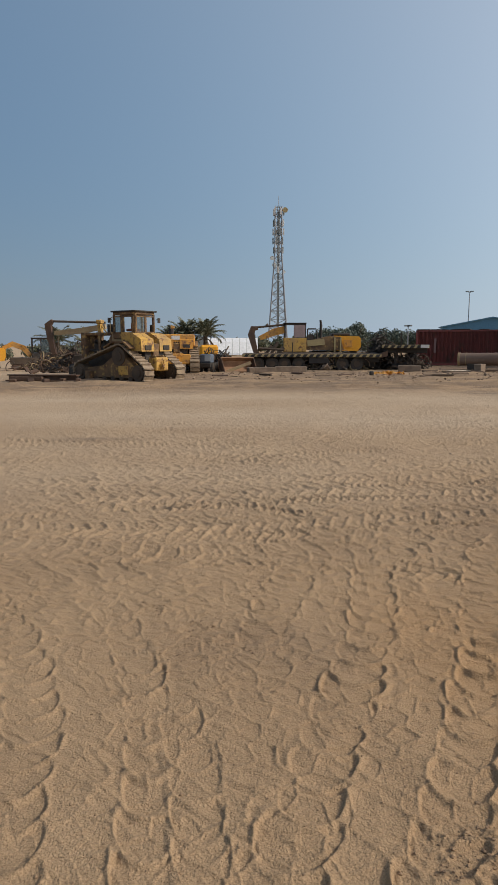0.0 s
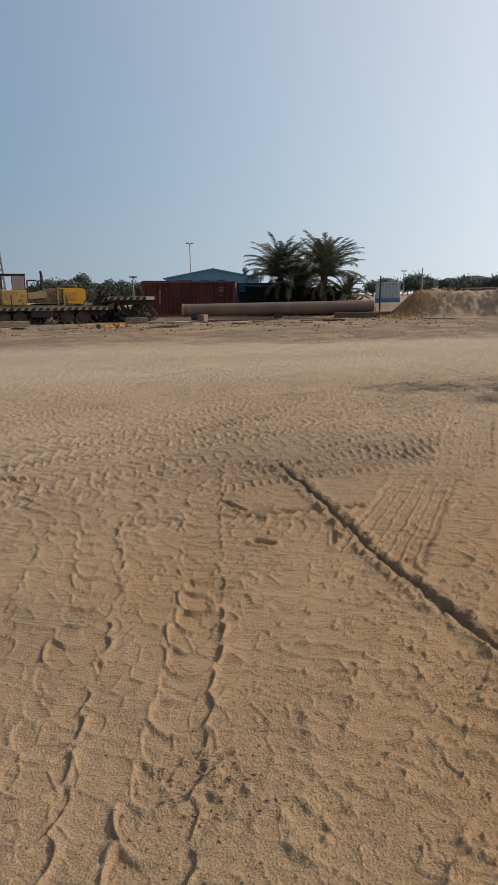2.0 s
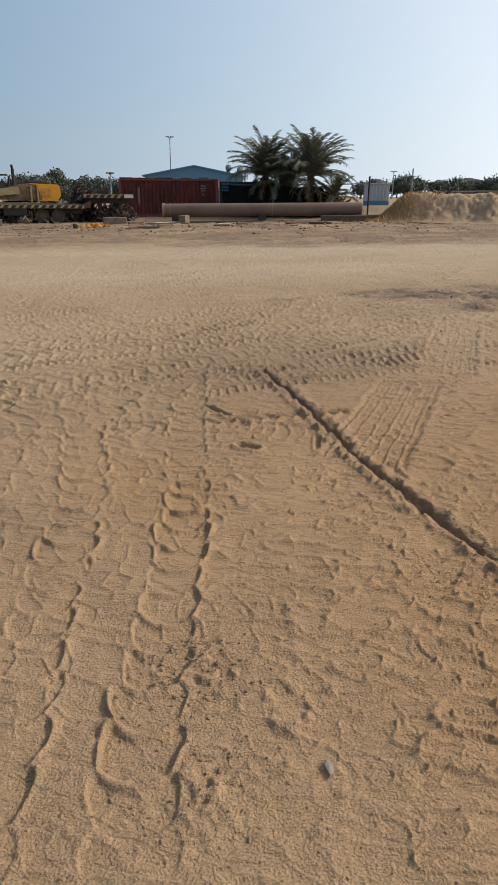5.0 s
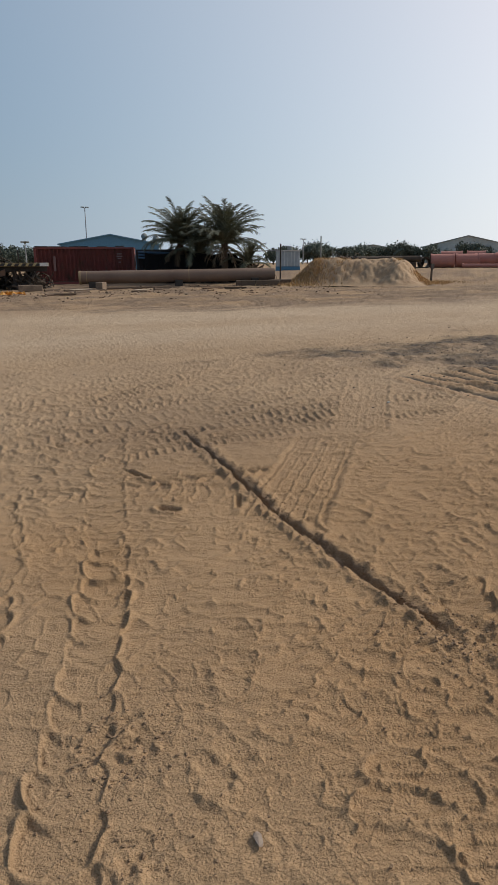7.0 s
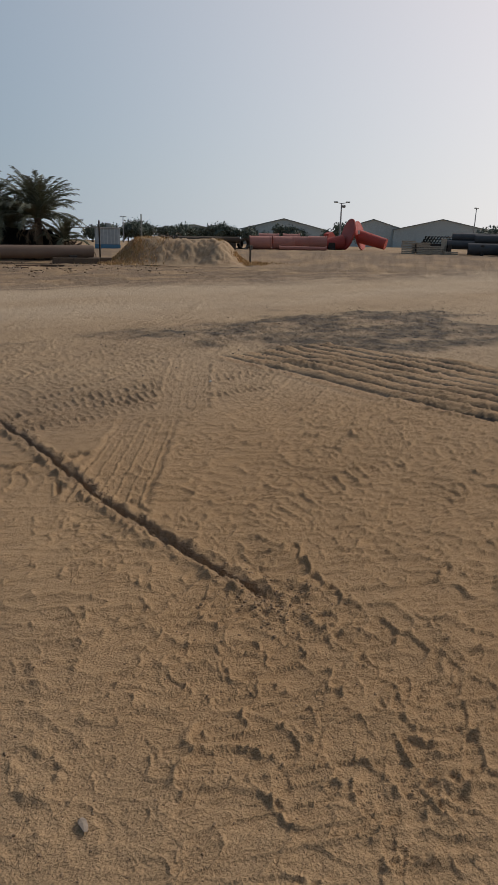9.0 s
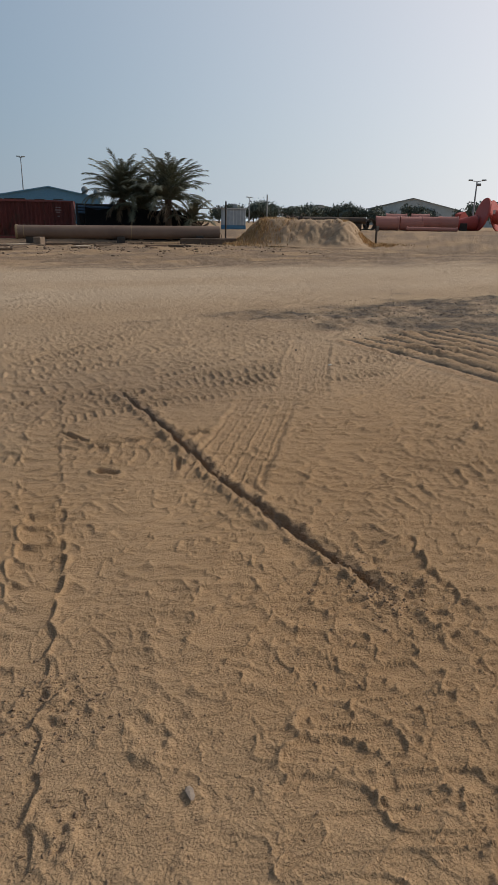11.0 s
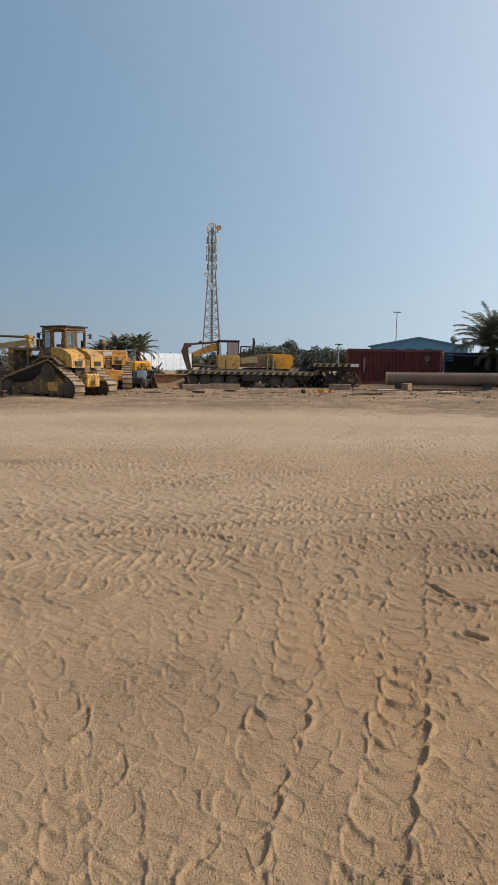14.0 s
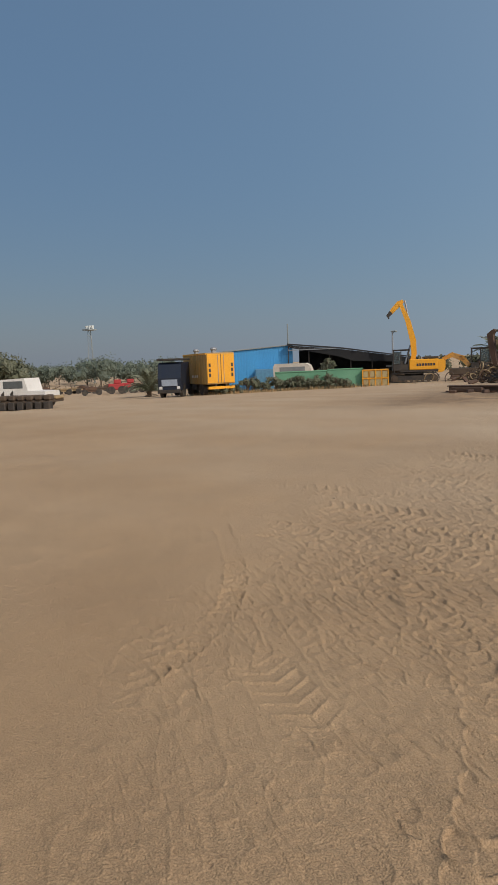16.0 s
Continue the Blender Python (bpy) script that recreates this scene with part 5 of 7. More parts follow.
# ---- red container, shade cloth, long pipe ----
def container(m, L, W, H, paint, label, ribs=True):
    t = thing("shipping_container", m, label, "container")
    bm = nb()
    for x in (0.08, L - 0.08):
        for y in (0.08, W - 0.08):
            box(bm, 0.16, 0.16, H, x, y, 0)
    for y in (0.06, W - 0.06):
        box(bm, L, 0.12, 0.12, L / 2, y, H - 0.12), box(bm, L, 0.12, 0.16, L / 2, y, 0.02)
    part("corner_frame", bm, paint, t)
    for y, s in ((0.05, 1), (W - 0.05, -1)):
        bm = nb()
        n = int(L / 0.28)
        pts = []
        for k in range(n):
            x = 0.12 + (L - 0.24) * k / n
            w = (L - 0.24) / n
            pts += [(x, 0), (x + w * 0.35, 0), (x + w * 0.5, 0.04), (x + w * 0.85, 0.04)]
        pts.append((L - 0.12, 0))
        lo = [bm.verts.new((x, y + s * d, 0.15)) for x, d in pts]
        hi = [bm.verts.new((x, y + s * d, H - 0.1)) for x, d in pts]
        for a in range(len(pts) - 1):
            bm.faces.new((lo[a], lo[a + 1], hi[a + 1], hi[a]))
        bmesh.ops.solidify(bm, geom=bm.faces[:], thickness=0.01)
        part("side_wall", bm, paint, t)
    part("roof", box(nb(), L - 0.1, W - 0.1, 0.05, L / 2, W / 2, H - 0.06), paint, t)
    part("floor", box(nb(), L - 0.1, W - 0.1, 0.12, L / 2, W / 2, 0.1), WOOD, t)
    for x in (0.03, L - 0.07):
        part("end_wall", box(nb(), 0.04, W - 0.1, H - 0.2, x + 0.02, W / 2, 0.12), paint, t)
    return t


rc = container(pose(11.9, 46.8, 0.20, 0, 0, -24.8), 6.75, 2.44, 2.48, REDBOX, "faded maroon shipping container with streaked corrugated side")
bm = nb()
for k, (w, z) in enumerate(((0.32, 2.0), (0.40, 1.84), (0.26, 1.7), (0.14, 1.45))):
    box(bm, w, 0.01, 0.07, 5.75, -0.004, z)
part("lettering", bm, mat("pale_pink_lettering", (0.36, 0.24, 0.22), 0.8), rc, "pale unreadable marking bars")
part("pale_streak", box(nb(), 0.16, 0.008, 1.0, 1.35, 0.0, 0.9), mat("pale_scrape", (0.27, 0.16, 0.14), 0.8), rc, "pale scraped streak")
bm = nb()
rnd = random.Random(8)
for k in range(14):
    x = 0.3 + 0.42 * k
    box(bm, rnd.uniform(0.3, 0.9), rnd.uniform(0.3, 1.2), 0.06, x, rnd.uniform(0.4, 1.6), 2.5, pose(0, 0, 0, 0, rnd.gauss(0, 0.5), 0))
o = part("roof_clutter", bm, DARK)
o.matrix_world = pose(11.9, 46.8, 0.19, 0, 0, -24.8)
tagged(o, "dark planks and sheets lying on a container roof", "planks")
c2 = container(pose(18.25, 44.15, 0.28, 0, 0, -32), 5.2, 2.4, 2.25, mat("dark_open_container", (0.03, 0.035, 0.04), 0.7, 0, (0.06, 0.04, 0.03), 0.7), "dark shed front in the shade of palms")
bm = nb()
for k in range(3):
    rod(bm, (0.2, -0.3, 1.7 + 0.18 * k), (2.4, -0.3, 1.6 + 0.2 * k), 0.07)
o = part("blue_pipes", bm, mat("dull_blue_plastic", (0.05, 0.11, 0.18), 0.5))
o.matrix_world = pose(18.25, 44.15, 0.28, 0, 0, -32)
tagged(o, "dull blue pipes resting against a dark shed", "pipes")
sc = thing("shade_cloth", pose(18.6, 43.4, gz(20, 42), 0, 0, -33), "black shade cloth fence sagging between posts", "fence")
bm = nb()
cols = []
for k in range(34):
    x = 7.4 * k / 33
    d = 0.10 * math.sin(k * 1.3) + 0.05 * math.sin(k * 2.9)
    top = 2.05 - 0.16 * math.sin(math.pi * ((x * 0.55) % 1.0)) - (0.25 if k > 28 else 0)
    cols.append([bm.verts.new((x, d * (1 - j / 5), top * j / 5)) for j in range(6)])
for a, b in zip(cols[:-1], cols[1:]):
    for j in range(5):
        bm.faces.new((a[j], b[j], b[j + 1], a[j + 1]))
bmesh.ops.solidify(bm, geom=bm.faces[:], thickness=0.015)
part("cloth", bm, CLOTH, sc)
for k in range(5):
    part("post", rod(nb(), (1.82 * k, 0.12, 0), (1.82 * k, 0.12, 2.1), 0.04), DARK, sc)

pp = thing("steel_pipe", Matrix(), "long dusty brown steel pipe resting on blocks", "pipe")
P0, P1 = Vector((12.85, 40.03, 0.77)), Vector((23.72, 34.99, 0.93))
part("pipe_wall", tube(nb(), P0, P1, 0.385, 0.025, 36), PIPE, pp)
ax = (P1 - P0).normalized()
part("end_flange", tube(nb(), P0 - ax * 0.03, P0 + ax * 0.10, 0.41, 0.05, 36), TAN, pp, "pale flange ring")
part("seam", tube(nb(), P0 + ax * 0.42, P0 + ax * 0.46, 0.391, 0.02, 36), TAN, pp)
part("seam", tube(nb(), P0 + ax * 6.6, P0 + ax * 6.64, 0.390, 0.02, 36), TAN, pp)
bm = nb()
for k in range(6):
    rod(bm, P0 + ax * (0.25 + 0.09 * k) + Vector((0, 0, 0.37)), P0 + ax * (0.25 + 0.09 * k) + Vector((0, 0, 0.45)), 0.012)
part("stud", bm, RUSTY, pp)


# ---- palms and trees ----
def frond(bm, base, yaw, up, length, droop, rnd, pairs=30, leaf=0.42, lw=0.035):
    d = Vector((math.cos(yaw), math.sin(yaw), 0))
    side = Vector((-d.y, d.x, 0))
    p, pts, ang = Vector(base), [], up
    n = 12
    for k in range(n + 1):
        pts.append(p.copy())
        p = p + (d * math.cos(ang) + Vector((0, 0, math.sin(ang)))) * (length / n)
        ang -= droop / n * (0.4 + 1.4 * k / n)
    for a, b, k in zip(pts[:-1], pts[1:], range(n)):
        rod(bm, a, b, 0.028 * (1 - k / n) + 0.006, 0.028 * (1 - (k + 1) / n) + 0.006, 4, False)
    for k in range(pairs):
        f = 0.12 + 0.88 * k / pairs
        i = min(n - 1, int(f * n))
        q = pts[i].lerp(pts[i + 1], f * n - i)
        t = (pts[i + 1] - pts[i]).normalized()
        nrm = side.cross(t).normalized()
        L = leaf * (0.55 + 0.9 * math.sin(math.pi * min(1, 0.15 + f * 0.85))) * rnd.uniform(0.8, 1.15)
        for s in (-1, 1):
            v = (side * s * rnd.uniform(0.4, 0.75) + t * rnd.uniform(0.65, 1.0) + nrm * rnd.uniform(-0.05, 0.35)).normalized()
            tip = q + v * L - Vector((0, 0, 0.12 * L))
            w = t * lw
            a, b, c = bm.verts.new(q - w), bm.verts.new(q + w), bm.verts.new(q + v * L * 0.55 + w * 0.8)
            e, g = bm.verts.new(q + v * L * 0.55 - w * 0.8), bm.verts.new(tip)
            bm.faces.new((a, b, c, e))
            bm.faces.new((e, c, g))


def palm(x, y, trunk, n, length, seed, label, leaf=0.46, dead=10, pairs=40, lw=0.034, group="date palms"):
    rnd = random.Random(seed)
    t = thing("palm_tree", at_ground(x, y), label, "palm tree", group)
    bm = nb()
    for k in range(int(trunk / 0.16) + 1):
        z = 0.16 * k
        rod(bm, (0.02 * math.sin(k), 0, z), (0.02 * math.sin(k + 1), 0.0, z + 0.19), 0.20, 0.25, 9)
    part("trunk", bm, BARK, t)
    for k in range(n):
        f = k / n
        bm = nb()
        up = radians(84 - 66 * f + rnd.gauss(0, 5))
        frond(bm, (0.1 * math.cos(k), 0.1 * math.sin(k), trunk + 0.1), k * 2.4 + rnd.gauss(0, 0.15), up, length * rnd.uniform(0.88, 1.08), radians(56 + 25 * f + rnd.gauss(0, 10)), rnd, pairs, leaf, lw)
        part("frond", bm, PALMLEAF, t)
    for k in range(dead):
        bm = nb()
        frond(bm, (0.1 * math.cos(k * 1.9), 0.1 * math.sin(k * 1.9), trunk - 0.05), k * 2.4 + 0.7, radians(-15 + rnd.gauss(0, 10)), length * 0.55, radians(70), rnd, 16, leaf * 0.7, lw)
        part("dead_frond", bm, DRYLEAF, t, "dry brown hanging frond")
    return t


palm(20.8, 42.3, 2.45, 58, 3.1, 1, "dusty green date palm beside a dark shed")
palm(22.95, 39.9, 2.4, 62, 3.4, 2, "large dusty green date palm behind a pipe")
palm(24.35, 39.2, 1.1, 14, 1.7, 3, "stunted drying palm with brown fronds", dead=12)
palm(21.9, 41.6, 1.8, 34, 2.9, 4, "dense dark green date palm between two others", dead=4)
palm(-7.2, 74.0, 2.5, 38, 2.6, 6, "distant dark green palm behind parked bulldozers", 0.5, 3, 18, 0.07, "distant palms")
palm(-8.9, 75.0, 2.0, 38, 2.4, 7, "distant dark green palm behind parked bulldozers", 0.5, 3, 18, 0.07, "distant palms")
palm(-4.9, 73.5, 2.6, 38, 2.7, 8, "distant dark green palm behind parked bulldozers", 0.5, 3, 18, 0.07, "distant palms")
palm(-19.3, 66.0, 2.3, 18, 2.4, 9, "distant palm beyond the scrap machinery", 0.5, 3, 18, 0.07, "distant palms")
palm(-16.4, 66.5, 1.6, 18, 2.3, 10, "distant palm beyond the scrap machinery", 0.5, 3, 18, 0.07, "distant palms")
palm(-46.9, 45.4, 0.35, 30, 2.7, 12, "low bushy palm beside a parked truck", 0.5, 3, 18, 0.07, "distant palms")


def tree(x, y, h, w, seed, label, leaves=520, material=None, group="distant trees", size=0.32, dz=0.0):
    rnd = random.Random(seed)
    t = thing("tree", at_ground(x, y, 0, dz), label, "tree", group)
    bm = nb()
    rod(bm, (0, 0, 0), (0.1, 0, h * 0.5), 0.16, 0.09, 7)
    for k in range(5):
        a = k * 1.26
        rod(bm, (0.05, 0, h * (0.25 + 0.05 * k)), (w * 0.3 * math.cos(a), w * 0.3 * math.sin(a), h * (0.6 + 0.06 * k)), 0.07, 0.03, 5)
    part("trunk", bm, BARK, t)
    lobes = [(rnd.gauss(0, w * 0.22), rnd.gauss(0, w * 0.22), h * rnd.uniform(0.42, 0.80), rnd.uniform(0.16, 0.30) * w) for _ in range(9)]
    lobes.append((0, 0, h * 0.8, w * 0.2))
    bm = nb()
    for cx, cy, cz, r in lobes:
        vs = bmesh.ops.create_icosphere(bm, subdivisions=2, radius=r * 0.5, matrix=Matrix.Translation((cx, cy, max(cz, r * 0.5))))["verts"]
        for v in vs:
            v.co += Vector((rnd.gauss(0, 0.13), rnd.gauss(0, 0.13), rnd.gauss(0, 0.13))) * r
    inner = part("inner_foliage", bm, material or TREELEAF, t)
    verts, faces = [], []
    for k in range(int(leaves * 1.7)):
        cx, cy, cz, r = lobes[k % len(lobes)]
        v = Vector((rnd.gauss(0, 1), rnd.gauss(0, 1), rnd.gauss(0, 0.85))).normalized() * r * rnd.uniform(0.4, 1.12)
        c = Vector((cx, cy, max(0.25 * h * rnd.random(), cz + v.z))) + Vector((v.x, v.y, 0))
        q = Euler((rnd.uniform(0, 3), rnd.uniform(0, 3), rnd.uniform(0, 6))).to_matrix()
        s = 0.62 * size * rnd.uniform(0.6, 1.4)
        i = len(verts)
        verts += [tuple(c + q @ Vector(p) * s) for p in ((-0.5, -0.3, 0), (0.5, -0.35, 0.05), (0.62, 0.3, 0), (-0.1, 0.55, 0.12), (-0.6, 0.2, 0))]
        faces.append((i, i + 1, i + 2, i + 3, i + 4))
    me = bpy.data.meshes.new("crown")
    me.from_pydata(verts, [], faces)
    me.materials.append(material or TREELEAF)
    o = new("crown", me)
    o.parent = t
    return t


def at_az(deg, r):
    return r * math.sin(radians(deg)), r * math.cos(radians(deg))


rnd = random.Random(21)
for az, r, h, w in ((6.6, 105, 3.2, 6), (7.8, 104, 3.5, 6), (9.3, 100, 4.5, 5.5), (8.4, 108, 3.3, 6), (10.4, 108, 3.0, 5), (12.6, 108, 3.5, 4.5), (13.6, 112, 3.0, 5)):
    x, y = at_az(az, r)
    tree(x, y, h, w, rnd.randrange(999), "hazy dark green tree beyond the yard", 2600, size=0.32)
for k in range(-2, 15):
    az = 36.2 + 1.35 * k + rnd.gauss(0, 0.25)
    x, y = at_az(az, 150 + rnd.gauss(0, 8))
    h = (4.3 if k in (0, 1, 6, 9) else 3.3) + rnd.gauss(0, 0.25)
    tree(x, y, h, h * 1.6, rnd.randrange(999), "hazy dark green tree along the far fence", 1100, size=0.38)
for az, h in ((66.8, 3.6), (68.5, 4.2), (71, 4), (74, 4.5), (78, 4)):
    x, y = at_az(az, 125)
    tree(x, y, h, h * 1.6, rnd.randrange(999), "hazy dark green tree along the far fence", 1000, size=0.38)
for k in range(26):
    az = -66 + 1.15 * k
    x, y = at_az(az, 165 + rnd.gauss(0, 12))
    h = 4.5 + rnd.gauss(0, 0.3) + (1.0 if 12 < k < 16 else 0)
    tree(x, y, h, h * 1.9, rnd.randrange(999), "low grey-green scrub tree at the yard's edge", 900, group="far scrub", size=0.4)
x, y = at_az(-58.0, 80)
tree(x, y, 5.6, 6.0, 77, "grey-green thorn tree beyond a white vehicle", 2200, SCRUB, "far scrub", 0.26)
x, y = at_az(-60.5, 76)
tree(x, y, 5.0, 6.0, 78, "grey-green thorn tree beyond a white vehicle", 1800, SCRUB, "far scrub", 0.26)
for az, r in ((-30, 130), (-27.5, 132), (-25, 128), (-22.5, 130), (-20.5, 128), (-18, 130), (-16, 126), (-4.2, 118), (-3, 119), (-1, 117), (0.8, 116), (-5.6, 112), (-7.5, 112), (-10, 115), (-12, 112), (-14, 118), (4, 118), (2.5, 120)):
    x, y = at_az(az, r)
    tree(x, y, 2.6, 5, rnd.randrange(999), "low dark bush before a white wall", 260, SCRUB, "far bushes", 0.5)


# ---- lattice mast and lamp posts ----
def mast_tower():
    t = thing("lattice_tower", pose(6.1, 140, 0), "tall grey lattice telecom tower with antennas", "tower")
    H, n = 30.0, 17

    def half(z):
        return 2.15 - 1.45 * min(1, z / 21.0) if z < 21 else 0.70

    zs = [H * k / n for k in range(n + 1)]
    corners = ((1, 1), (-1, 1), (-1, -1), (1, -1))
    for cx, cy in corners:
        bm = nb()
        for a, b in zip(zs[:-1], zs[1:]):
            rod(bm, (cx * half(a), cy * half(a), a), (cx * half(b), cy * half(b), b), 0.12, seg=6)
        part("leg", bm, STEEL, t)
    for k in range(4):
        (ax_, ay_), (bx_, by_) = corners[k], corners[(k + 1) % 4]
        bm = nb()
        for a, b in zip(zs[:-1], zs[1:]):
            ha, hb = half(a), half(b)
            rod(bm, (ax_ * ha, ay_ * ha, a), (bx_ * hb, by_ * hb, b), 0.055, seg=5)
            rod(bm, (bx_ * ha, by_ * ha, a), (ax_ * hb, ay_ * hb, b), 0.055, seg=5)
            rod(bm, (ax_ * hb, ay_ * hb, b), (bx_ * hb, by_ * hb, b), 0.05, seg=5)
        part("bracing", bm, STEEL, t)
    bm = nb()
    for dx in (-0.2, 0.2):
        rod(bm, (dx, -0.45, 0), (dx, -0.45, H), 0.06, seg=5)
    box(bm, 0.34, 0.12, H - 1, 0, -0.4, 0)
    part("cable_ladder", bm, GREYROOF, t, "dark cable ladder")
    rnd = random.Random(4)
    for z, k in ((29, 5), (26.8, 6), (25, 6), (23.2, 5), (21.4, 3), (17.2, 2)):
        for j in range(k):
            a = 6.28 * j / k + z
            x, y = 1.1 * math.cos(a), 1.1 * math.sin(a)
            bm = nb()
            box(bm, 0.28, 0.18, 1.35, x, y, z - 0.7, bevel=0.03)
            rod(bm, (x * 0.5, y * 0.5, z - 0.3), (x, y, z - 0.3), 0.05)
            part("antenna_panel", bm, WHITEP if rnd.random() < 0.35 else GREYROOF, t)
    for x, z, r in ((1.35, 29.2, 0.55), (-1.3, 19.6, 0.45), (-0.8, 18.2, 0.5), (1.2, 16.8, 0.35)):
        bm = nb()
        rod(bm, (x, -0.9, z), (x, -0.65, z), r, r * 0.85, 16)
        rod(bm, (x, -0.65, z), (x * 0.5, -0.3, z), 0.06)
        part("dish", bm, STRIPE if z > 29 else GREYSHEET, t, "round microwave dish")
    part("spire", rod(nb(), (0, 0, H), (0, 0, H + 2.2), 0.05, seg=5), STEEL, t)
    part("footing", box(nb(), 5.2, 5.2, 0.4, 0, 0, -0.3), CONCRETE, t)


mast_tower()


def lamp_post(x, y, h, heads, label, r=0.09, dz=0.0, rz=0):
    t = thing("lamp_post", at_ground(x, y, rz, dz), label, "lamp post", "lamp posts")
    part("pole", rod(nb(), (0, 0, 0), (0, 0, h), r * 1.25, r * 0.7, 8), STEEL, t)
    for dx in heads:
        bm = nb()
        rod(bm, (0, 0, h - 0.05), (dx, 0, h + 0.08), 0.04, seg=6)
        box(bm, 0.55, 0.3, 0.16, dx, 0, h + 0.04, bevel=0.04)
        part("lamp_head", bm, GREYROOF, t)
    return t


def top_at(az, el, r):
    """Ground place and post height for a post seen with its top at that height angle."""
    x, y = at_az(az, r)
    return x, y, 1.62 + r * math.tan(radians(el)) - gz(x, y)


x, y, h = top_at(18.41, 4.30, 109)
lamp_post(x, y, h, (-0.35, 0.35), "thin grey lamp post above a blue roof")
x, y, h = top_at(54.5, 3.35, 90)
lp = lamp_post(x, y, h, (-0.75, 0.8), "tall grey lamp post with two arms", 0.11, 0, -54)
part("lamp_head", box(nb(), 0.45, 0.3, 0.3, 0.3, 0, h - 0.55, bevel=0.05), GREYROOF, lp)
x, y, h = top_at(65.12, 3.0, 110)
lamp_post(x, y, h, (0.3, -0.2), "thin pale lamp post beyond stacked pipes")
x, y, h = top_at(36.42, 1.85, 130)
lamp_post(x, y, h, (-0.4, 0.4), "thin lamp post behind far trees")
x, y, h = top_at(13.6, 1.55, 70)
lamp_post(x, y, h, (-0.12, 0.12), "short dark post lamp beside scrap", 0.06)
x, y, h = top_at(-24.71, 2.15, 66)
lamp_post(x, y, h, (0.15,), "slim dark post beside an excavator", 0.1)
x, y, h = top_at(-3.35, 0.85, 85)
lamp_post(x, y, h, (-0.35, 0.35), "small dark lamp before a white wall", 0.07)


def plain_pole(az, el, r, rad, label):
    x, y, h = top_at(az, el, r)
    o = part("pole", rod(nb(), (0, 0, 0), (0, 0, h), rad, rad * 0.7, 8), GREYROOF)
    o.matrix_world = at_ground(x, y)
    tagged(o, label, "pole")


plain_pole(37.92, 2.13, 101, 0.13, "slim dark pole above far trees")
plain_pole(38.9, 1.2, 140, 0.09, "thin far pole above the trees")
plain_pole(-33.63, 3.3, 75, 0.10, "slim dark pole beside a blue shed")
fm = thing("light_mast", at_ground(*at_az(-50.55, 180)), "distant slender floodlight mast with square head", "light mast")
bm = nb()
for a in range(3):
    c, s = math.cos(a * 2.09), math.sin(a * 2.09)
    rod(bm, (c * 1.1, s * 1.1, 0), (c * 0.45, s * 0.45, 14), 0.07, seg=5)
for k in range(14):
    f = 1.1 - 0.65 * k / 14
    rod(bm, (f, 0, k), (-f * 0.5, f * 0.87, k + 1), 0.05, seg=4), rod(bm, (-f * 0.5, f * 0.87, k), (-f * 0.5, -f * 0.87, k + 1), 0.05, seg=4)
part("lattice", bm, GREYROOF, fm)
part("platform", box(nb(), 2.6, 2.6, 0.35, 0, 0, 14), GREYROOF, fm)
for dx in (-1.2, 0, 1.2):
    part("floodlight", box(nb(), 0.7, 0.5, 0.9, dx, 0, 14.35, bevel=0.05), GREYSHEET, fm)


# ---- buildings ----
def hall(name, m, L, W, eave, apex, wall_mat, roof_mat, label, vents=0):
    """A gabled hall: gable end along x at the front, length W to the back."""
    t = thing(name, m, label, "building")
    bm = nb()
    prism(bm, [(0, 0), (L, 0), (L, eave), (L / 2, apex), (0, eave)], 0, 0.2)
    part("gable_wall", bm, wall_mat, t)
    bm = nb()
    prism(bm, [(0, 0), (L, 0), (L, eave), (L / 2, apex), (0, eave)], W - 0.2, W)
    part("gable_wall", bm, wall_mat, t)
    for x in (0, L - 0.2):
        part("side_wall", box(nb(), 0.2, W - 0.4, eave - 0.1, x + 0.1, W / 2, 0), wall_mat, t)
    for s, pts in ((0, [(-0.4, eave - 0.14), (L / 2, apex + 0.02), (L / 2, apex + 0.16), (-0.4, eave)]), (1, [(L + 0.4, eave - 0.14), (L / 2, apex + 0.02), (L / 2, apex + 0.16), (L + 0.4, eave)])):
        part("roof", prism(nb(), pts, -0.3, W + 0.3), roof_mat, t)
    for k in range(int(L / 1.2)):
        x = 0.6 + 1.2 * k
        z = eave + (apex - eave) * (1 - abs(x - L / 2) / (L / 2))
        part("sheet_rib", box(nb(), 0.08, 0.05, z - 0.3, x, -0.028, 0), wall_mat, t)
    for k in range(vents):
        bm = nb()
        x = L * 0.86 + 1.6 * k
        z = eave + (apex - eave) * (1 - abs(x - L / 2) / (L / 2))
        rod(bm, (x, 2, z - 0.2), (x, 2, z + 0.5), 0.25, seg=10)
        bmesh.ops.create_uvsphere(bm, u_segments=12, v_segments=8, radius=0.45, matrix=Matrix.Translation((x, 2, z + 0.75)))
        part("roof_vent", bm, GREYROOF, t, "round turbine roof vent")
    return t


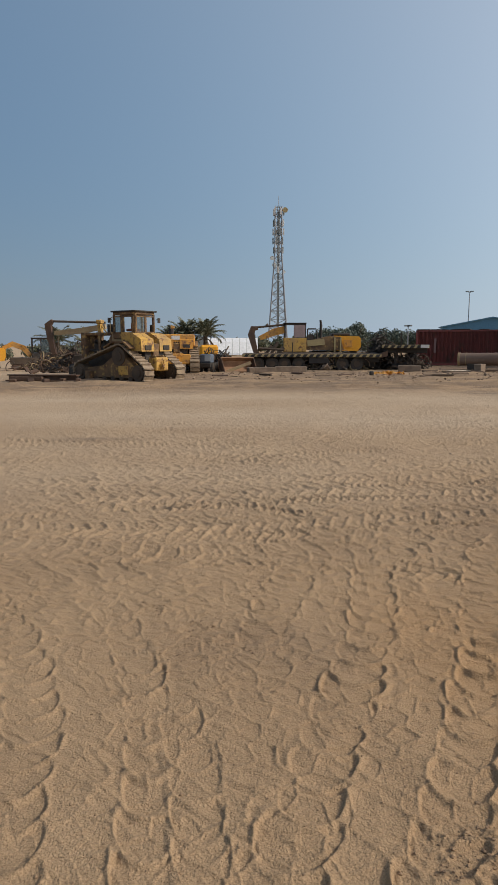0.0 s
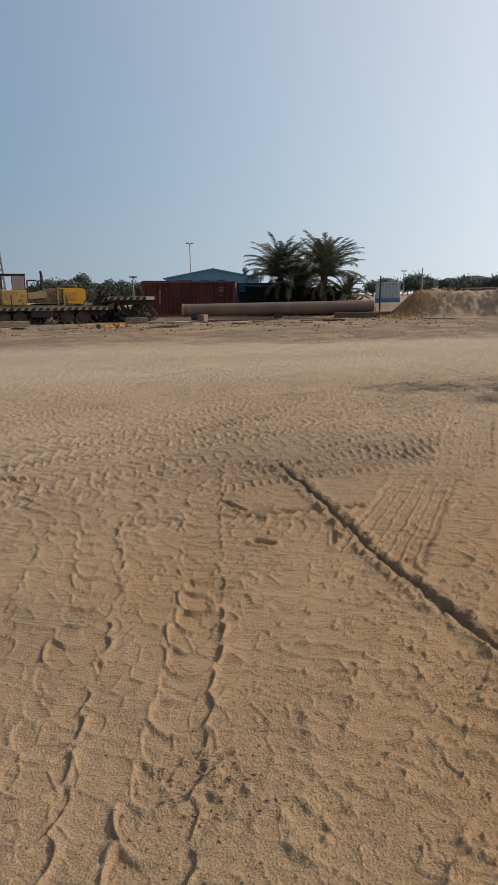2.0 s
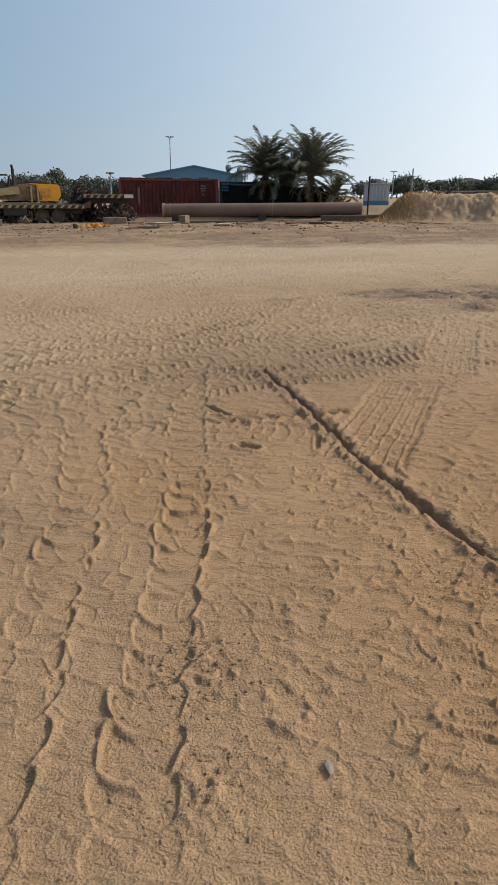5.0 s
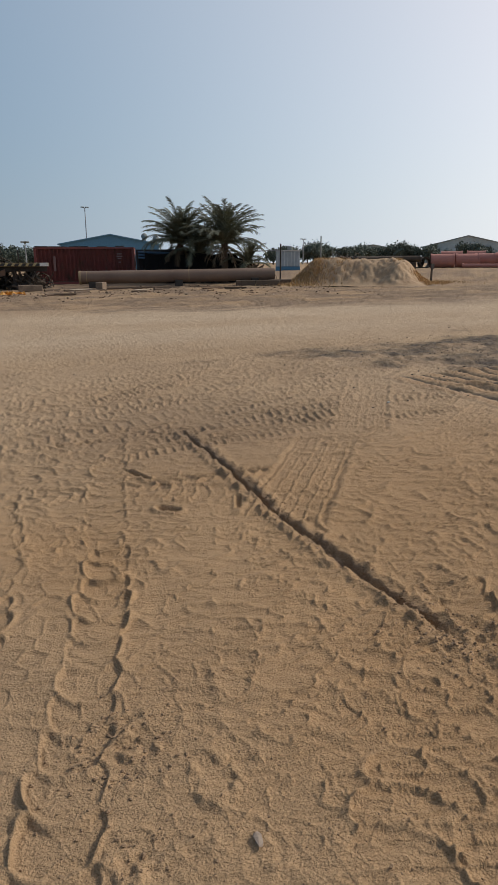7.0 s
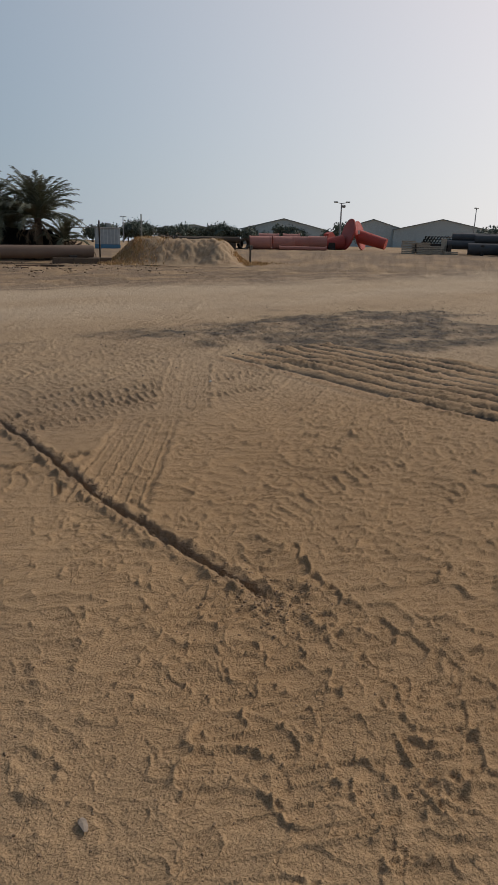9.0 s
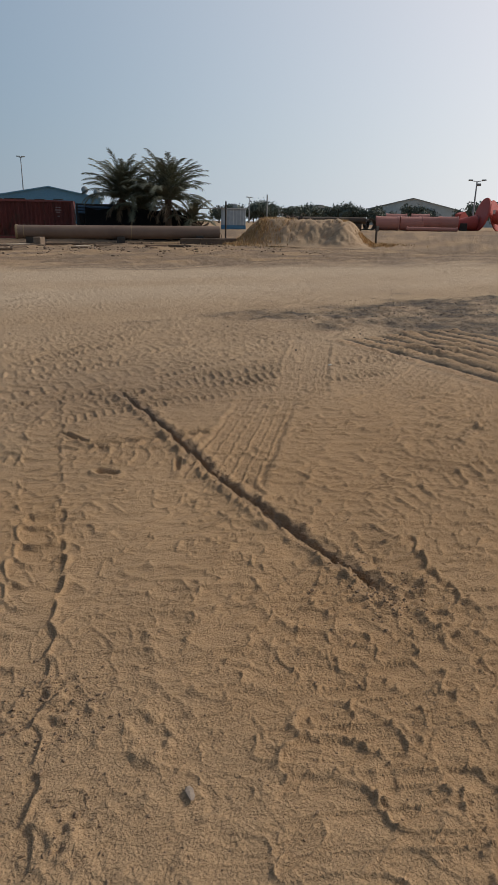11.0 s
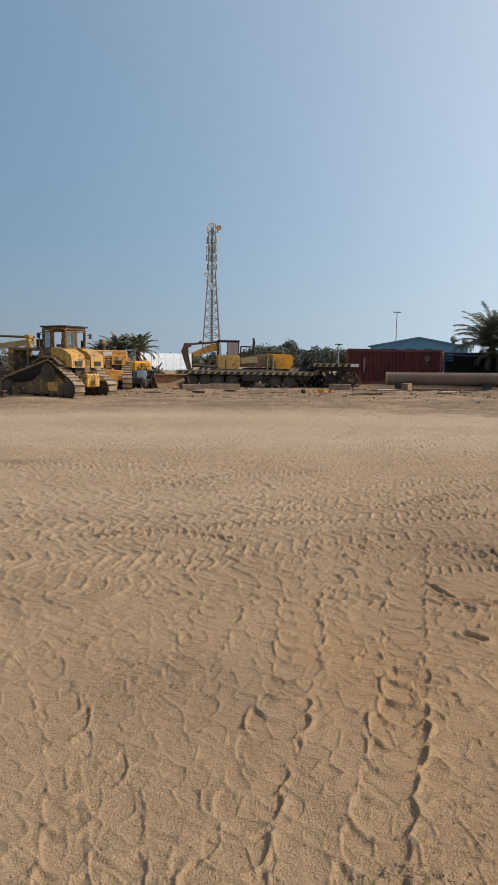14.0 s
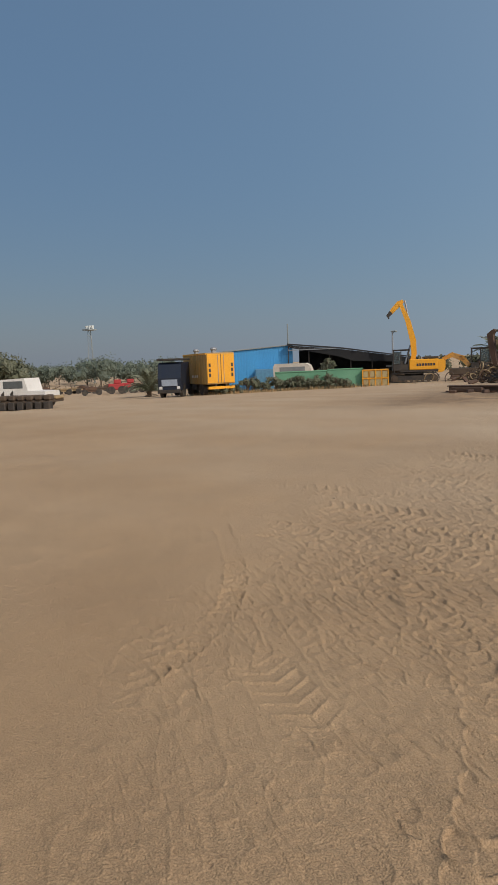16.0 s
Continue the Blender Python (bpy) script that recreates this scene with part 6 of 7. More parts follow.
hall("warehouse", pose(26.7, 91.2, 0, 0, 0, -20), 13.2, 16, 4.15, 5.3, BLUEROOF, BLUEROOF, "blue sheet-metal warehouse with low gable roof", 2)
h1 = hall("warehouse", pose(17.0, 113, 0, 0, 0, -8), 11, 16, 2.9, 3.6, GREYSHEET, GREYROOF, "grey distant warehouse beyond the scrap")
hall("warehouse", pose(110.5, 106.0, 0.6, 0, 0, -52), 19, 25, 4.2, 6.4, GREYSHEET, GREYROOF, "grey-green distant warehouse with low gable")
hall("warehouse", pose(124.0, 89.0, 0.6, 0, 0, -60), 15, 25, 4.4, 6.6, GREYSHEET, GREYROOF, "grey-green distant warehouse with low gable")
hall("warehouse", pose(129.0, 78.0, 0.6, 0, 0, -64), 20, 25, 4.6, 6.7, GREYSHEET, GREYROOF, "grey-green distant warehouse with low gable")
hall("warehouse", pose(104.0, 128.0, 0.6, 0, 0, -45), 18, 20, 3.4, 5.0, WHITEP, GREYROOF, "pale distant hall behind trees")
ww = thing("white_hall", pose(-7.0, 110, 0), "long white sheeted hall beyond the yard", "building")
part("wall", prism(nb(), [(0, 0), (0.1, 0), (2.4, 2.2), (4.5, 2.9), (7.9, 2.9), (8, 0)], -0.2, 8.4, Matrix.Rotation(radians(90), 4, "Z") @ Matrix.Translation((0, -8.3, 0))), mat("white_tarpaulin", (0.82, 0.82, 0.80), 0.6), ww)
part("end_wall", box(nb(), 1.5, 7.8, 3.0, -0.9, 4, 0), GREYROOF, ww)
bm = nb()
for k in range(7):
    box(bm, 0.06, 0.05, 2.8, 0.6 + 1.2 * k, -0.03, 0)
part("seam", bm, GREYSHEET, ww)

cb = thing("site_cabin", pose(39.35, 57.95, gz(40, 58), 0, 0, -35), "small white site cabin with blue base", "cabin")
part("wall", box(nb(), 2.5, 2.3, 1.55, 1.25, 1.15, 0.4, bevel=0.03), mat("pale_grey_cabin", (0.42, 0.46, 0.48), 0.6), cb)
part("base", box(nb(), 2.54, 2.34, 0.45, 1.25, 1.15, -0.05), BLUEROOF, cb)
part("roof", box(nb(), 2.7, 2.5, 0.08, 1.25, 1.15, 1.96), WHITEP, cb)
part("air_conditioner", box(nb(), 0.5, 0.4, 0.4, 1.4, 0.6, 2.04, bevel=0.03), GREYROOF, cb)
for k in range(7):
    part("rib", box(nb(), 0.05, 0.03, 1.5, 0.2 + 0.35 * k, -0.018, 0.42), GREYSHEET, cb)

fe = thing("fence", pose(26.2, 42.5, gz(27, 42), 0, 0, -38), "thin steel fence rail on posts behind palms", "fence")
for k in range(2):
    part("post", rod(nb(), (2.6 * k, 0, 0), (2.6 * k, 0, 2.55 if k == 1 else 2.1), 0.06), DARK, fe)
part("rail", rod(nb(), (0, 0, 2.0), (2.7, 0, 2.1), 0.035), STEEL, fe)


# ---- earth mound ----
def mound():
    nx, ny = 150, 70
    u, v = np.meshgrid(np.linspace(-4.9, 4.9, nx), np.linspace(-3.0, 3.6, ny), indexing="ij")
    wob = 0.5 * fbm(u * 0.7, v * 0.7, 201, 3)
    ex_ = 1 - sstep(2.4, 4.6, np.abs(u + wob))
    ey_ = sstep(-2.9, -0.4, v + wob) * (1 - sstep(1.6, 3.4, v))
    z = 1.50 * ex_ * ey_ * (1 + 0.10 * fbm(u * 0.9, v * 0.9, 207, 3))
    z = z + (0.10 * fbm(u * 2.2, v * 2.2, 211, 4) + 0.12 * np.abs(vnoise(u * 5, v * 5, 217)) + 0.09 * fbm(u * 7, v * 7, 219, 3)) * np.clip(z * 2, 0, 1) - 0.05
    z = z - 0.10 * np.clip(z, 0, 1) * np.exp(-((u - 0.3 * v + 0.3 * np.sin(v * 2)) % 1.7 - 0.8) ** 2 / 0.02)
    bm = nb()
    vs = [[bm.verts.new((u[i, j], v[i, j], z[i, j])) for j in range(ny)] for i in range(nx)]
    for i in range(nx - 1):
        for j in range(ny - 1):
            bm.faces.new((vs[i][j], vs[i + 1][j], vs[i + 1][j + 1], vs[i][j + 1])).smooth = True
    o = part("earth_mound", bm, mat("loose_tan_earth", (0.40, 0.285, 0.175), 0.95, 0, (0.33, 0.21, 0.115), 0.8, 1.5, 25, 0.5))
    o.matrix_world = at_ground(28.4, 32.5, -49)
    tagged(o, "flat-topped mound of loose tan earth", "mound")


mound()


def tufts(name, x, y, rz, L, W, n, h, seed, material, label, ground=None, lean=0.5):
    """Dry grass: many thin blades in one mesh."""
    rnd = random.Random(seed)
    verts, faces = [], []
    c, s = math.cos(radians(rz)), math.sin(radians(rz))
    for k in range(n):
        a, b = rnd.gauss(0, L / 3), rnd.gauss(0, W / 3)
        px, py = x + a * c - b * s, y + a * s + b * c
        z0 = (ground or gz)(px, py)
        d, hh = rnd.uniform(0, 6.28), h * rnd.uniform(0.4, 1.2)
        dx, dy = math.cos(d), math.sin(d)
        i = len(verts)
        w = 0.022
        verts += [(px - dy * w, py + dx * w, z0 - 0.02), (px + dy * w, py - dx * w, z0 - 0.02), (px + dx * hh * lean, py + dy * hh * lean, z0 + hh)]
        faces.append((i, i + 1, i + 2))
    me = bpy.data.meshes.new(name)
    me.from_pydata(verts, [], faces)
    me.materials.append(material)
    return tagged(new(name, me), label, "dry grass", kind="stuff")


def mound_top(px, py):
    dx, dy = px - 28.4, py - 32.5
    a = dx * math.cos(radians(49)) - dy * math.sin(radians(49))
    b = dx * math.sin(radians(49)) + dy * math.cos(radians(49))
    f = max(0, min(1, (4.6 - abs(a)) / 2.2)) * max(0, min(1, (b + 2.9) / 2.5)) * max(0, min(1, (3.4 - b) / 1.8))
    return gz(px, py) + 1.45 * f * f * (3 - 2 * f)


tufts("dry_grass", 25.6, 34.6, -49, 3.4, 3.6, 5200, 0.20, 31, STRAW, "straw-coloured dry grass on a mound", mound_top)
tufts("dry_grass", 31.6, 29.6, -49, 2.8, 2.4, 2600, 0.16, 32, STRAW, "straw-coloured dry grass on a mound", mound_top)
tufts("dry_grass", -29.5, 43.4, 30, 9.0, 1.2, 2600, 0.26, 33, STRAW, "straw-coloured dry weeds before green bins")
tufts("weeds", -28.5, 43.9, 30, 8.0, 1.0, 1500, 0.34, 34, SCRUB, "green weeds before green bins")
tufts("weeds", -36.5, 44.0, 30, 3.5, 1.6, 1400, 0.6, 35, SCRUB, "green weeds beside a box truck")
ms = thing("marker_post", pose(32.35, 29.95, gz(32.3, 30)), "short dark marker post beside a mound", "post")
part("post", box(nb(), 0.09, 0.09, 1.15, 0, 0, 0), DARK, ms)
part("plate", box(nb(), 0.28, 0.04, 0.3, 0, -0.06, 0.85, bevel=0.01), DARK, ms)


# ---- red pipes, the red cones, dark pipe stacks ----
def pipe_piece(x, y, z, r, L, rz, material, label, group, flange=True, wall=0.05):
    t = thing("pipe", pose(x, y, z, 0, 0, rz), label, "pipe", group)
    part("pipe_wall", tube(nb(), (-L / 2, 0, 0), (L / 2, 0, 0), r, wall, 26), material, t)
    if flange:
        for s in (-1, 1):
            part("collar", tube(nb(), (s * L / 2 - s * 0.16, 0, 0), (s * L / 2, 0, 0), r + 0.04, wall, 26), material, t)
    return t


def along_az(az, r):
    x, y = at_az(az, r)
    return x, y, gz(x, y)


RP = "dusty red pipes"
for az, r, rad, L in ((47.9, 73.5, 0.70, 2.4), (49.85, 74.2, 0.70, 2.4)):
    x, y, z = along_az(az, r)
    pipe_piece(x, y, z + rad, rad, L, -az + 6, REDPIPE, "dusty red pipe section lying on the ground", RP)
for az, r, rad, L, dz in ((48.6, 78, 0.62, 2.3, 0.45), (50.5, 79, 0.6, 2.0, 0.5), (51.2, 76, 0.66, 2.1, 0.1), (52.75, 76.5, 0.68, 2.0, 0.1)):
    x, y, z = along_az(az, r)
    pipe_piece(x, y, z + rad + dz, rad, L, -az, REDPIPE, "dusty red pipe section lying on the ground", RP)
for az, r in ((45.2, 74), (45.9, 74.6), (46.5, 73.8), (44.7, 76)):
    x, y, z = along_az(az, r)
    pipe_piece(x, y, z + 0.55, 0.55, 2.4, 90 - az + 8, BROWN, "dark rusty pipe section seen end on", "dark pipe sections")
x, y, z = along_az(51.5, 71.5)
pipe_piece(x, y, z + 0.2, 0.2, 5.0, -51.5, REDPIPE, "thin red pipe on the ground", RP)
x, y, z = along_az(53.9, 77.5)
block(x, y, 0.8, 0.8, 0.8, -55, DARK, "dark crate beside red pipes", "crate", "crate")
for az, r, L in ((42.5, 66, 5), (44.5, 67, 4), (41.0, 64, 4)):
    x, y, z = along_az(az, r)
    pipe_piece(x, y, z + 1.0, 0.3, L, -az, BROWN, "brown pipe on a low stack behind a mound", "dark pipe sections", False)
    block(x, y, L * 0.8, 0.8, 0.72, -az, BROWN, "low rusty stack of steel behind a mound", "steel_stack", "steel stack")

fx, fy, fz = along_az(55.45, 78)
fu = thing("red_cone_fitting", pose(fx, fy, fz, 0, 0, -55.7), "large orange-red flanged cone fittings leaning together", "pipe fitting")


def disc(parent, c, n, r, th, material, name="flange_disc"):
    n = Vector(n).normalized()
    c = Vector(c)
    bm = nb()
    rod(bm, c - n * th / 2, c + n * th / 2, r, seg=40)
    d = part(name, bm, material, parent)
    bm = nb()
    rod(bm, c - n * (th / 2 + 0.02), c + n * (th / 2 + 0.02), r * 0.9, r * 0.9, seg=40)
    part("face", bm, material, d)


disc(fu, (-0.35, 0, 1.72), (-0.90, -0.40, 0.22), 1.72, 0.14, REDFUN)
disc(fu, (1.0, 0.9, 1.62), (0.88, -0.30, 0.25), 1.62, 0.14, REDFUN)
part("cone", rod(nb(), (0.9, 0.0, 1.55), (3.9, -0.9, 0.72), 0.72, 0.60, 26), REDFUN, fu)
part("cone", rod(nb(), (-0.9, 0.3, 0.8), (-2.9, -0.5, 0.6), 0.85, 0.55, 26), REDFUN, fu)
part("label_plate", box(nb(), 0.25, 0.03, 0.4, 0.85, -0.72, 1.75), WHITEP, fu, "small white label")
x, y, z = along_az(53.6, 90)
fb = thing("red_machine", pose(x, y, z), "small red machine behind far pipes", "machine")
part("body", prism(nb(), [(-0.8, 0), (0.8, 0), (0.9, 1.6), (0.2, 2.1), (-0.6, 1.8)], -0.4, 0.4), REDFUN, fb)

DP = "stacked dark pipes"
sx, sy, sz = along_az(61.3, 69)
for row in range(3):
    for k in range(11 - row):
        x, y = sx + 0.30 * (k + 0.5 * row) * math.cos(radians(-61)), sy + 0.30 * (k + 0.5 * row) * math.sin(radians(-61))
        pipe_piece(x + 3.0 * math.sin(radians(63)), y + 3.0 * math.cos(radians(63)), sz + 0.95 + 0.26 * row, 0.145, 6.0, 27, BLACKPIPE, "dark grey pipe in a neat stack", DP, False, 0.012)
bx, by, bz = along_az(62.0, 69.5)
block(bx, by, 3.6, 1.6, 0.9, -62, DARK, "dark crate base under stacked pipes", "crate", "crate", "", 0.0)
for k, (az, r, zc, rad, L) in enumerate(((66.2, 66, 0.85, 0.40, 7), (66.6, 66.9, 0.85, 0.40, 7), (66.6, 66.4, 1.50, 0.38, 7), (68.5, 63.5, 0.55, 0.5, 8), (68.9, 64.4, 1.35, 0.42, 8), (71.0, 63, 0.5, 0.5, 8), (71.2, 63.5, 1.3, 0.42, 8))):
    x, y, z = along_az(az, r)
    pipe_piece(x, y, z + zc, rad, L, -az + 6, BLACKPIPE, "large dark grey pipe in a stack", DP, False)
for az, r in ((63.5, 65.2), (66.0, 64.0), (68.5, 62.5)):
    x, y, z = along_az(az, r)
    block(x, y, 0.3, 2.4, 0.9, -az, DARK, "dark timber bearer under large pipes", "bearer", "timber")


rnd_p = random.Random(3)


def pallet_stack(az, r, n, label):
    x, y, z = along_az(az, r)
    t = thing("pallet_stack", pose(x, y, z, 0, 0, -az + 5), label, "pallets", "stacked pallets")
    for k in range(n):
        bm = nb()
        box(bm, 1.2, 1.0, 0.12, rnd_p.gauss(0, 0.03), 0, 0.15 * k + 0.01, bevel=0.015)
        part("pallet", bm, PALEWOOD, t)
    return t


pallet_stack(60.2, 64.5, 8, "pale weathered pallet stack beside dark pipes")
pallet_stack(61.4, 64.2, 7, "pale weathered pallet stack beside dark pipes")
pallet_stack(62.5, 64.4, 5, "pale weathered pallet stack beside dark pipes")
pallet_stack(63.6, 64.2, 2, "low pale pallet pile beside dark pipes")
x, y, z = along_az(63.0, 65)
block(x, y, 0.5, 0.2, 1.4, -63, PALEWOOD, "upright pale board among pallets", "board", "board")


# ---- box truck, bins, crate ----
def wheel(parent, x, y, r, w):
    o = part("wheel", rod(nb(), (x, y - w / 2, r), (x, y + w / 2, r), r, seg=20), RUBBER, parent)
    part("rim", rod(nb(), (x, y - w / 2 - 0.02, r), (x, y + w / 2 + 0.02, r), r * 0.5, seg=14), DARK, o)


# the truck's box, built apart from its cab
tk = thing("box_trailer", at_ground(-33.4, 40.3, 152, -0.08), "yellow truck box with shade painted on its side, parked", "trailer")
# box yellow darkened to carry the side's shade; rear doors keep full yellow
SHADED_YELLOW = mat("shaded_yellow_panel", (0.40, 0.245, 0.07), 0.65, 0, (0.33, 0.20, 0.07), 0.7, 0.8, 20, 0.0, (0.2, 0.13, 0.07), 0.22)
bm = nb()
box(bm, 5.5, 2.42, 2.5, 2.75, 0, 0.92, bevel=0.04)
bx_ = part("cargo_box", bm, SHADED_YELLOW, tk)
for y in (-0.6, 0.6):
    d = part("rear_door", box(nb(), 0.05, 1.14, 2.3, -0.03, y, 1.02, bevel=0.015), BRIGHT, bx_, "bright yellow rear door")
for y in (-1.05, 1.05):
    bm = nb()
    for z in (1.5, 1.9, 2.3):
        box(bm, 0.03, 0.16, 0.28, -0.065, y * 0.92, z)
    part("door_lettering", bm, DARK, bx_, "dark unreadable marking bars")
for y in (-0.25, 0.25):
    part("lock_rod", rod(nb(), (-0.075, y, 1.05), (-0.075, y, 3.25), 0.02, seg=6), STEEL, bx_)
bm = nb()
for k in range(4):
    box(bm, 0.24, 0.02, 0.2, 2.2 + 0.35 * k, 1.215, 1.45)
part("side_lettering", bm, WHITEP, bx_, "pale unreadable marking bars")
for k in range(9):
    part("side_rib", box(nb(), 0.05, 0.03, 2.4, 0.4 + 0.6 * k, 1.222, 0.97), SHADED_YELLOW, bx_)
part("trim_rail", box(nb(), 5.5, 0.04, 0.12, 2.75, 1.225, 3.28), BRIGHT, bx_)
part("bumper", box(nb(), 0.25, 2.3, 0.22, 0.0, 0, 0.52, bevel=0.02), BRIGHT, tk, "yellow rear bumper bar")
bm = nb()
for y in (-0.45, 0.45):
    box(bm, 5.6, 0.12, 0.28, 2.8, y, 0.65)
part("chassis", bm, DARK, tk)
for y in (-0.95, 0.95):
    wheel(tk, 1.5, y, 0.5, 0.42), wheel(tk, 4.6, y, 0.5, 0.3)
part("fuel_tank", box(nb(), 1.1, 0.5, 0.5, 3.3, 0.9, 0.4, bevel=0.08), DARK, tk)
tc = thing("truck", at_ground(-37.3, 38.9, 296, -0.05) @ Matrix.Diagonal((1.05, 0.88, 1.15, 1)), "dark blue truck cab facing the yard", "truck")
bm = nb()
prism(bm, [(-1.3, 0.55), (1.05, 0.55), (1.1, 1.4), (0.9, 2.35), (0.6, 2.5), (-1.3, 2.5)], -1.1, 1.1)
cb_ = part("cab", bm, BLUECAB, tc)
part("windscreen", box(nb(), 0.03, 1.8, 0.75, 0.0, 0, 0.0, pose(1.03, 0, 1.5, 0, -12, 0), bevel=0.01), mat("dusty_pale_glass", (0.30, 0.33, 0.36), 0.25), cb_)
part("grille", box(nb(), 0.04, 1.5, 0.45, 1.09, 0, 0.85, bevel=0.01), mat("grey_blue_panel", (0.30, 0.34, 0.40), 0.5), cb_)
for y in (-0.85, 0.85):
    part("headlamp", box(nb(), 0.05, 0.3, 0.2, 1.1, y, 0.62, bevel=0.02), WHITEP, cb_)
part("roof_rack", box(nb(), 2.5, 2.3, 0.14, -0.2, 0, 2.62, bevel=0.03), DARK, cb_)
part("bumper", box(nb(), 0.2, 2.2, 0.25, 1.2, 0, 0.35, bevel=0.03), DARK, tc)
bm = nb()
box(bm, 5.0, 0.9, 0.25, -1.8, 0, 0.55)
part("chassis", bm, DARK, tc)
for y in (-0.95, 0.95):
    wheel(tc, 0.3, y, 0.5, 0.3), wheel(tc, -3.4, y, 0.5, 0.4)
for x in (0.6, 4.6):
    bm = nb()
    rod(bm, (x, 0.3, 3.42), (x, 0.3, 3.6), 0.2, seg=12)
    bmesh.ops.create_uvsphere(bm, u_segments=12, v_segments=6, radius=0.28, matrix=Matrix.Translation((x, 0.3, 3.72)) @ Matrix.Diagonal((1, 1, 0.6, 1)))
    part("roof_vent", bm, STEEL, bx_)

for k, (x, y, L) in enumerate(((-30.35, 43.6, 4.1), (-26.75, 45.8, 2.75))):
    sk = thing("waste_bin", at_ground(x, y, 31, -0.06), "large faded green steel waste bin with dents", "waste bin", "green waste bins")
    bm = nb()
    prism(bm, [(0, 0.12), (L - 0.1, 0.12), (L, 1.55), (-0.06, 1.60)], 0, 0.06)
    part("front_panel", bm, GREENSKIP, sk)
    part("back_panel", box(nb(), L, 0.06, 1.5, L / 2, 1.9, 0.1), GREENSKIP, sk)
    for xx in (0.03, L - 0.06):
        part("end_panel", box(nb(), 0.06, 1.85, 1.45, xx, 0.97, 0.1), GREENSKIP, sk)
    part("floor", box(nb(), L, 1.9, 0.1, L / 2, 0.95, 0.06), DARK, sk)
    part("rim", box(nb(), L + 0.1, 0.1, 0.1, L / 2, 0.0, 1.52, bevel=0.02), GREENSKIP, sk)
    rnd = random.Random(40 + k)
    for j in range(5):
        x0, z0, w, h = 0.3 + (L - 0.9) * (j + 0.3 * rnd.random()) / 5, 0.12, rnd.uniform(0.2, 0.45), rnd.uniform(0.25, 0.7)
        part("torn_patch", prism(nb(), [(x0, z0), (x0 + w, z0), (x0 + w * 0.8, z0 + h * 0.5), (x0 + w * 0.45, z0 + h), (x0 + w * 0.2, z0 + h * 0.6)], -0.012, -0.004), DARK, sk, "dark torn patch")

rnd = random.Random(63)
for k in range(15):
    f = (k + rnd.random() * 0.7) / 15
    tree(-34.4 + 9.6 * f, 40.9 + 5.3 * f, rnd.uniform(0.6, 1.3), rnd.uniform(1.0, 1.6), 300 + k, "low dusty bush growing before green bins", 230, SCRUB, "bushes before the bins", 0.13)

cr = thing("yellow_crate", at_ground(-24.25, 46.9, 25, -0.05), "yellow steel crate with panelled sides", "crate")
part("body", box(nb(), 2.05, 1.4, 1.40, 1.02, 0.7, 0, bevel=0.02), ORANGE_Y, cr)
for r in range(2):
    for c in range(4):
        part("panel", box(nb(), 0.40, 0.03, 0.5, 0.28 + 0.495 * c, -0.018, 0.12 + 0.64 * r, bevel=0.012), STRIPE, cr)
for r in range(3):
    part("rail", box(nb(), 2.08, 0.07, 0.07, 1.02, -0.04, 0.01 + 0.66 * r), BRIGHT, cr)
for c in range(5):
    part("stile", box(nb(), 0.06, 0.06, 1.40, 0.03 + 0.498 * c, -0.036, 0.0), BRIGHT, cr)

# ---- blue shed, dark canopy and what stands under it ----
bs = thing("blue_shed", at_ground(-42.2, 51.2, 36, -0.2), "bright blue corrugated metal shed with lean-to roof", "building")
n = 26
bm = nb()
for k in range(n):
    x, w = 7.2 * k / n, 7.2 / n
    box(bm, w * 0.55, 0.05, 4.15 + 0.45 * k / n, x + w * 0.28, -0.025, 0.0)
part("wall_rib", bm, BLUEWALL, bs)
part("wall", prism(nb(), [(0, 0), (7.2, 0), (7.2, 4.63), (0, 4.17)], 0.0, 0.1), BLUEWALL, bs)
part("side_wall", box(nb(), 0.1, 6, 4.1, 0.05, 3.1, 0), BLUEWALL, bs)
part("side_wall", box(nb(), 0.1, 6, 4.1, 7.15, 3.1, 0), BLUEROOF, bs)
part("back_wall", box(nb(), 7.0, 0.1, 4.1, 3.6, 6.05, 0), BLUEWALL, bs)
part("roof", prism(nb(), [(-0.2, 4.17), (7.4, 4.65), (7.4, 4.75), (-0.2, 4.27)], -0.2, 6.2), GREYROOF, bs)
# darker blue block standing in for the shadow low on the shed
part("annex", box(nb(), 2.4, 1.6, 2.35, 4.6, -0.85, 0), BLUEROOF, bs, "dark blue block for the shadow low on the shed")

cn = thing("canopy", at_ground(-36.6, 55.0, 22), "dark sheeted canopy on posts with shaded interior", "shelter")
part("roof_sheet", prism(nb(), [(0, 4.35), (5.2, 3.75), (12.6, 2.55), (12.6, 2.65), (5.2, 3.9), (0, 4.48)], -0.6, 6), BLACK, cn)
part("front_valance", prism(nb(), [(0, 4.3), (5.2, 3.72), (12.6, 2.53), (12.6, 2.2), (6.6, 2.5), (5.1, 3.0), (0.2, 4.05)], -0.66, -0.61), CLOTH, cn)
# black sheet added across the back to stand in for the interior's shade
part("back_wall", prism(nb(), [(0, 0), (12.6, 0), (12.6, 2.5), (5.2, 3.7), (0, 4.3)], 5.8, 5.95), CLOTH, cn)
for k in range(7):
    part("post", rod(nb(), (0.1 + 2.06 * k, -0.5, 0), (0.1 + 2.06 * k, -0.5, 4.2 - 0.28 * k), 0.05), DARK, cn)
part("truss_rail", box(nb(), 4.8, 0.06, 0.08, 2.5, -0.7, 3.75), STEEL, cn)
bm = nb()
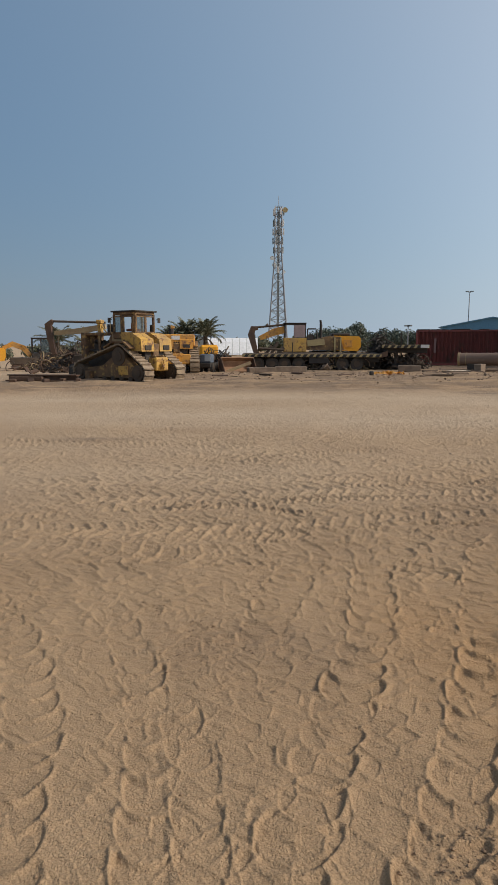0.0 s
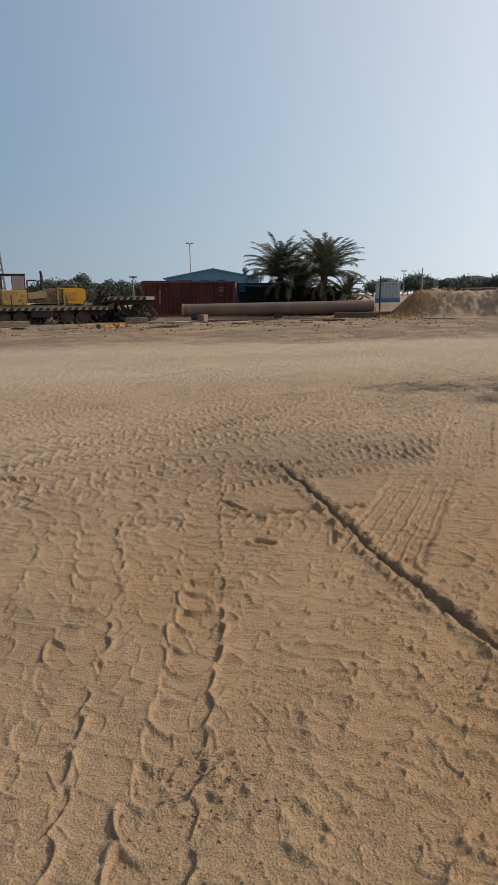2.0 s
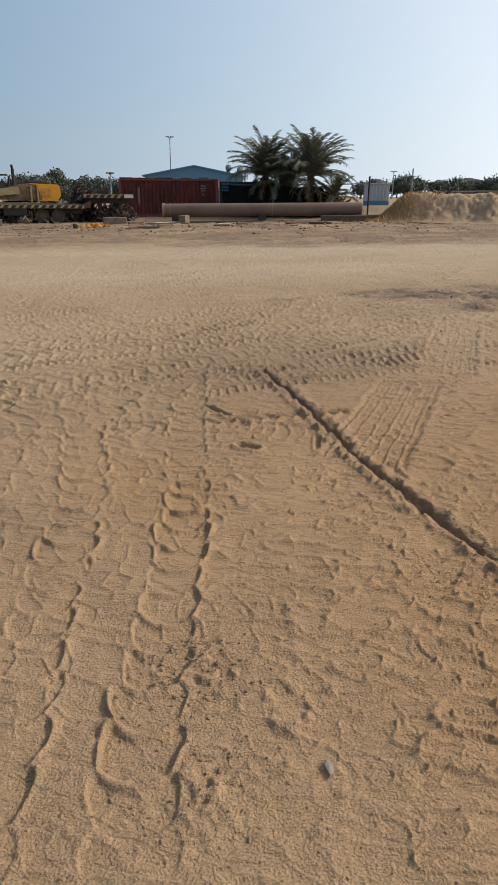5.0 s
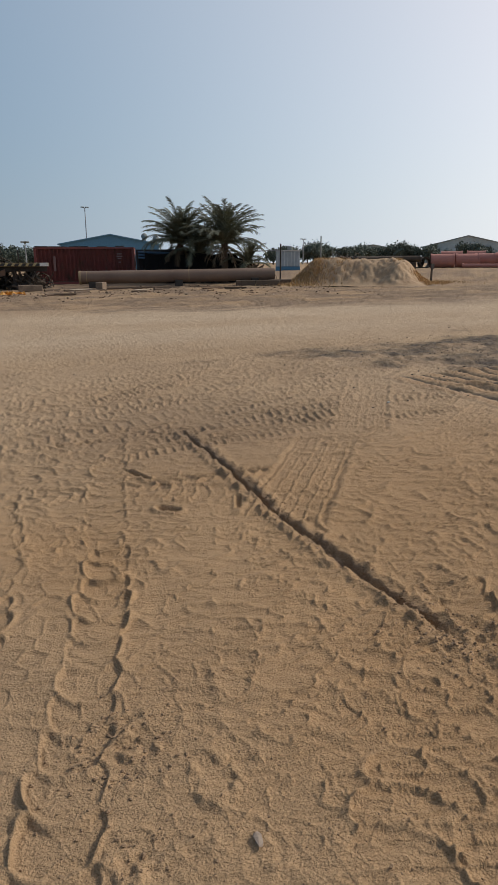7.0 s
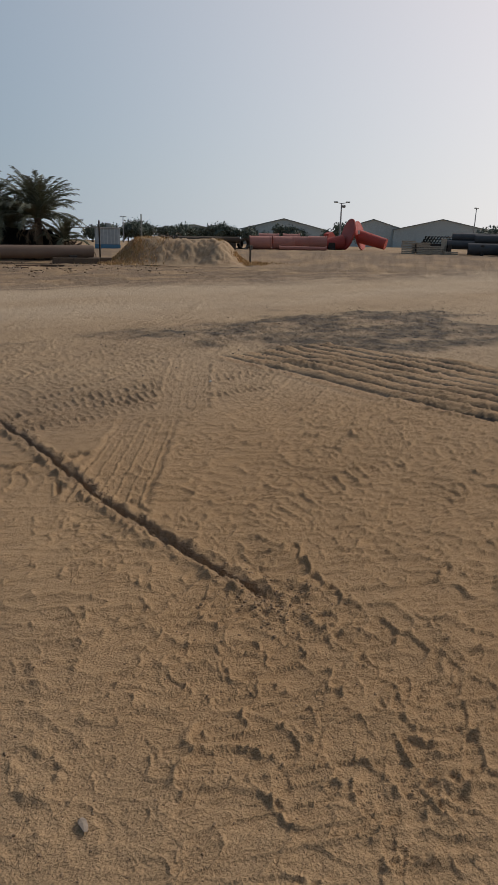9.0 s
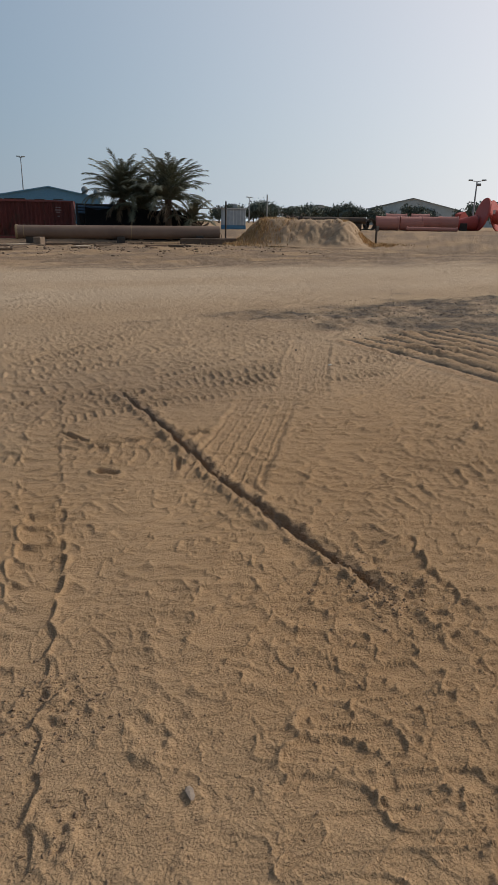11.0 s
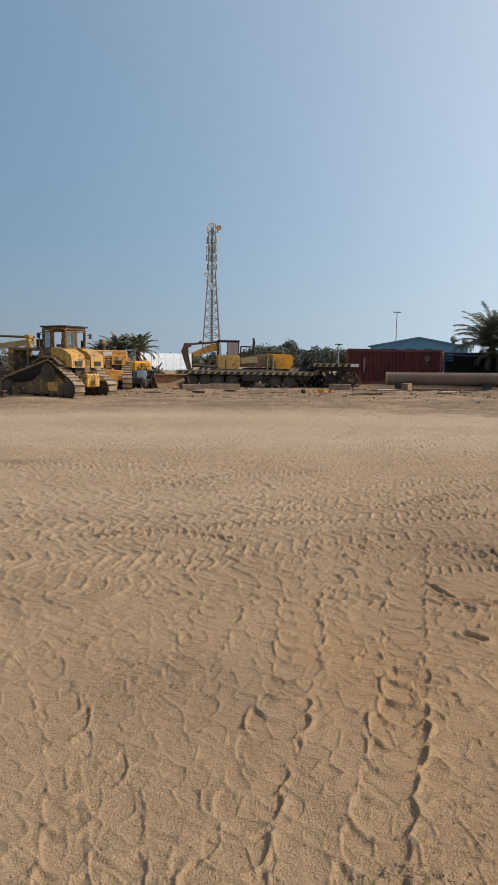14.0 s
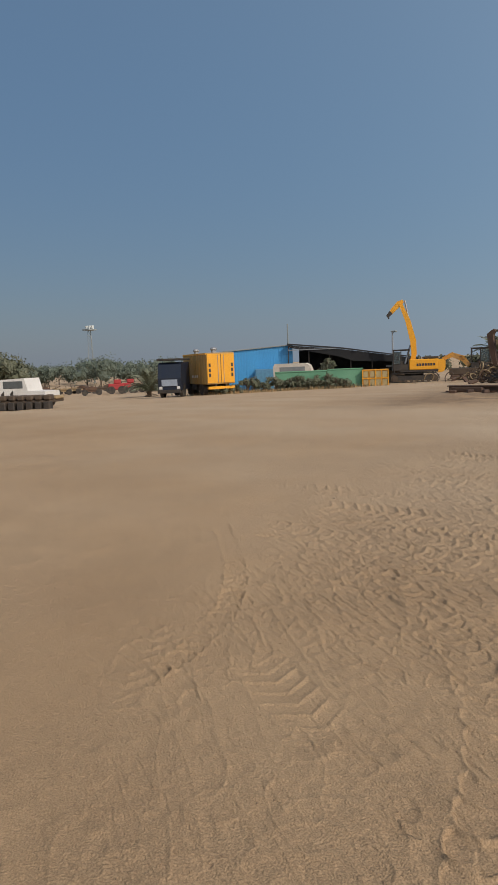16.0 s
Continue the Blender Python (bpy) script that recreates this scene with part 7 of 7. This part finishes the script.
for k in range(9):
    beam(bm, (0.5 * k + 0.1, -0.68, 3.78), (0.5 * k + 0.35, -0.68, 4.2 - 0.06 * k), 0.03)
part("truss_web", bm, STEEL, cn)
for x, w, h, mm in ((6.2, 1.6, 1.1, BLUEROOF), (8.4, 1.2, 1.3, DARK), (10.4, 1.8, 1.2, BROWN), (3.2, 1.8, 1.5, DARK)):
    x_, y_ = -36.6 + x * math.cos(radians(22)) - 1.6 * math.sin(radians(22)), 55.0 + x * math.sin(radians(22)) + 1.6 * math.cos(radians(22))
    block(x_, y_, w, 1.0, h, 22, mm, "dark machine parked under a canopy", "parked_machine", "machine")
x_, y_ = at_az(-30.2, 63.5)
tree(x_, y_, 3.0, 1.6, 91, "small hanging plant beside a dark canopy", 260, SCRUB, "yard plants", 0.25)
bp = thing("blue_barrel_stack", at_ground(-25.9, 60.3, 22), "pale sheet on dark benches under a canopy", "bench")
part("top", box(nb(), 4.6, 0.7, 0.12, 0, 0, 1.55), STEEL, bp)
for x in (-2.1, 2.1):
    part("leg", box(nb(), 0.15, 0.6, 1.55, x, 0, 0), DARK, bp)

vb = thing("white_minibus", at_ground(-32.9, 50.2, 25, -0.1), "dusty white minibus behind green bins", "bus")
bm = nb()
prism(bm, [(-1.7, 0.35), (1.9, 0.35), (1.95, 1.2), (1.55, 2.25), (1.2, 2.45), (-1.6, 2.45), (-1.75, 2.2)], -0.95, 0.95)
part("body", bm, mat("dusty_cream_white", (0.52, 0.47, 0.40), 0.6, 0, (0.42, 0.37, 0.31), 0.6), vb)
part("window_pane", box(nb(), 2.3, 0.03, 0.6, 0.0, -0.965, 1.55, bevel=0.02), mat("grey_window", (0.20, 0.21, 0.21), 0.2), vb)
for x in (-1.1, 1.2):
    for y in (-0.85, 0.85):
        wheel(vb, x, y, 0.36, 0.22)

# rack of machine weights and a white pickup at the yard's edge
wr = thing("weight_rack", at_ground(-31.4, 20.4, 118, 0.0) @ Matrix.Scale(0.86, 4), "dark rusty rack of machine track plates", "rack")
part("bed", box(nb(), 2.0, 3.4, 0.16, 0.0, -1.0, 0.45, bevel=0.03), BROWN, wr)
for k in range(6):
    y = -2.55 + 0.58 * k
    part("block", box(nb(), 0.5, 0.42, 0.5, -0.95, y, 0.02, bevel=0.05), DARK, wr)
    part("block", box(nb(), 0.7, 0.45, 0.34, -0.75, y, 0.60, bevel=0.08), BROWN, wr)
    part("block", box(nb(), 1.1, 0.5, 0.22, 0.3, y, 0.62, bevel=0.06), TAN, wr)
bm = nb()
for x in (-0.5, 0.6):
    for k in range(5):
        rod(bm, (x, 0.55, 0.5), (x, 0.75 - 0.05 * k, 1.0 + 0.05 * k), 0.025)
part("stake", bm, DARK, wr)
pk = thing("pickup_truck", at_ground(-34.6, 22.9, 205), "dusty white pickup cab behind a steel rack", "pickup")
bm = nb()
prism(bm, [(-2.0, 0.45), (2.2, 0.45), (2.2, 1.0), (1.3, 1.1), (0.8, 1.75), (-0.7, 1.8), (-0.9, 1.05), (-2.0, 1.0)], -0.85, 0.85)
part("body", bm, WHITEP, pk)
part("window_pane", box(nb(), 1.3, 1.74, 0.45, 0.05, 0, 1.2, bevel=0.03), mat("dark_car_window", (0.10, 0.11, 0.11), 0.15), pk)
for x in (-1.3, 1.4):
    for y in (-0.8, 0.8):
        wheel(pk, x, y, 0.36, 0.22)


# ---- far yard clutter ----
def far_machine(az, r, L, h, material, seed, label):
    rnd = random.Random(seed)
    x, y, z = along_az(az, r)
    t = thing("farm_machine", pose(x, y, z, 0, 0, -az + rnd.gauss(0, 15)), label, "machine", "far parked machinery")
    part("frame", box(nb(), L, 0.8, 0.25, 0, 0, 0.45), material, t)
    part("hopper", prism(nb(), [(-L * 0.3, 0.7), (L * 0.25, 0.7), (L * 0.3, h * 0.8), (0, h), (-L * 0.35, h * 0.75)], -0.5, 0.5), material, t)
    for k in range(4):
        a = rnd.uniform(-L / 2, L / 2)
        part("bar", rod(nb(), (a, 0, 0.5), (a + rnd.gauss(0, 0.5), 0, h * rnd.uniform(0.8, 1.3)), 0.05), BROWN, t)
    for s in (-0.35, 0.35):
        part("wheel", rod(nb(), (L * s, -0.5, 0.4), (L * s, -0.3, 0.4), 0.4, seg=14), RUBBER, t)


rnd = random.Random(55)
for k in range(24):
    az = -60.5 + 0.75 * k
    far_machine(az, 92 + rnd.gauss(0, 6), rnd.uniform(1.8, 3.4), rnd.uniform(0.8, 1.35), rnd.choice([RUSTY, TAN, BROWN, RUSTY, TAN]), k, "rusty farm machine parked far across the yard")
for az, r in ((-48.7, 84), (-47.6, 85)):
    x, y, z = along_az(az, r)
    c = thing("red_tractor", pose(x, y, z, 0, 0, -az), "dusty red tractor parked far across the yard", "tractor", "far red tractors")
    part("body", box(nb(), 1.9, 1.1, 0.8, 0, 0, 0.5, bevel=0.1), REDCAR, c)
    part("bonnet", box(nb(), 0.9, 0.8, 0.5, 0.2, 0, 1.3, bevel=0.08), REDCAR, c)
    for xx in (-0.6, 0.7):
        part("wheel", rod(nb(), (xx, -0.6, 0.5), (xx, -0.4, 0.5), 0.5, seg=14), RUBBER, c)


# ---- rubble on the churned strip, pebbles on the sand ----
def lumps(name, spots, seed, material, label, category, flat=0.6):
    """Irregular lumps in one mesh, at places (x, y, size)."""
    rnd = random.Random(seed)
    base = [(0, 0, 1), (0.894, 0, 0.447), (0.276, 0.851, 0.447), (-0.724, 0.526, 0.447), (-0.724, -0.526, 0.447), (0.276, -0.851, 0.447), (0.724, 0.526, -0.447), (-0.276, 0.851, -0.447), (-0.894, 0, -0.447), (-0.276, -0.851, -0.447), (0.724, -0.526, -0.447), (0, 0, -1)]
    tri = [(0, 1, 2), (0, 2, 3), (0, 3, 4), (0, 4, 5), (0, 5, 1), (1, 6, 2), (2, 7, 3), (3, 8, 4), (4, 9, 5), (5, 10, 1), (6, 7, 2), (7, 8, 3), (8, 9, 4), (9, 10, 5), (10, 6, 1), (11, 7, 6), (11, 8, 7), (11, 9, 8), (11, 10, 9), (11, 6, 10)]
    pts = np.array([(x, y) for x, y, _ in spots])
    zz = ground_height(pts[:, 0].copy(), pts[:, 1].copy())[0]
    verts, faces = [], []
    for (x, y, s), z in zip(spots, zz):
        i = len(verts)
        a = rnd.uniform(0, 6.28)
        c, sn = math.cos(a), math.sin(a)
        ex, ey = rnd.uniform(0.7, 1.4), rnd.uniform(0.6, 1.0)
        for bx, by, bz in base:
            j = rnd.uniform(0.75, 1.2) * s
            px, py = bx * ex * j, by * ey * j
            verts.append((x + px * c - py * sn, y + px * sn + py * c, z + s * 0.25 + bz * flat * j))
        faces += [(i + p, i + q, i + r) for p, q, r in tri]
    me = bpy.data.meshes.new(name)
    me.from_pydata(verts, [], faces)
    me.materials.append(material)
    return tagged(new(name, me), label, category, kind="stuff")


rnd = random.Random(66)
spots = []
for k in range(9000):
    r = 0.9 + 7.0 * rnd.random() ** 1.6
    a = radians(rnd.uniform(-62, 75))
    spots.append((r * math.sin(a), r * math.cos(a), 0.0020 + 0.0045 * rnd.random() ** 4))
for cx, cy, rad, n in ((0.77, 1.80, 0.13, 160), (0.6, 1.3, 0.12, 60), (2.3, 1.62, 0.12, 150), (2.5, 3.4, 0.12, 80), (-0.2, 3.35, 0.2, 60), (-0.5, 4.0, 0.2, 60)):
    spots += [(rnd.gauss(cx, rad), rnd.gauss(cy, rad), 0.004 + 0.007 * rnd.random() ** 2) for _ in range(n)]
for k in range(420):
    i = rnd.randrange(len(TRENCH) - 1)
    f = rnd.random()
    x, y = (TRENCH[i][a] + f * (TRENCH[i + 1][a] - TRENCH[i][a]) for a in (0, 1))
    spots.append((x + rnd.gauss(0, 0.06), y + rnd.gauss(0, 0.05), 0.004 + 0.007 * rnd.random() ** 2))
lumps("sand_crumbs", spots, 1, DIRT, "small dry crumbs of earth on the sand", "earth crumbs")
spots = [(rnd.uniform(-8, 9), rnd.uniform(5, 20), 0.006 + 0.014 * rnd.random() ** 4) for _ in range(260)]
lumps("pebbles", spots, 2, mat("mixed_pebbles", (0.40, 0.30, 0.21), 0.9, 0, (0.26, 0.20, 0.15), 0.9, 8), "scattered small stones on the sand", "stones")
spots = [(rnd.gauss(12, 3.2), rnd.gauss(8, 1.4), 0.006 + 0.014 * rnd.random() ** 2) for _ in range(1800)]
lumps("dark_gravel", spots, 3, mat("dark_gravel_stone", (0.10, 0.085, 0.075), 0.9, 0, (0.18, 0.15, 0.12), 0.8, 8), "patch of dark gravel on the sand", "gravel")
spots = []
for k in range(1500):
    x = rnd.uniform(-7, 24)
    spots.append((x, rnd.gauss(35.0 - 0.05 * abs(x), 3.0) - (max(0, x - 12) * 0.25), 0.02 + 0.075 * rnd.random() ** 3))
lumps("rubble", spots, 4, mat("brown_rubble", (0.20, 0.135, 0.09), 0.95, 0, (0.30, 0.22, 0.15), 0.8, 3), "brown rubble strewn before the machines", "rubble")
spots = [(x, y - 0.6, s * 0.8) for x, y, s in spots[::5]]
lumps("rubble_pale", spots, 5, mat("pale_brown_rubble", (0.40, 0.31, 0.22), 0.95), "pale broken rubble strewn before the machines", "rubble")
st = lumps("flat_stone", [(0.98, 1.22, 0.024)], 8, mat("grey_flat_stone", (0.33, 0.26, 0.20), 0.9), "small flat grey stone on the sand", "stone", 0.22)
st["kind"] = ""
del st["kind"]
lt = lumps("litter_scrap", [(5.6, 5.55, 0.03)], 9, WHITEP, "small white scrap of litter on sand", "litter", 0.3)
del lt["kind"]
for k in range(26):
    x, y = rnd.uniform(-8, 20), rnd.uniform(33, 38)
    y -= max(0, x - 12) * 0.3
    block(x, y, rnd.uniform(0.4, 1.5), rnd.uniform(0.08, 0.2), rnd.uniform(0.06, 0.14), rnd.uniform(-40, 40), rnd.choice([WOOD, RUSTY, BROWN, PALEWOOD]), "splintered board lying among rubble", "scrap_board", "board", "boards in the rubble")
